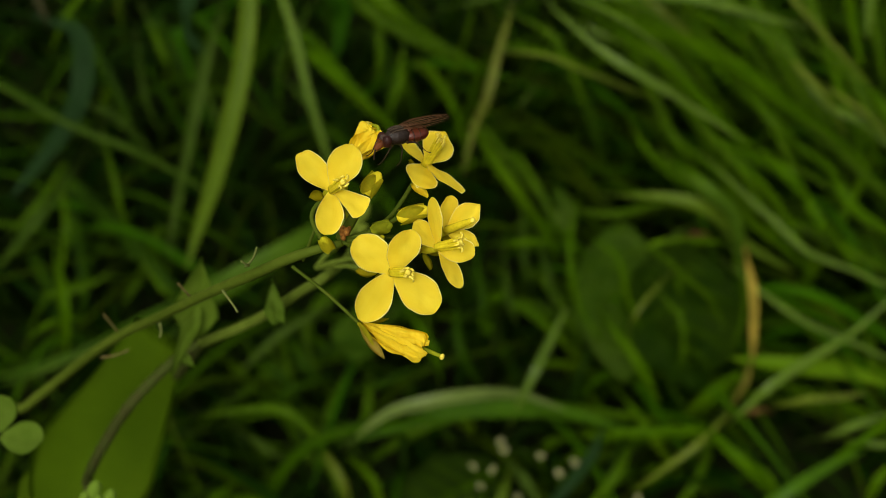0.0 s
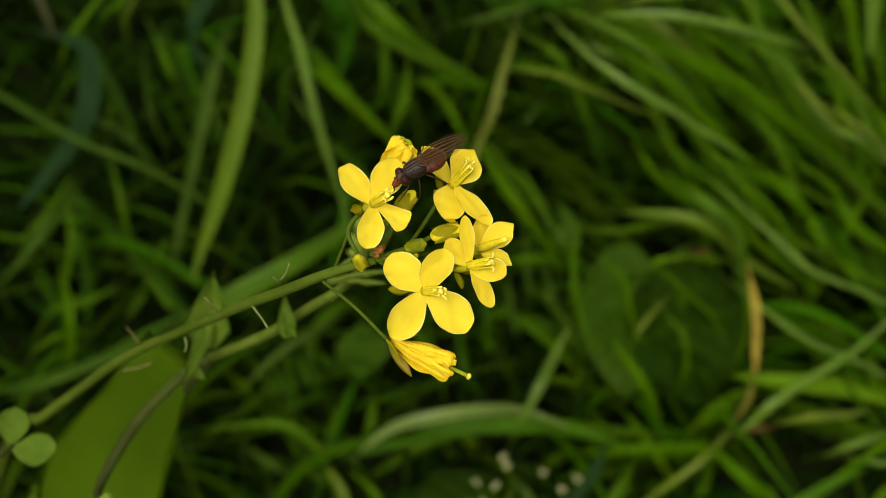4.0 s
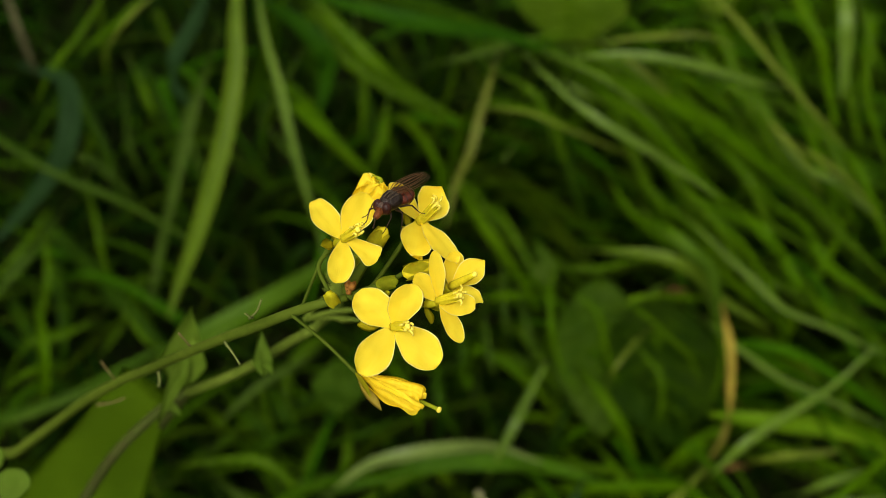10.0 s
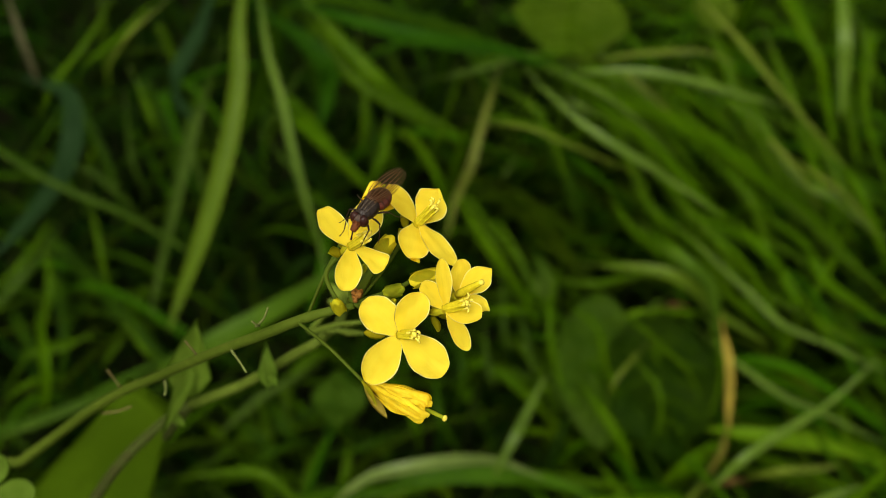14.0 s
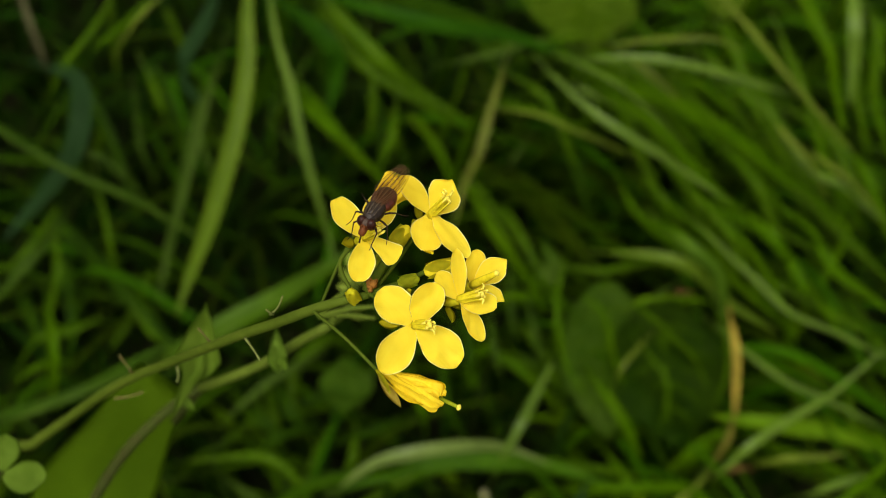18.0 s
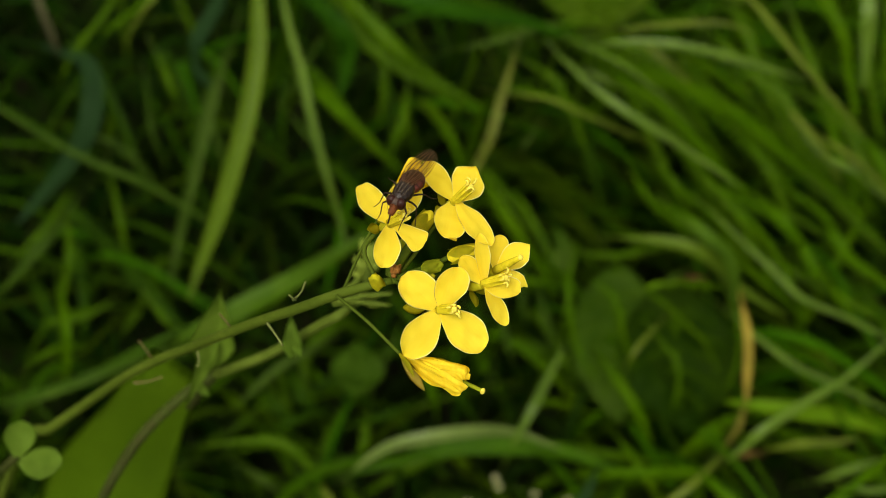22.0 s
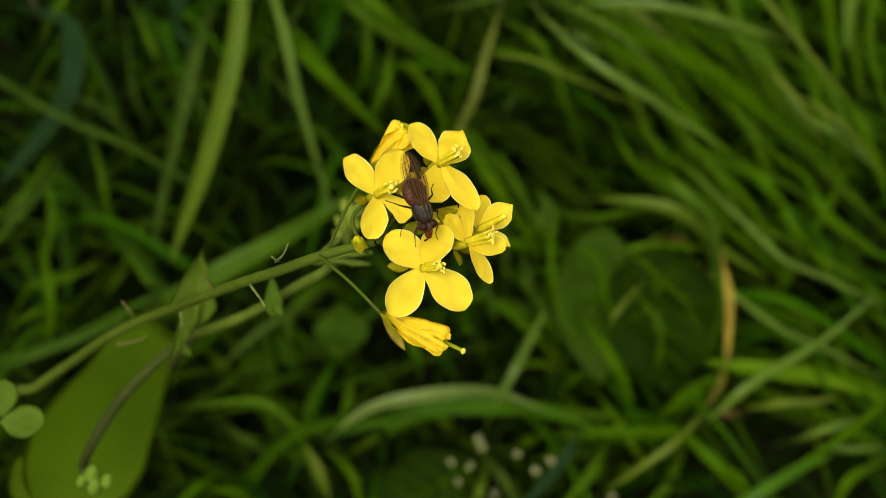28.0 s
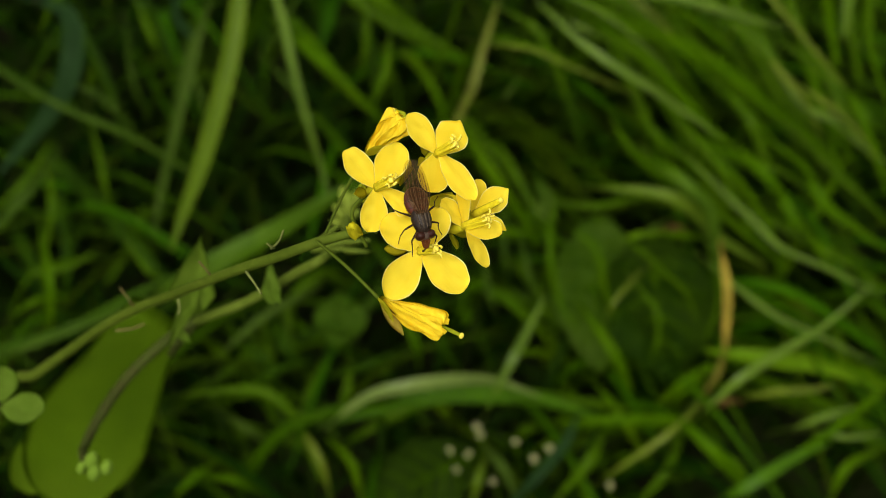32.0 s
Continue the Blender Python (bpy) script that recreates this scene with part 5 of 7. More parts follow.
grass_blade(FRESH, 0.0040, [(-0.002, 0.287, 0.020), (0.004, 0.282, 0.028), (0.014, 0.266, 0.027), (0.025, 0.243, 0.007)])
# blade added to give the large leaf a bright upper edge
grass_blade(FRESH, 0.0030, [(0.051, 0.268, 0.083), (0.072, 0.268, 0.089), (0.095, 0.270, 0.085)])
grass_blade(DARK, 0.0032, [(0.093, 0.264, 0.079), (0.094, 0.248, 0.071), (0.092, 0.236, 0.054)])
grass_blade(FRESH, 0.0052, [(0.103, 0.234, 0.052), (0.126, 0.222, 0.055), (0.163, 0.215, 0.035)])
grass_blade(FRESH, 0.0046, [(0.004, 0.221, 0.020), (0.012, 0.221, 0.013), (0.030, 0.225, 0.030), (0.053, 0.235, 0.026)])
grass_blade(MID, 0.0050, [(0.016, 0.213, 0.020), (0.024, 0.214, 0.007), (0.046, 0.220, 0.026), (0.076, 0.230, 0.021)])
grass_blade(FRESH, 0.0041, [(0.030, 0.203, 0.020), (0.037, 0.208, 0.002), (0.056, 0.216, 0.022), (0.085, 0.222, 0.014)])
grass_blade(FRESH, 0.0047, [(0.038, 0.261, 0.020), (0.046, 0.246, 0.023), (0.058, 0.227, 0.019), (0.065, 0.217, 0.001)])
grass_blade(MID, 0.0047, [(0.080, 0.261, 0.020), (0.085, 0.246, 0.023), (0.087, 0.227, 0.019), (0.082, 0.217, 0.001)])
grass_blade(FRESH, 0.0041, [(0.059, 0.209, 0.020), (0.066, 0.208, 0.002), (0.085, 0.211, 0.018), (0.112, 0.221, 0.013)])
grass_blade(MID, 0.0043, [(-0.034, 0.268, 0.020), (-0.023, 0.256, 0.018), (-0.009, 0.238, 0.015), (-0.005, 0.224, 0.001)])
grass_blade(MID, 0.0048, [(-0.089, 0.289, 0.020), (-0.079, 0.272, 0.033), (-0.069, 0.251, 0.027), (-0.069, 0.240, 0.004)])
grass_blade(DARK, 0.0056, [(-0.190, 0.366, 0.001), (-0.174, 0.319, 0.033), (-0.167, 0.298, 0.056), (-0.152, 0.276, 0.050), (-0.136, 0.272, 0.033)])
grass_blade(FRESH, 0.0039, [(-0.076, 0.291, 0.020), (-0.066, 0.276, 0.036), (-0.048, 0.260, 0.035), (-0.027, 0.261, 0.023)])
grass_blade(MID, 0.0044, [(-0.118, 0.380, 0.001), (-0.119, 0.330, 0.031), (-0.119, 0.311, 0.054), (-0.127, 0.289, 0.048), (-0.146, 0.280, 0.026)])
grass_blade(MID, 0.0047, [(-0.072, 0.249, 0.020), (-0.061, 0.235, 0.013), (-0.038, 0.221, 0.013), (-0.014, 0.221, 0.001)])
grass_blade(FRESH, 0.0039, [(-0.106, 0.280, 0.020), (-0.093, 0.266, 0.027), (-0.073, 0.246, 0.023), (-0.062, 0.234, 0.001)])
grass_blade(MID, 0.0046, [(0.169, 0.324, 0.001), (0.151, 0.277, 0.027), (0.145, 0.261, 0.049), (0.146, 0.240, 0.044), (0.162, 0.230, 0.021)])
grass_blade(FRESH, 0.0047, [(0.118, 0.346, 0.001), (0.133, 0.299, 0.030), (0.136, 0.289, 0.061), (0.150, 0.276, 0.063), (0.174, 0.270, 0.044)])
grass_blade(FRESH, 0.0043, [(-0.042, 0.309, 0.001), (0.001, 0.283, 0.028), (0.012, 0.276, 0.050), (0.031, 0.264, 0.045), (0.048, 0.251, 0.027)])
grass_blade(MID, 0.0047, [(-0.019, 0.329, 0.001), (0.015, 0.292, 0.033), (0.025, 0.283, 0.055), (0.037, 0.267, 0.048), (0.044, 0.254, 0.030)])
grass_blade(FRESH, 0.0038, [(0.066, 0.250, 0.020), (0.053, 0.252, 0.028), (0.031, 0.254, 0.037), (0.012, 0.252, 0.028)])
grass_blade(FRESH, 0.0034, [(0.032, 0.331, 0.001), (0.055, 0.287, 0.026), (0.059, 0.279, 0.053), (0.072, 0.269, 0.056), (0.094, 0.261, 0.042)])
grass_blade(FRESH, 0.0050, [(0.071, 0.248, 0.020), (0.062, 0.236, 0.027), (0.044, 0.223, 0.029), (0.024, 0.221, 0.013)])
grass_blade(FRESH, 0.0046, [(0.078, 0.248, 0.020), (0.076, 0.233, 0.024), (0.069, 0.216, 0.022), (0.053, 0.211, 0.005)])
grass_blade(FRESH, 0.0047, [(-0.008, 0.249, 0.020), (-0.001, 0.240, 0.017), (0.016, 0.225, 0.017), (0.038, 0.213, 0.001)])


# ---- the mustard plant in the fore; its axes tilt with the camera, parts placed to fit its view, lengths in mm ----
FOOT = pose(-0.1005, 0.1275, 0.2051, 42, 0, 0)
PIVOT = mm(89.1, 41.7, 94.0)
plant = tagged(empty("mustard_plant", None, FOOT), "leaning wild mustard with a cluster of bright yellow flowers", "flower")


def petal(parent, place, axis, angle, rise, length, width, shape=petal_shape, mat=PETAL, cup=0.06, bend=0.0, wave=0.05, seed=0.0, lean=0.0):
    a, r = radians(angle), radians(rise)
    along = Vector((math.cos(a) * math.cos(r), math.sin(a) * math.cos(r), math.sin(r)))
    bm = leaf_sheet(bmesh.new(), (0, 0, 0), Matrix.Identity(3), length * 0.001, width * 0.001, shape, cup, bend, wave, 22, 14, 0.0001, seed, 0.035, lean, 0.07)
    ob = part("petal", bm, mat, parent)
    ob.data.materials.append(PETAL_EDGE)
    ob.matrix_basis = Matrix.Translation(place) @ frame_of(along, axis).to_4x4()
    return ob


def stamens(parent, place, axis, length=4.6, spread=0.55, count=6, seed=1, droop=(0, 0, 0)):
    """A close bundle of filaments round the style, with curled cream anthers at its end."""
    rng = random.Random(seed)
    ax = Vector(axis).normalized()
    u = ax.orthogonal().normalized()
    v = ax.cross(u)
    bm = bmesh.new()
    tube(bm, [place, place + ax * length * 0.00055, place + ax * length * 0.00095], [0.00058, 0.00050, 0.00034], 9, 3)
    part("pistil", bm, STAMEN, parent)
    blobs = bmesh.new()
    blob(blobs, place + ax * length * 0.00098, (0.0004, 0.00026, 0.0004), frame_of(ax, u), 6, 8)
    part("stigma", blobs, ANTHER, parent)
    for i in range(count):
        t = 2 * math.pi * (i + rng.uniform(-0.2, 0.2)) / count
        out = u * math.cos(t) + v * math.sin(t)
        side = ax.cross(out)
        top = place + ax * length * 0.001 * rng.uniform(0.80, 0.98) + out * spread * 0.001 * rng.uniform(1.5, 1.9)
        tube_ = tube(bmesh.new(), [place + out * 0.0004, place + ax * length * 0.0005 + out * spread * 0.0014, top], [0.00022, 0.00019, 0.00014], 7, 3)
        filament = part("stamen", tube_, STAMEN, parent)
        turn = rng.uniform(0, 6.28)
        bow = u * math.cos(turn) + v * math.sin(turn) + out * 0.5
        line = [top - ax * 0.0001, top + ax * 0.00045, top + ax * 0.00068 + bow * 0.0002, top + ax * 0.0005 + bow * 0.00042]
        part("anther", tube(bmesh.new(), line, [0.00012, 0.00016, 0.00015, 0.00009], 7, 4), ANTHER, filament)


def calyx(parent, place, axis, seed=0, open_=0.8, length=2.5, mat=None):
    """Four narrow sepals under the petals and the thick end of the stalk."""
    ax = Vector(axis).normalized()
    u = ax.orthogonal().normalized()
    v = ax.cross(u)
    back = place - ax * 0.0022
    for i in range(4):
        t = math.pi / 2 * i + 0.75 + seed
        out = u * math.cos(t) + v * math.sin(t)
        along = (ax * (1 - open_) + out * open_).normalized()
        bm = leaf_sheet(bmesh.new(), back + out * 0.0003, frame_of(along, ax - out * 0.8), length * 0.001, 0.0015, leaf_shape, 0.2, 0.12, 0.02, 8, 4, 0.0001, seed + i)
        part("sepal", bm, mat or SEPAL, parent)
    bm = bmesh.new()
    tube(bm, [back - ax * 0.0004, back + ax * 0.0006, place - ax * 0.0001], [0.00035, 0.00062, 0.0006], 9, 3)
    part("receptacle", bm, SEPAL, parent)
    return back


def stalk(parent, points, r0=0.24, r1=0.30, mat=None):
    part("stalk", tube(bmesh.new(), points, [r0 * 0.001, r1 * 0.001], 8, 6), mat or STEM, parent)


def flower(label, pivot, centre, axis, petals, seed, open_=0.82, length=4.6, stem_bend=(0, 0, -2.0), start=(0, 0, 0), bare=False):
    """A four-petalled flower on its stalk; it turns about the stalk's foot. petals: angle, rise, length, width, outline."""
    f = tagged(empty("mustard_flower", plant, Matrix.Translation(pivot)), label)
    c, ax = mm(*centre), Vector(axis).normalized()
    for i, (ang, rise, ln, wd, tip, *lean) in enumerate(petals):
        petal(f, c + ax * 0.0003 * (i % 2), ax, ang, rise, ln, wd, (petal_shape, pointed_shape, fan_shape)[tip], cup=0.05 + 0.02 * (i % 3), bend=-0.06 + 0.05 * ((i * 7 + seed) % 3), seed=seed + i * 1.7, lean=sum(lean))
    stamens(f, c, ax, length, 0.34, 0 if bare else 6, seed)
    back = calyx(f, c, ax, seed * 0.3, open_)
    stalk(f, [mm(*start), (mm(*start) + back) * 0.5 + mm(*stem_bend), back - ax * 0.0003])
    return f


left_flower = flower("open yellow four-petalled flower with one curled petal", PIVOT, (-0.46, 7.26, 3.2), (0.45, 0.30, 0.84), [
    (130, 4, 5.9, 3.7, 0), (64, 8, 6.0, 4.2, 0), (261, 6, 5.5, 3.6, 0), (-33, 12, 4.8, 3.4, 2, 0.06)], 1, 0.82, 3.8, (-2.0, 0.6, -1.0), (-1.8, -0.5, -0.3))
top_flower = flower("open yellow four-petalled flower with a pointed petal", PIVOT, (7.68, 9.98, 1.8), (0.50, 0.34, 0.80), [
    (129, 4, 6.0, 3.7, 0), (50, 18, 4.8, 4.5, 1, -0.15), (256, 12, 4.9, 4.6, 0), (-55, 4, 7.1, 3.8, 0)], 2, 0.82, 4.0)
part("sepal", leaf_sheet(bmesh.new(), mm(5.9, 7.5, 0.9), frame_of((0.62, -0.78, -0.1), (0.2, 0.1, 1)), 0.0031, 0.0015, leaf_shape, 0.2, 0.10, 0.05, 10, 5, 0.0001, 3.0), FADED, top_flower, "curved yellow sepal")
lower_flower = flower("fully open yellow flower with four rounded petals", PIVOT, (5.86, -3.68, 4.30), (0.50, 0.06, 0.86), [
    (136, -4, 6.1, 4.8, 0), (70, 10, 5.7, 4.5, 0, 0.08), (232, 1, 6.9, 4.6, 0), (-41, 5, 7.0, 4.9, 0)], 3, 0.82, 3.6)
part("sepal", leaf_sheet(bmesh.new(), mm(4.3, -3.5, 3.2), frame_of((-1, 0.05, 0.05), (0.1, -0.1, 1)), 0.0029, 0.0016, leaf_shape, 0.2, 0.05, 0.05, 10, 5, 0.0001, 6.0), SEPAL, lower_flower, "yellow-green spreading sepal")
side_flower = flower("open yellow flower seen partly from its side", PIVOT, (11.58, -0.69, 2.2), (0.74, 0.20, 0.65), [
    (130, 10, 4.3, 3.2, 0), (98, -6, 6.0, 2.7, 0), (-9, 20, 4.9, 3.6, 0), (-64, 6, 5.7, 3.0, 0)], 4, 0.82, 4.0)
back_flower = flower("half-faded yellow flower behind the open one", PIVOT, (12.87, 0.91, -1.6), (0.60, 0.30, 0.72), [
    (84, 8, 4.6, 3.2, 0), (37, 10, 5.3, 3.2, 1), (-27, 12, 4.6, 2.6, 1)], 5, 0.82, 5.4, bare=True)


def faded_flower(label, pivot, start, base, axis, length, width, seed, style, thin=0.3, hang=None):
    """A wilted flower: crumpled petals folded together, with the style sticking out."""
    f = tagged(empty("wilted_flower", plant, Matrix.Translation(pivot)), label)
    b, ax = mm(*base), Vector(axis).normalized()
    u = ax.orthogonal().normalized()
    v = ax.cross(u)
    for i in range(5):
        t = 2 * math.pi * i / 5 + seed
        out = u * math.cos(t) + v * math.sin(t)
        along = (ax + out * 0.13).normalized()
        bm = leaf_sheet(bmesh.new(), b + out * 0.0003, frame_of(along, out), length * 0.001 * (0.85 + 0.2 * ((i * 3 + seed) % 1.0)), width * 0.001, pointed_shape if i % 2 else fan_shape, -0.16, -0.03, 0.10, 18, 24, 0.0001, seed + i * 2.3, 0.09, pleat=0.05)
        part("petal", bm, FADED, f)
    part("style", tube(bmesh.new(), [b + ax * length * 0.0006, b + ax * length * 0.00095, b + mm(*style)], [0.00026, 0.00026, 0.00024], 7, 4), BUD, f)
    part("stigma", blob(bmesh.new(), b + mm(*style), (0.00042, 0.0003, 0.00042), frame_of(ax, u), 6, 8), ANTHER, f)
    for s in (-1, 1):
        along = (ax * 0.9 + v * s * 0.6).normalized()
        part("sepal", leaf_sheet(bmesh.new(), b - ax * 0.0008, frame_of(along, -v * s), 0.0042, 0.0013, leaf_shape, 0.15, -0.1, 0.02, 8, 4, 0.0001, seed + s), SEPAL, f)
    if hang:
        part("sepal", leaf_sheet(bmesh.new(), b + mm(-0.3, -0.3, 0.2), frame_of(hang, (0, 0, 1)), 0.0050, 0.0013, leaf_shape, 0.2, 0.05, 0.05, 10, 5, 0.0001, seed), SEPAL_TAN, f, "long tan hanging sepal")
    stalk(f, [mm(*start), (mm(*start) + b) * 0.5 + mm(-0.3, 0.4, -0.6), b - ax * 0.0006], thin, thin)
    return f


faded_top = faded_flower("wilted deep yellow flower with crumpled petals", PIVOT, (-6.6, -2.0, -6.0), (-0.30, 9.83, -3.4), (0.70, 0.66, 0.2), 6.9, 4.6, 1.3, (3.23, 5.16, 0.8), 0.2)
faded_low = faded_flower("hanging wilted flower with crumpled golden petals", PIVOT, (-7.0, -2.3, -0.6), (1.50, -9.75, 0.9), (0.90, -0.40, 0.15), 9.7, 4.0, 2.1, (9.59, -4.30, 1.60), 0.22, (0.58, -0.80, 0.15))

# main stem with dry spurs
part("stem", tube(bmesh.new(), [mm(-45, -120, -95), mm(-14, -42, -28)] + [mm(*p) for p in ((11.1, 3.6, 8.0), (20.5, 10.1, 16.0), (29.8, 16.0, 25.0), (39.1, 21.7, 36.0), (48.1, 26.3, 48.0), (56.0, 29.5, 58.0), (63.8, 32.7, 69.0), (70.7, 35.4, 78.0), (76.0, 37.3, 85.0), (81.2, 39.3, 91.0), (84.6, 40.4, 93.0), (89.1, 41.5, 94.0))],
     [0.0012, 0.0011, 0.00098, 0.00090, 0.00084, 0.00078, 0.00075, 0.00074, 0.00072, 0.00066, 0.00048], 12, 6), STEM, plant, "pale green round flower stem")
part("stem_top", tube(bmesh.new(), [PIVOT + mm(-0.3, 0.1, -0.4), PIVOT + mm(1.6, 3.2, -0.8), PIVOT + mm(3.2, 5.6, -0.6)], [0.0007, 0.0006, 0.0004], 8, 5), STEM, plant)
SPURS = (((64.5, 33.6, 69.5), (63.2, 35.8, 71.5), 1),
         ((47.9, 26.9, 49.0), (46.3, 30.0, 51.0), 1),
         ((72.0, 35.4, 84.0), (74.3, 32.6, 86.0), 0),
         ((76.0, 38.7, 88.5), (77.9, 41.2, 90.5), 0),
         ((76.4, 38.8, 88.5), (75.8, 39.5, 90.5), 0),
         ((44.4, 22.6, 47.0), (49.6, 23.9, 49.0), 1),
         ((58.5, 29.5, 64.0), (58.9, 27.5, 66.0), 0))
for a, b, red in SPURS:
    a, b = mm(*a), mm(*b)
    part("spur", tube(bmesh.new(), [a, a.lerp(b, 0.5) + mm(0.25, -0.2, 0.2), b], [0.00019, 0.00013, 0.00014], 6, 4), SPUR_RED if red else SPUR, plant)


def bud(centre, along, size, mat, start, label="", sepal=None):
    """A closed bud with its stalk."""
    c, al = mm(*centre), Vector(along).normalized()
    b = empty("flower_bud", plant, Matrix.Translation(PIVOT))
    part("bud_body", blob(bmesh.new(), c, [s * 0.001 for s in size], frame_of(al, (0, 0, 1)), 9, 12, 0.35, 0.0), mat, b)
    for i in range(4):
        t = math.pi / 2 * i + 0.4
        turn = frame_of(al, (0, 0, 1))
        out = turn @ Vector((math.cos(t), 0, math.sin(t)))
        foot = c - al * size[1] * 0.00085
        part("sepal", leaf_sheet(bmesh.new(), foot + out * size[0] * 0.00080, frame_of(al + out * 0.12, out), size[1] * 0.00155, size[0] * 0.00125, leaf_shape, -0.25, -0.12, 0.02, 7, 5, 0.0001, i + size[0]), sepal or mat, b)
    stalk(b, [mm(*start), (mm(*start) + c) * 0.5 + mm(0, -0.2, -0.3), c - al * size[1] * 0.00095], 0.3, 0.3)
    if label:
        tagged(b, label)
    return b


bud((-1.9, -0.3, 0.9), (-0.35, 0.75, 0.5), (1.0, 1.15, 1.0), BUD_YELLOW, (-1.0, -0.6, -0.3), "small round yellowish bud")
bud((5.0, 1.5, 0.6), (0.9, 0.2, 0.2), (1.05, 1.45, 1.0), BUD, (0.4, 0.3, -0.3), "plump green closed bud")
bud((8.9, 3.1, -0.8), (0.95, 0.25, 0.1), (1.25, 2.2, 1.15), BUD_OPENING, (0.6, 0.3, -0.8), "half-open yellow bud", SEPAL)
bud((4.9, 0.2, 1.0), (0.5, 0.4, 0.7), (0.45, 0.7, 0.45), BUD_YELLOW, (0.6, 0.0, -0.2))
bud((3.9, 7.0, -0.8), (0.60, 0.76, 0.2), (1.35, 1.8, 1.25), BUD_OPENING, (1.0, 1.5, -0.8), "long yellow bud about to open", SEPAL)
bud((1.2, 3.6, -1.6), (0.2, 0.9, 0.1), (0.9, 1.6, 0.9), BUD, (0.2, 0.6, -0.8))
bud((-0.6, 4.2, -2.4), (-0.2, 0.9, 0.1), (1.0, 1.7, 1.0), BUD, (-0.6, 0.4, -1.4))
withered = bmesh.new()
for i in range(9):
    rng = random.Random(i)
    blob(withered, PIVOT + mm(0.5 + rng.uniform(-.5, .5), 0.9 + rng.uniform(-.6, .6), 1.0 + rng.uniform(-.4, .4)), [rng.uniform(0.0003, 0.00055)] * 3, None, 5, 6, 0, 0.5)
part("withered_bud", withered, BROWN, plant, "withered brown remains of a bud")

# ---- side shoot and leaves that stand still behind the stem ----
NEAR = pose(-0.1005, 0.1275, 0.2051, 42, 0, 0)
shoot = tagged(empty("mustard_shoot", None, NEAR), "second mustard stem with clasping leaves, out of focus", "plant")
part("stem", tube(bmesh.new(), [mm(-10, -130, -100), mm(6, -50, -60), mm(14, -20, -46), mm(*(56.1, 22.6, 32.0))], [0.0013, 0.0012, 0.001, 0.0008], 10, 6), STEM_DARK, shoot, "dark green stem")
part("branch", tube(bmesh.new(), [mm(*p) for p in ((56.1, 22.6, 32.0), (50.9, 19.4, 30.5), (43.0, 12.2, 29.0), (37.6, 4.9, 28.5), (35.8, -0.1, 33.0), (38.7, -0.1, 42.0))], [0.0008, 0.0009, 0.001, 0.001, 0.00085, 0.0007], 10, 6), STEM_DARK, shoot, "dull drooping side branch with buds at its end")
part("stem_tip", tube(bmesh.new(), [mm(*p) for p in ((56.1, 22.6, 32.0), (66.7, 26.9, 39.0), (76.5, 32.6, 49.0), (80.9, 35.1, 54.0), (82.6, 37.2, 35.0), (82.2, 40.5, 19.0))], [0.0009, 0.0008, 0.0006], 10, 5), SHOOT, shoot)
for p, w in (((88.6, 38.0, 54.0), 0.9), ((83.6, 40.4, 53.0), 0.9), ((88.0, 36.0, 52.0), 1.1)):
    b = mm(*p)
    part("side_stalk", tube(bmesh.new(), [mm(78.9, 36.2, 50.0), mm(78.9, 36.2, 50.0).lerp(b, 0.5) + mm(0, 0.4, 0.4), b], [0.0005, 0.0004, 0.0003], 7, 4), SHOOT, shoot)
    part("bract", leaf_sheet(bmesh.new(), mm(78.9, 36.2, 50.0).lerp(b, 0.55), frame_of(b - mm(78.9, 36.2, 50.0), (0.1, 0.3, 1)), 0.0050, w * 0.001, clasp_shape, 0.2, 0.05, 0.1, 10, 6, 0.0002, w), BUD_YOUNG, shoot, "narrow young leaf")


def leaf(parent, name, base, tip, width, normal, mat, shape=leaf_shape, cup=0.12, bend=0.0, wave=0.06, seed=0.0, label="", rib=None):
    b, t = mm(*base), mm(*tip)
    turn = frame_of(t - b, normal)
    ln = (t - b).length
    ob = part(name, leaf_sheet(bmesh.new(), b, turn, ln, width * 0.001, shape, cup, bend, wave, 20, 12, 0.0003, seed), mat, parent, label)
    if rib:
        line = [b + turn @ Vector((0, s * ln, bend * ln * s * s + 0.0003)) for s in (0, 0.3, 0.6, 0.92)]
        part("midrib", tube(bmesh.new(), line, [0.0007, 0.0002], 6, 4), rib, ob)
    return ob


leaf(shoot, "leaf", (46.3, 23.3, 19.0), (22.5, -15.7, 10.0), 22.9, (0.15, 0.1, 1), LEAF, obovate_shape, cup=0.05, wave=0.05, seed=2.0, label="broad blurred green leaf")
leaf(shoot, "leaf", (23.0, -0.4, 8.0), (14.9, -14.7, 6.0), 10.1, (0.1, 0.2, 1), LEAF, petal_shape, cup=0.05, seed=2.6, label="rounded green leaf lobe")
leaf(shoot, "leaf", (56.0, 24.2, 37.0), (59.0, 38.1, 41.0), 8.1, (0.15, 0.1, 1), LEAF_CLASP, clasp_shape, cup=0.18, wave=0.12, seed=4.0, label="ragged clasping leaf")
leaf(shoot, "leaf", (57.7, 29.8, 38.0), (53.2, 18.6, 41.0), 3.3, (0.1, 0.2, 1), LEAF_CLASP, clasp_shape, cup=0.3, wave=0.25, seed=4.5, label="narrow tail of a clasping leaf")
leaf(shoot, "leaf", (53.9, 22.1, 39.0), (57.0, 19.8, 41.0), 1.7, (0.1, 0.2, 1), LEAF_PALE, leaf_shape, cup=0.3, wave=0.2, seed=4.9, label="curled pale leaf end")
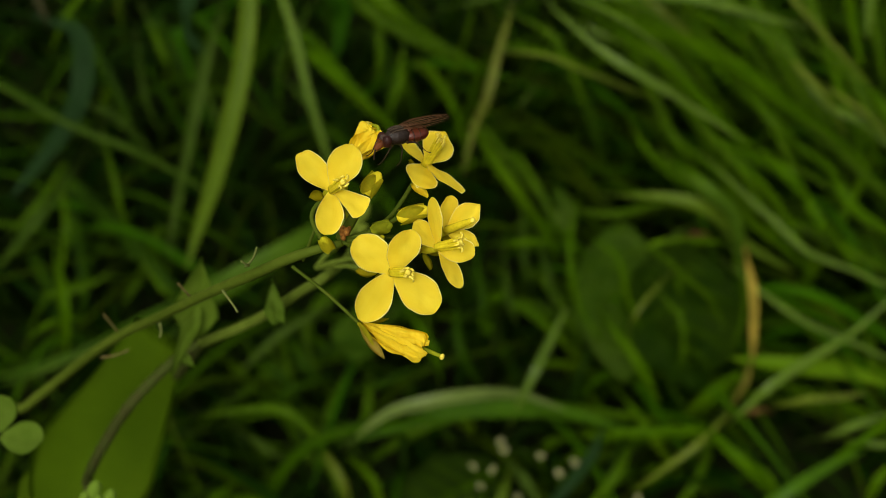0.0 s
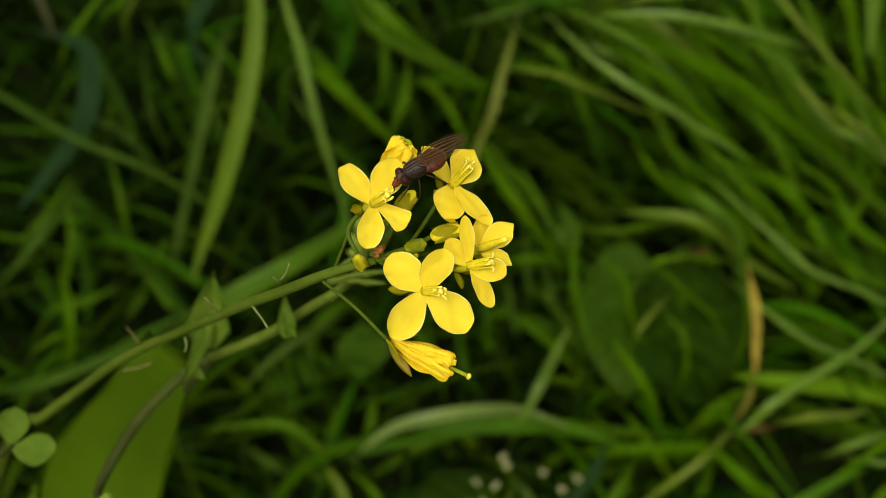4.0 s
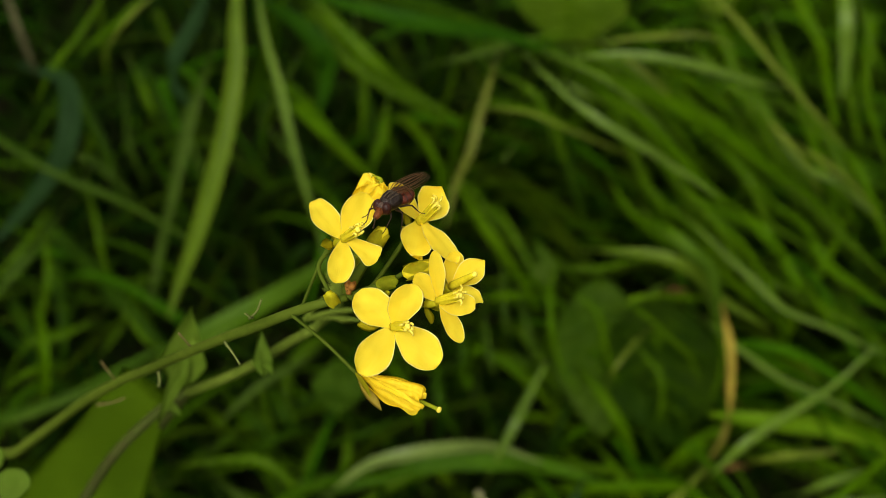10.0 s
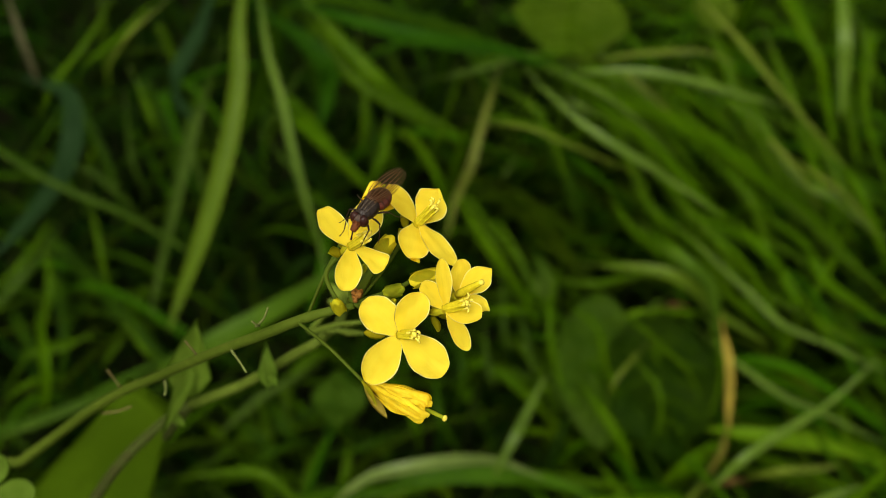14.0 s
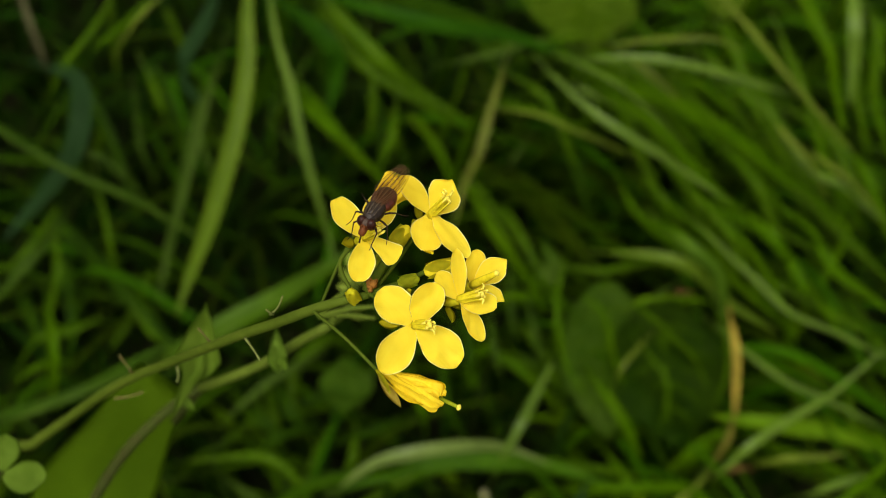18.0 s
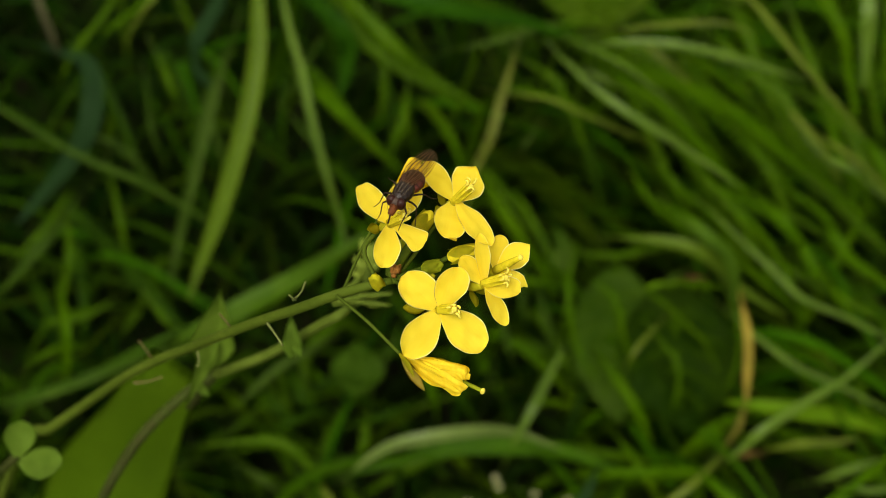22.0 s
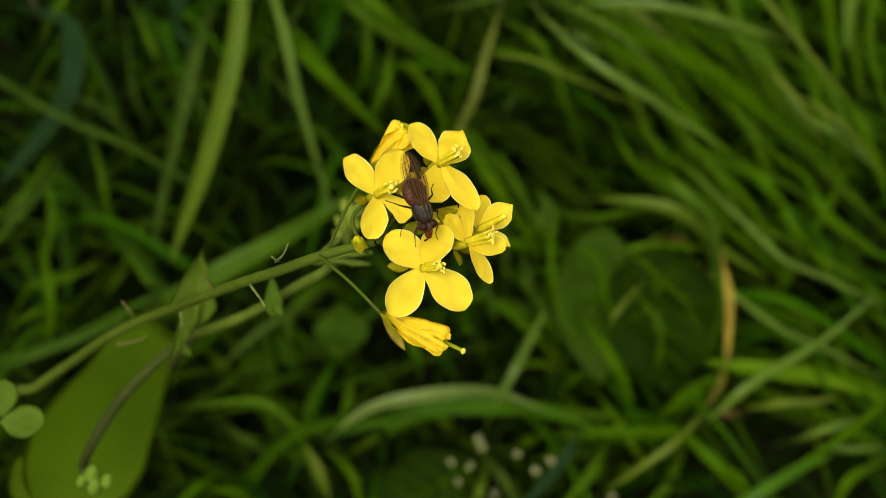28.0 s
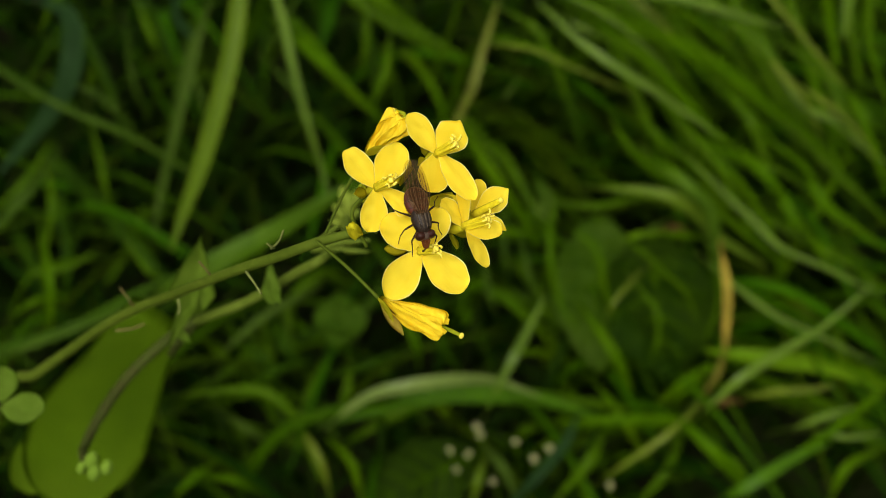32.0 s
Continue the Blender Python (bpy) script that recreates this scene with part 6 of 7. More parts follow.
leaf(shoot, "leaf", (72.2, 27.3, 50.0), (72.2, 35.0, 52.0), 3.3, (0.2, 0.1, 1), LEAF_PALE, clasp_shape, cup=0.25, wave=0.25, seed=5.0, label="small pointed leaf")
leaf(shoot, "leaf", (71.7, 30.4, 50.0), (73.8, 27.6, 51.0), 1.5, (0.2, 0.1, 1), LEAF_PALE, pointed_shape, cup=0.25, wave=0.2, seed=5.3, label="small curled leaf lobe")
for i, (p, s) in enumerate((((41.1, 0.9, 46.0), 1.4), ((43.6, -0.3, 46.0), 1.2), ((39.1, -0.6, 45.0), 1.0), ((41.5, -1.2, 46.0), 1.3))):
    part("bud", blob(bmesh.new(), mm(*p), (s * 0.001, s * 0.0013, s * 0.001), frame_of((0.3, 0.8, 0.4), (0, 0, 1)), 7, 9, 0.2), LEAF_PALE, shoot, "pale green bud")
for p, s, d in (((82.5, 43.1, 19.0), 1.5, (0.1, 1, 0.3)), ((80.8, 41.5, 19.0), 1.3, (-0.6, 0.7, 0.2)), ((84.0, 44.3, 19.0), 1.3, (0.4, 0.9, 0.3)), ((83.1, 41.0, 19.0), 1.2, (0.7, 0.4, 0.4)), ((81.5, 44.5, 19.0), 1.2, (-0.2, 1, 0.1)), ((80.4, 39.5, 19.0), 1.0, (-0.9, 0.3, 0.2))):
    part("bud", blob(bmesh.new(), mm(*p), (s * 0.00096, s * 0.00155, s * 0.00096), frame_of(d, (0, 0, 1)), 7, 9, 0.25), BUD_YOUNG, shoot, "pale green bud")
    part("bud_stalk", tube(bmesh.new(), [mm(*(82.3, 38.1, 19.0)), mm(*p)], [0.0003, 0.0003], 6, 2), STEM, shoot)
seedling = tagged(empty("leaf_pair", None, NEAR), "young plant with pale rounded green leaves", "plant")
part("stem", tube(bmesh.new(), [mm(-40, -120, -90), mm(-12, -20, -25), mm(*(26.6, 11.4, 48.0))], [0.001, 0.0008, 0.0007], 8, 6), STEM_DARK, seedling)
leaf(seedling, "leaf", (26.8, 10.5, 48.0), (35.3, 10.4, 52.0), 5.6, (0.1, 0.5, 1), LEAF_PALE, petal_shape, 0.08, 0, 0.05, 1.0)
leaf(seedling, "leaf", (26.6, 10.9, 48.0), (27.8, 17.3, 49.0), 5.2, (0.4, 0.2, 1), LEAF_PALE, petal_shape, 0.08, 0, 0.05, 3.0)


# ---- broad leaves and small white flowers in the grass ----
def ground_leaf(label, base, tip, width, normal, mat, shape=leaf_shape, wave=0.08, seed=0.0, rib=True):
    ob = tagged(empty("broad_leaf", None, Matrix.Translation(Vector((base[0], base[1], 0)))), label, "leaf")
    o = Vector((base[0], base[1], 0))
    b, t = Vector(base) - o, Vector(tip) - o
    turn = frame_of(t - b, normal)
    ln = (t - b).length
    part("blade", leaf_sheet(bmesh.new(), b, turn, ln, width, shape, 0.07, -0.05, wave, 24, 16, 0.0003, seed, 0.14), mat, ob)
    if rib:
        at = lambda s, v: b + turn @ Vector((v * width / 2 * shape(min(1, s)), s * ln, 0.07 * width * v * v * min(1, s * 2) - 0.05 * ln * s * s + 0.0006))
        bm = tube(bmesh.new(), [at(s, 0) for s in (0, 0.3, 0.6, 0.9)], [0.0009, 0.0003], 6, 4)
        for k in range(5):
            for side in (-1, 1):
                tube(bm, [at(0.12 + k * 0.15, 0), at(0.2 + k * 0.15, side * 0.4), at(0.3 + k * 0.15, side * 0.8)], [0.0005, 0.0002], 5, 3)
        part("vein", bm, MID, ob)
    part("leaf_stalk", tube(bmesh.new(), [(-0.01, 0.015, -0.003), b * 0.5 + Vector((0, 0.004, 0)), b], [0.0011, 0.0009], 7, 5), MID, ob)
    return ob


# a single large leaf as two: shaded part dark, lit part lighter in colour
ground_leaf("large rounded leaf, its shaded part painted dark green", (0.072, 0.268, 0.090), (0.073, 0.219, 0.073), 0.0414, (0.1, -0.6, 0.8), LEAF_SHADED, leaf_shape, 0.2, 3.0)
ground_leaf("lit wrinkled part of the large leaf, painted mid green", (0.054, 0.276, 0.091), (0.053, 0.230, 0.063), 0.0341, (-0.25, -0.6, 0.8), LEAF_MID, leaf_shape, 0.15, 4.0)
ground_leaf("bright green broad leaf among the grass", (0.052, 0.395, 0.143), (0.046, 0.354, 0.133), 0.0416, (0, -0.6, 0.8), LEAF_OLIVE, petal_shape, 0.08, 5.0, True)
ground_leaf("bright green broad leaf among the grass", (0.102, 0.383, 0.144), (0.102, 0.361, 0.139), 0.0169, (0, -0.6, 0.8), LEAF_OLIVE, leaf_shape, 0.05, 6.0, False)
ground_leaf("small rounded olive green leaf in the grass", (-0.037, 0.248, 0.083), (-0.036, 0.230, 0.079), 0.0180, (0.1, -0.6, 0.8), LEAF_MID, petal_shape, 0.14, 7.0, False)
ground_leaf("small pale curled leaf in the grass", (0.036, 0.265, 0.100), (0.031, 0.277, 0.112), 0.0089, (0.3, -0.6, 0.8), LEAF_MID, clasp_shape, 0.3, 8.0, False)
ground_leaf("grey-green broad leaf low in the grass", (0.010, 0.205, 0.048), (-0.029, 0.185, 0.045), 0.0289, (0, -0.6, 0.8), DULL, leaf_shape, 0.08, 9.0, True)


def white_flower(head):
    h = Vector(head)
    ob = tagged(empty("white_floret", None, Matrix.Translation(Vector((h.x, h.y, 0)))), "tiny cream white flower head on a thin stem", "flower", "white florets in the grass")
    rng = random.Random(int(h.x * 9999))
    part("stem", tube(bmesh.new(), [(rng.uniform(-.01, .01), 0.01, -0.003), (0.002, 0.004, h.z * 0.6), (0, 0, h.z)], [0.0007, 0.0006], 6, 5), MID, ob)
    for i in range(6):
        c = Vector((rng.uniform(-.0008, .0008), rng.uniform(-.0008, .0008), h.z + rng.uniform(0, .0016)))
        part("floret", blob(bmesh.new(), c, [rng.uniform(.0005, .0008)] * 3, None, 5, 7, 0, 0.3), WHITE_FLOWER, ob)


white_flower((0.010, 0.204, 0.067))
white_flower((0.011, 0.202, 0.065))
white_flower((0.001, 0.198, 0.062))
white_flower((0.003, 0.193, 0.058))
white_flower((0.007, 0.197, 0.061))
white_flower((0.023, 0.200, 0.063))
white_flower((0.029, 0.196, 0.060))
white_flower((0.037, 0.198, 0.061))
white_flower((0.034, 0.198, 0.062))
white_flower((0.015, 0.190, 0.056))
white_flower((0.054, 0.189, 0.054))


# ---- the hoverfly: y runs forward, z up, lengths in mm from the thorax's middle ----
fly = tagged(empty("hoverfly"), "dark hoverfly with a reddish abdomen and long orange snout", "fly")
fly.scale = (0.92, 0.92, 0.92)


def fly_part(name, centre, size, mat, parent=None, taper=0.0, turn=None, rough=0.0, label="", cols=18, rows=14, power=1.0):
    return part(name, blob(bmesh.new(), mm(*centre), [s * 0.001 for s in size], turn, rows, cols, taper, rough, power), mat, parent or fly, label)


thorax = fly_part("thorax", (0, 0, 0), (1.46, 1.82, 1.34), THORAX, taper=0.18, power=0.88, label="dark grey-brown thorax with pale stripes")
for x, r in ((-0.78, 0.10), (-0.27, 0.14), (0.27, 0.14), (0.78, 0.10)):
    pts = []
    for k in range(6):
        y = -1.0 + k * 0.44
        z = 1.34 * math.sqrt(max(0.05, 1 - (abs(y) / 1.82) ** 2.6 * 0.8 - (x / 1.46) ** 2))
        pts.append(mm(x * (1.06 - 0.25 * k / 5), y, z - r * 0.72))
    part("stripe", tube(bmesh.new(), pts, [0.00005, r * 0.001, r * 0.001, r * 0.0007], 7, 3), STRIPE, thorax)
fly_part("scutellum", (0, -1.50, 0.72), (0.95, 0.55, 0.42), ABDOMEN, label="reddish brown scutellum")
abdomen = fly_part("abdomen", (0, -2.55, -0.22), (1.62, 1.95, 1.05), ABDOMEN, taper=0.0, power=0.82, label="glossy reddish brown abdomen")
for y, w in ((-1.75, 1.61), (-2.65, 1.745), (-3.6, 1.42)):
    ring = [mm(w * 0.92 * math.cos(a), y, -0.22 + 1.04 * w / 1.58 * math.sin(a)) for a in (math.pi * 2 * i / 20 for i in range(21))]
    part("band", tube(bmesh.new(), ring, [0.00006, 0.00006], 5, 1), THORAX, abdomen)
head = fly_part("head", (0, 1.98, -0.30), (0.78, 0.66, 0.90), FACE)
for s in (-1, 1):
    fly_part("eye", (0.66 * s, 1.92, -0.14), (0.70, 0.62, 0.88), EYE, head, label="large dark red compound eye")
    part("antenna", tube(bmesh.new(), [mm(0.16 * s, 2.50, -0.05), mm(0.26 * s, 2.80, 0.02), mm(0.32 * s, 2.95, -0.15)], [0.00011, 0.00016, 0.00007], 6, 3), SNOUT, head)
part("snout", tube(bmesh.new(), [mm(0, 2.25, -0.5), mm(0, 2.8, -0.78), mm(0, 3.35, -1.15)], [0.00070, 0.00052, 0.00050, 0.00036], 10, 4), SNOUT, head, "long orange-brown snout")
part("proboscis", tube(bmesh.new(), [mm(0, 3.28, -1.15), mm(0, 3.45, -1.8), mm(0.1, 3.5, -2.6)], [0.00012, 0.0001, 0.00014], 6, 3), LEG, head)


def wing_shape(s):
    return (0.25 + 0.75 * math.sin(math.pi / 2 * min(1, s / 0.42))) * math.sqrt(max(0.0, 1 - max(0, (s - 0.42) / 0.58) ** 2.1)) + 0.015


for s in (-1, 1):
    turn = frame_of((0.012 * s - 0.035, -1, 0.05), (0.10 * s, 0.1, 1))
    place = mm(0.16 * s, -0.45, 1.12 + 0.06 * s)
    wing = part("wing", leaf_sheet(bmesh.new(), place, turn, 0.0073, 0.0029, wing_shape, 0.02, -0.03, 0.01, 18, 8, 0, s), WING, fly, "smoky brown translucent wing")
    for k, (x0, x1, ln) in enumerate(((-0.95, -0.7, 0.9), (-0.6, -0.4, 0.97), (-0.2, 0.0, 0.98), (0.2, 0.42, 0.92), (0.6, 0.75, 0.75), (0.9, 0.93, 0.55))):
        line = []
        for i in range(6):
            q = 0.03 + (ln - 0.03) * i / 5
            x = (x0 + (x1 - x0) * i / 5) * 0.00145 * wing_shape(q) * 0.97
            line.append(place + turn @ Vector((x, q * 0.0073, 0.02 * 0.0031 * (x / 0.00145) ** 2 - 0.03 * 0.0073 * q * q + 0.00004)))
        part("vein", tube(bmesh.new(), line, [0.00005, 0.00003], 4, 2), VEIN, wing)
    # legs: fore, middle, hind
    for hip, knee, ankle, toe in (((0.7, 1.1, -0.9), (1.7, 2.2, -0.9), (1.5, 3.0, -2.2), (1.6, 3.9, -2.6)),
                                  ((0.9, 0.1, -1.0), (2.3, 0.6, -0.8), (2.6, 1.0, -2.3), (3.0, 1.9, -2.7)),
                                  ((0.9, -0.9, -0.9), (2.3, -1.6, -0.5), (2.8, -2.4, -1.5), (3.5, -3.0, -1.8))):
        pts = [mm(p[0] * s, p[1], p[2]) for p in (hip, knee, ankle, toe)]
        leg = part("leg", tube(bmesh.new(), [pts[0], pts[0].lerp(pts[1], 0.5) + mm(0, 0, 0.12), pts[1]], [0.00012, 0.00015, 0.00010], 7, 3), LEG, fly)
        part("shin", tube(bmesh.new(), [pts[1], pts[1].lerp(pts[2], 0.5), pts[2]], [0.00009, 0.00008, 0.00006], 6, 3), LEG, leg)
        part("foot", tube(bmesh.new(), [pts[2], pts[2].lerp(pts[3], 0.5) + mm(0, 0, -0.1), pts[3]], [0.00006, 0.00005, 0.00006], 6, 3), LEG, leg)


# ---- what moves ----
def nod(f, rows):
    """A flower that nods on its stalk, in the plant's space; x and y slide it to fit the camera's view."""
    walk(f, [(t, Matrix.Translation(PIVOT + mm(x, y, 0)) @ pose(0, 0, 0, rx, ry, rz)) for t, rx, ry, rz, x, y in rows])


def motions():
    walk(plant, [
        (0.0, pose(-0.10319, 0.12840, 0.20221, 41.34, 0.40, 0.72)),
        (0.5, pose(-0.10302, 0.12833, 0.20240, 41.25, 0.52, 0.84)),
        (1.0, pose(-0.10306, 0.12837, 0.20236, 41.51, 0.52, 0.61)),
        (1.5, pose(-0.10248, 0.12817, 0.20300, 41.48, 0.50, 0.63)),
        (2.0, pose(-0.10242, 0.12814, 0.20307, 41.41, 0.52, 0.69)),
        (2.5, pose(-0.10200, 0.12801, 0.20354, 41.61, 0.73, 0.59)),
        (3.0, pose(-0.10212, 0.12807, 0.20341, 42.04, 0.82, 0.23)),
        (3.5, pose(-0.10144, 0.12782, 0.20415, 41.69, 0.85, 0.56)),
        (5.5, pose(-0.10155, 0.12785, 0.20404, 41.67, 0.83, 0.57)),
        (6.0, pose(-0.10180, 0.12793, 0.20376, 41.41, 0.64, 0.73)),
        (6.5, pose(-0.10109, 0.12769, 0.20452, 41.32, 0.24, 0.68)),
        (7.0, pose(-0.10114, 0.12771, 0.20447, 41.60, 0.44, 0.50)),
        (7.5, pose(-0.10133, 0.12778, 0.20426, 41.72, 0.43, 0.40)),
        (8.0, pose(-0.10117, 0.12773, 0.20444, 41.70, 0.39, 0.39)),
        (8.5, pose(-0.10127, 0.12776, 0.20433, 41.49, 0.29, 0.55)),
        (9.0, pose(-0.10096, 0.12765, 0.20468, 41.79, 0.40, 0.32)),
        (9.5, pose(-0.10074, 0.12758, 0.20491, 41.81, 0.24, 0.25)),
        (10.0, pose(-0.10091, 0.12763, 0.20473, 41.82, 0.33, 0.27)),
        (10.5, pose(-0.10136, 0.12780, 0.20421, 41.61, -0.11, 0.31)),
        (11.0, pose(-0.10073, 0.12757, 0.20493, 41.74, -0.05, 0.22)),
        (11.5, pose(-0.10071, 0.12757, 0.20494, 41.84, 0.13, 0.19)),
        (12.0, pose(-0.10040, 0.12745, 0.20529, 42.00, 0.17, 0.05)),
        (12.5, pose(-0.10039, 0.12745, 0.20530, 41.87, 0.16, 0.17)),
        (13.0, pose(-0.10055, 0.12751, 0.20513, 42.00, -0.00, 0.00)),
        (13.5, pose(-0.10048, 0.12748, 0.20520, 42.06, 0.21, 0.01)),
        (14.0, pose(-0.09995, 0.12729, 0.20580, 41.83, -0.08, 0.13)),
        (14.5, pose(-0.10027, 0.12741, 0.20544, 41.79, -0.04, 0.18)),
        (16.5, pose(-0.10048, 0.12748, 0.20520, 41.94, 0.02, 0.06)),
        (17.0, pose(-0.10054, 0.12751, 0.20513, 41.92, -0.09, 0.05)),
        (17.5, pose(-0.09990, 0.12727, 0.20585, 41.89, -0.04, 0.08)),
        (18.0, pose(-0.09980, 0.12723, 0.20596, 42.04, 0.13, 0.00)),
        (18.5, pose(-0.10002, 0.12731, 0.20571, 42.01, 0.06, 0.01)),
        (19.0, pose(-0.09952, 0.12713, 0.20627, 42.00, 0.09, 0.03)),
        (19.5, pose(-0.09959, 0.12716, 0.20618, 42.06, 0.33, 0.06)),
        (20.0, pose(-0.09937, 0.12707, 0.20642, 42.13, 0.40, 0.02)),
        (20.5, pose(-0.09943, 0.12710, 0.20638, 42.00, 0.11, 0.04)),
        (21.0, pose(-0.09916, 0.12701, 0.20668, 41.85, 0.11, 0.17)),
        (21.5, pose(-0.09932, 0.12706, 0.20649, 41.97, 0.27, 0.11)),
        (22.0, pose(-0.09925, 0.12704, 0.20656, 41.97, 0.31, 0.13)),
        (22.5, pose(-0.09977, 0.12723, 0.20598, 41.98, 0.26, 0.11)),
        (23.0, pose(-0.10013, 0.12735, 0.20559, 42.01, 0.15, 0.04)),
        (23.5, pose(-0.09968, 0.12719, 0.20609, 41.98, 0.19, 0.08)),
        (24.0, pose(-0.09952, 0.12713, 0.20627, 42.10, 0.20, -0.02)),
        (24.5, pose(-0.09979, 0.12723, 0.20597, 42.02, 0.33, 0.09)),
        (25.0, pose(-0.09938, 0.12708, 0.20642, 42.08, 0.29, 0.02)),
        (25.5, pose(-0.09947, 0.12711, 0.20632, 42.22, 0.41, -0.06)),
        (27.5, pose(-0.09883, 0.12688, 0.20703, 42.10, 0.27, -0.00)),
        (28.0, pose(-0.09885, 0.12688, 0.20700, 42.19, 0.42, -0.03)),
        (28.5, pose(-0.09840, 0.12671, 0.20751, 42.20, 0.25, -0.10)),
        (29.0, pose(-0.09922, 0.12701, 0.20660, 42.33, 0.30, -0.19)),
        (29.5, pose(-0.09844, 0.12670, 0.20749, 42.35, 0.00, -0.31)),
        (30.0, pose(-0.09892, 0.12689, 0.20694, 42.26, 0.17, -0.18)),
        (30.5, pose(-0.09897, 0.12692, 0.20688, 42.20, 0.27, -0.09)),
        (31.0, pose(-0.09892, 0.12690, 0.20693, 42.27, 0.32, -0.14)),
        (31.5, pose(-0.09894, 0.12691, 0.20690, 42.23, 0.29, -0.11)),
        (32.0, pose(-0.09846, 0.12672, 0.20746, 42.30, 0.15, -0.22)),
    ])
    nod(left_flower, [(0, 5.1, -0.8, -0.0, -0.09, -0.60), (1, 5.0, 1.4, 0.1, 0.13, -0.47), (2, 4.1, 3.1, 0.1, 0.23, -0.31), (3.5, 3.1, 4.1, 0.1, 0.32, -0.24), (6, 3.7, 3.6, 0.1, 0.13, -0.13), (9, 2.3, 4.6, 0.1, 0.15, -0.08), (11, 1.6, 4.9, 0.1, 0.14, -0.05), (13, 1.4, 5.0, 0.1, 0.21, -0.06), (14.5, 2.0, 4.7, 0.1, 0.22, -0.09), (16.5, 4.8, 1.9, 0.1, 0.02, -0.06), (18, 3.7, 3.6, 0.1, 0.06, -0.06), (20, 4.7, 2.0, 0.1, 0.09, -0.20), (22, 3.3, 4.0, 0.1, 0.19, -0.16), (23, 4.1, 3.1, 0.1, 0.23, -0.31), (24, 4.4, 2.7, 0.1, 0.40, -0.64), (25.5, 4.5, 2.6, 0.1, 0.68, -1.20), (27.5, 4.3, 2.8, 0.1, 0.74, -1.14), (29, 4.2, 3.0, 0.1, 1.15, -1.63), (32, 4.2, 3.0, 0.1, 1.42, -1.98)])
    nod(top_flower, [(0, -40.0, 3.2, -2.2, 2.79, 0.75), (0.5, -37.0, 3.2, -2.2, 2.40, 0.30), (0.7, -24.6, 3.5, -1.7, 2.39, -0.84), (1, -16.7, 3.7, -1.2, 1.97, -1.31), (2, -16.7, 3.7, -1.2, 1.97, -1.16), (3.5, -16.7, 3.7, -1.2, 1.97, -0.95), (6, -16.8, 3.8, -1.3, 1.41, -0.81), (8, -16.8, 3.8, -1.3, 1.48, -0.81), (10, -14.9, 3.9, -1.1, 1.34, -0.86), (11, -15.4, 4.2, -1.3, 0.57, -0.28), (12, -15.7, 4.4, -1.3, 0.29, -0.12), (13, -16.1, 5.0, -1.4, 0.15, 0.24), (14.5, -12.4, 3.5, -0.9, 0.16, -0.30), (16.5, -11.7, -2.8, 0.7, -0.02, -0.45), (18, -11.0, 1.2, -0.3, 0.02, -0.39), (20, -9.4, 2.3, -0.5, 0.06, -0.36), (22, -6.9, 0.8, -0.1, 0.04, -0.54), (23, -4.9, 1.0, -0.1, 0.03, -0.44), (24, -0.9, -1.0, 0.1, -0.03, -0.38), (25.5, 4.5, 2.6, 0.1, 0.19, -0.33), (27.5, 3.7, 3.6, 0.1, 0.23, -0.23), (29, 4.0, 3.3, 0.1, 0.52, -0.64), (32, 3.8, 3.5, 0.1, 0.65, -0.71)])
    nod(lower_flower, [(0, 2.3, 4.6, 0.1, 0.10, -0.05), (3.5, 3.1, 4.1, 0.1, -0.00, 0.00), (5.5, -0.9, 0.0, -0.0, 0.00, 0.00), (13, 0.0, -0.0, 0.0, 0.00, 0.00), (23, -1.9, 0.9, -0.0, 0.00, 0.00), (25.5, -4.4, 2.7, -0.1, 0.01, 0.02), (28, -4.6, 2.3, -0.1, 0.11, 0.22), (29, -4.8, 1.8, -0.1, 0.21, 0.55), (32, -4.6, 2.4, -0.1, 0.38, 0.71)])
    nod(side_flower, [(0, 4.9, 1.6, 0.1, 0.09, -0.26), (3.5, 5.1, -1.0, -0.0, -0.03, -0.16), (5.5, 3.1, -4.1, -0.1, -0.10, -0.08), (13, 0.0, -5.2, -0.0, -0.05, 0.00), (23, -2.7, -4.4, 0.1, -0.15, 0.09), (25.5, -4.8, -1.8, 0.1, -0.14, 0.36), (28, -5.0, -1.2, 0.1, -0.09, 0.36), (32, -5.1, 0.4, -0.0, 0.06, 0.72)])
    nod(back_flower, [(0, 4.9, 1.6, 0.1, 0.09, -0.26), (3.5, 5.1, -1.0, -0.0, -0.03, -0.16), (5.5, 3.1, -4.1, -0.1, -0.10, -0.08), (13, 0.0, -5.2, -0.0, -0.05, 0.00), (23, -2.7, -4.4, 0.1, -0.15, 0.09), (25.5, -4.8, -1.8, 0.1, -0.14, 0.36), (28, -5.0, -1.2, 0.1, -0.09, 0.36), (32, -5.1, 0.4, -0.0, 0.06, 0.72)])
    nod(faded_top, [(0, -3.1, -4.1, 0.1, 0.35, -0.26), (3.5, -0.0, -5.2, 0.0, 0.05, 0.00), (6, -0.0, -3.0, 0.0, 0.00, 0.00), (13, 0.0, -0.0, 0.0, 0.00, 0.00), (24, -3.7, 2.5, -0.1, 0.00, 0.00), (32, -5.1, 1.0, -0.0, -0.01, -0.05)])
    nod(faded_low, [(0, -3.7, 3.6, -0.1, 0.66, -0.60), (3.5, 4.1, -3.1, -0.1, 0.24, -0.51), (5.5, -3.1, 4.1, -0.1, 0.10, -0.03), (13, 0.0, -0.0, 0.0, 0.00, 0.00), (23, -5.2, 0.0, -0.0, 0.00, 0.32), (28, -5.0, -1.1, 0.0, -0.12, 0.53), (32, -5.0, 1.2, -0.1, 0.19, 0.75)])
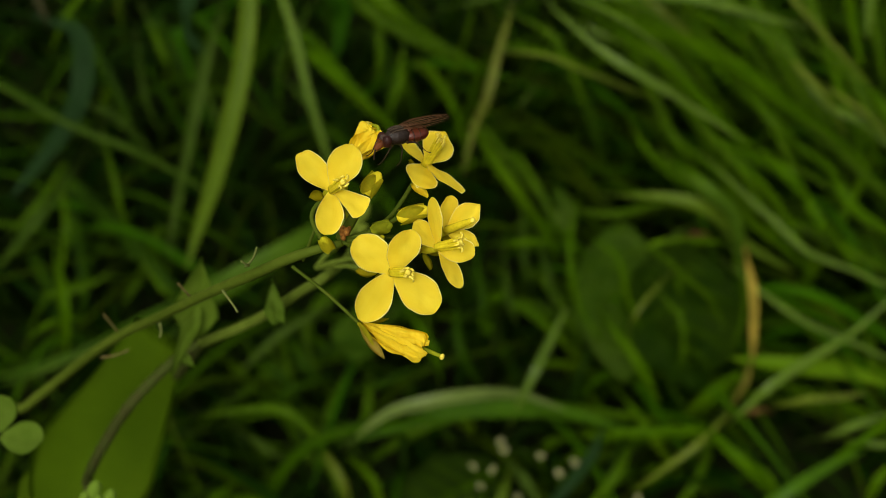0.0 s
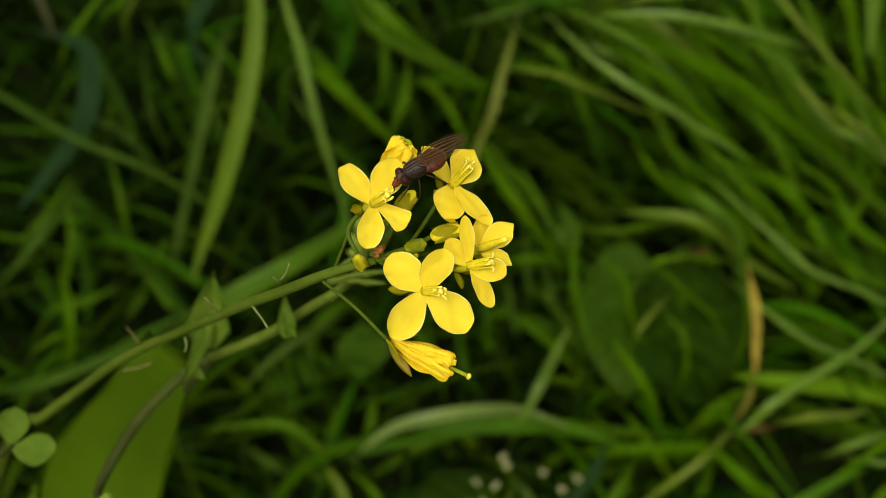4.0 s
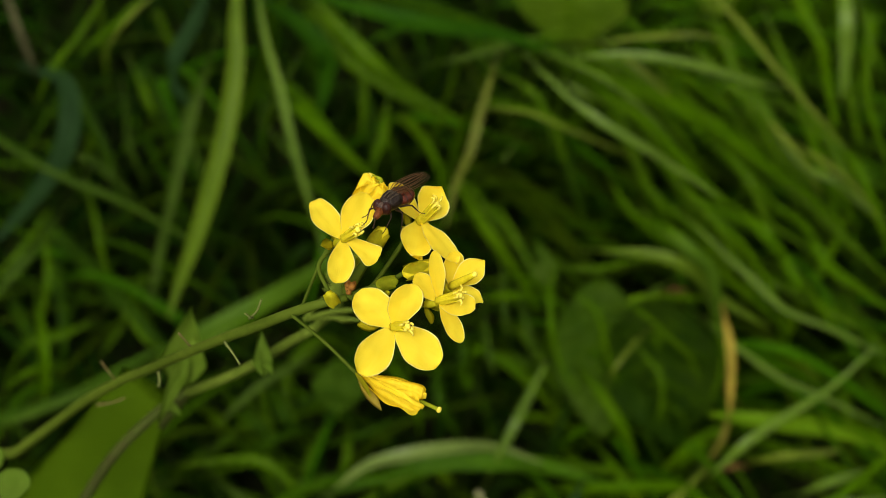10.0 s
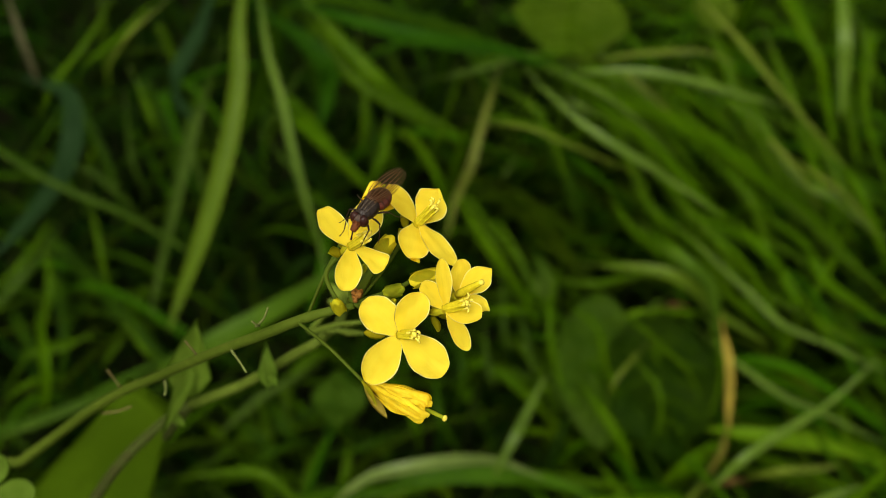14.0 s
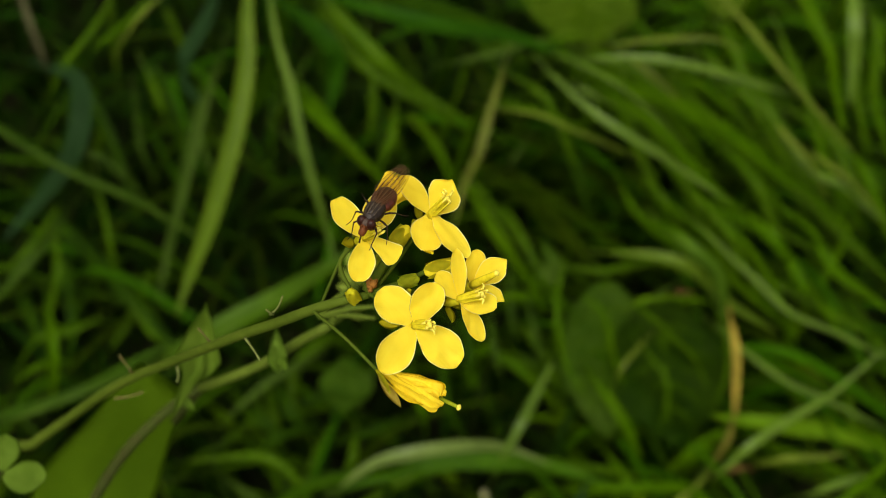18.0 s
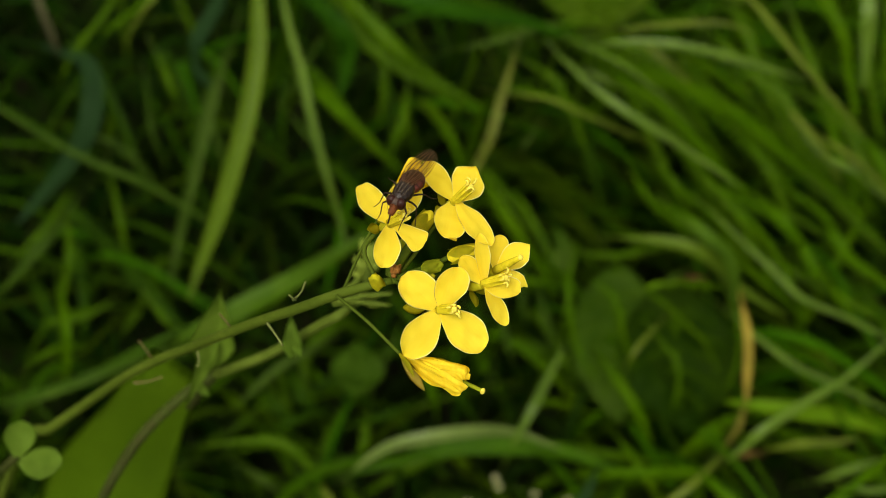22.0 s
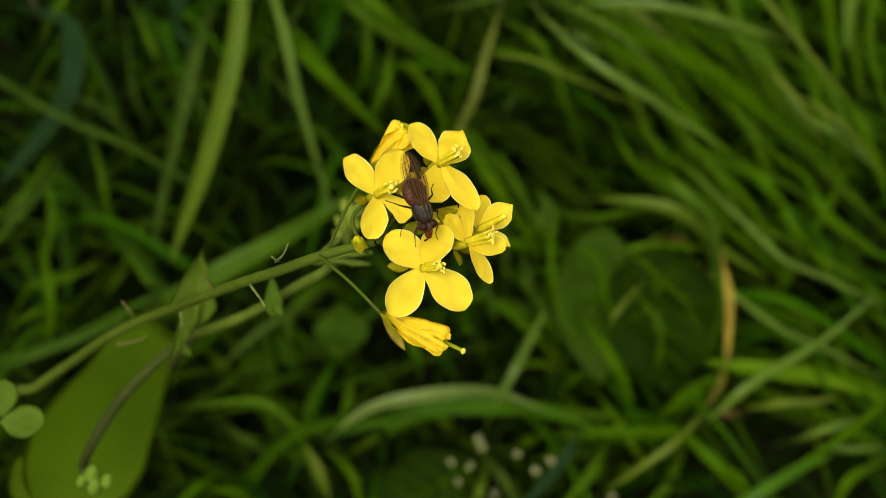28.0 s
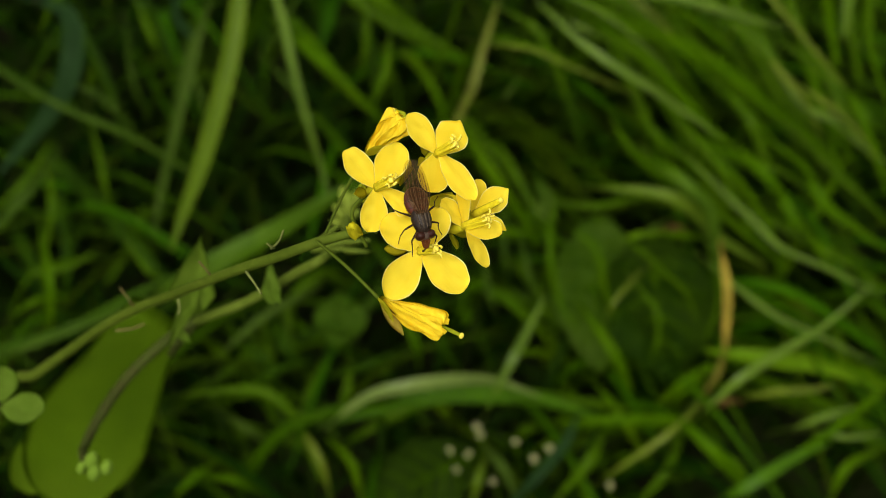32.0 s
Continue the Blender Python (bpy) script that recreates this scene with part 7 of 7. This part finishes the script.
    walk(fly, [
        (0.0, pose(-0.00552, 0.10536, 0.31122, 14.43, 17.74, 124.45)),
        (0.5, pose(-0.00598, 0.10492, 0.31092, -2.32, 7.44, 111.76)),
        (1.0, pose(-0.00699, 0.10353, 0.31037, -20.02, -6.61, 105.30)),
        (1.5, pose(-0.00690, 0.10326, 0.31104, -20.04, -7.82, 108.52)),
        (2.0, pose(-0.00723, 0.10327, 0.31110, -19.98, -8.98, 111.65)),
        (2.5, pose(-0.00624, 0.10264, 0.31119, -21.26, -9.17, 110.80)),
        (3.0, pose(-0.00608, 0.10143, 0.31076, -22.50, -9.29, 109.78)),
        (3.5, pose(-0.00526, 0.10218, 0.31164, -16.96, -8.67, 114.23)),
        (5.5, pose(-0.00570, 0.10200, 0.31169, 4.13, -6.19, 130.81)),
        (6.0, pose(-0.00621, 0.10265, 0.31187, 8.30, -5.72, 134.27)),
        (6.5, pose(-0.00629, 0.10258, 0.31348, -5.32, -7.79, 123.81)),
        (7.0, pose(-0.00624, 0.10197, 0.31324, -21.62, -9.75, 111.74)),
        (7.5, pose(-0.00627, 0.10169, 0.31312, -3.00, -7.62, 125.37)),
        (8.0, pose(-0.00594, 0.10161, 0.31350, 13.50, -5.53, 136.09)),
        (8.5, pose(-0.00614, 0.10213, 0.31375, 15.00, -1.86, 139.09)),
        (9.0, pose(-0.00579, 0.10115, 0.31388, 16.50, 1.36, 142.34)),
        (9.5, pose(-0.00550, 0.10056, 0.31473, 18.00, 3.83, 145.06)),
        (10.0, pose(-0.00520, 0.10028, 0.31490, 19.50, 6.02, 147.62)),
        (10.5, pose(-0.00837, 0.10075, 0.31563, 16.50, 9.47, 137.16)),
        (11.0, pose(-0.00912, 0.10011, 0.31686, 11.50, 16.48, 121.00)),
        (11.5, pose(-0.00874, 0.09986, 0.31661, 13.22, 9.37, 127.85)),
        (12.0, pose(-0.00842, 0.09928, 0.31688, 14.80, 3.89, 133.94)),
        (12.5, pose(-0.00862, 0.09928, 0.31667, 6.84, 0.14, 138.31)),
        (13.0, pose(-0.00933, 0.09846, 0.31635, -0.94, -2.36, 144.61)),
        (13.5, pose(-0.00884, 0.09841, 0.31620, 1.04, -3.46, 146.56)),
        (14.0, pose(-0.00858, 0.09885, 0.31744, 3.09, -4.50, 148.33)),
        (14.5, pose(-0.00907, 0.09891, 0.31691, 3.13, -4.69, 149.31)),
        (16.5, pose(-0.01011, 0.09791, 0.31598, 4.14, -5.86, 153.29)),
        (17.0, pose(-0.01041, 0.09778, 0.31592, 4.61, -6.39, 154.02)),
        (17.5, pose(-0.00960, 0.09755, 0.31650, 1.10, -6.61, 153.16)),
        (18.0, pose(-0.00924, 0.09710, 0.31622, -2.84, -6.72, 152.41)),
        (18.5, pose(-0.00959, 0.09731, 0.31611, -1.59, -6.85, 152.19)),
        (19.0, pose(-0.00912, 0.09718, 0.31661, -0.33, -7.00, 151.72)),
        (19.5, pose(-0.00858, 0.09709, 0.31608, -18.62, -8.86, 147.32)),
        (20.0, pose(-0.00796, 0.09675, 0.31610, -40.51, -11.08, 142.04)),
        (20.5, pose(-0.00842, 0.09711, 0.31661, -39.14, -10.58, 143.18)),
        (21.0, pose(-0.00816, 0.09752, 0.31708, -38.04, -9.94, 144.59)),
        (21.5, pose(-0.00799, 0.09746, 0.31677, -13.97, -7.88, 149.65)),
        (22.0, pose(-0.00774, 0.09767, 0.31697, 4.46, -6.11, 153.80)),
        (22.5, pose(-0.00776, 0.09706, 0.31583, 1.36, -4.90, 165.65)),
        (23.0, pose(-0.00773, 0.09631, 0.31495, 0.30, -2.38, 177.56)),
        (23.5, pose(-0.00673, 0.09489, 0.31439, -18.15, -3.89, -179.45)),
        (24.0, pose(-0.00616, 0.09312, 0.31352, -42.70, -3.70, -174.19)),
        (24.5, pose(-0.00525, 0.09283, 0.31262, -36.85, -3.11, -165.54)),
        (25.0, pose(-0.00408, 0.09182, 0.31268, -30.18, -3.22, -157.76)),
        (25.5, pose(-0.00393, 0.09153, 0.31233, -30.94, -3.62, -156.69)),
        (27.5, pose(-0.00321, 0.09165, 0.31332, -34.02, -4.89, -152.33)),
        (28.0, pose(-0.00295, 0.09153, 0.31306, -34.69, -5.08, -151.07)),
        (28.5, pose(-0.00275, 0.09071, 0.31337, -39.45, -4.32, -151.85)),
        (29.0, pose(-0.00339, 0.09012, 0.31187, -44.31, -3.70, -153.04)),
        (29.5, pose(-0.00317, 0.08919, 0.31287, -41.64, -5.09, -157.55)),
        (30.0, pose(-0.00332, 0.08931, 0.31181, -38.82, -6.11, -162.13)),
        (30.5, pose(-0.00297, 0.08950, 0.31158, -33.30, -5.75, -161.53)),
        (31.0, pose(-0.00268, 0.08922, 0.31147, -27.81, -5.43, -160.96)),
        (31.5, pose(-0.00277, 0.08935, 0.31150, -28.37, -5.94, -160.26)),
        (32.0, pose(-0.00260, 0.08886, 0.31222, -28.98, -6.59, -159.68)),
    ])


motions()
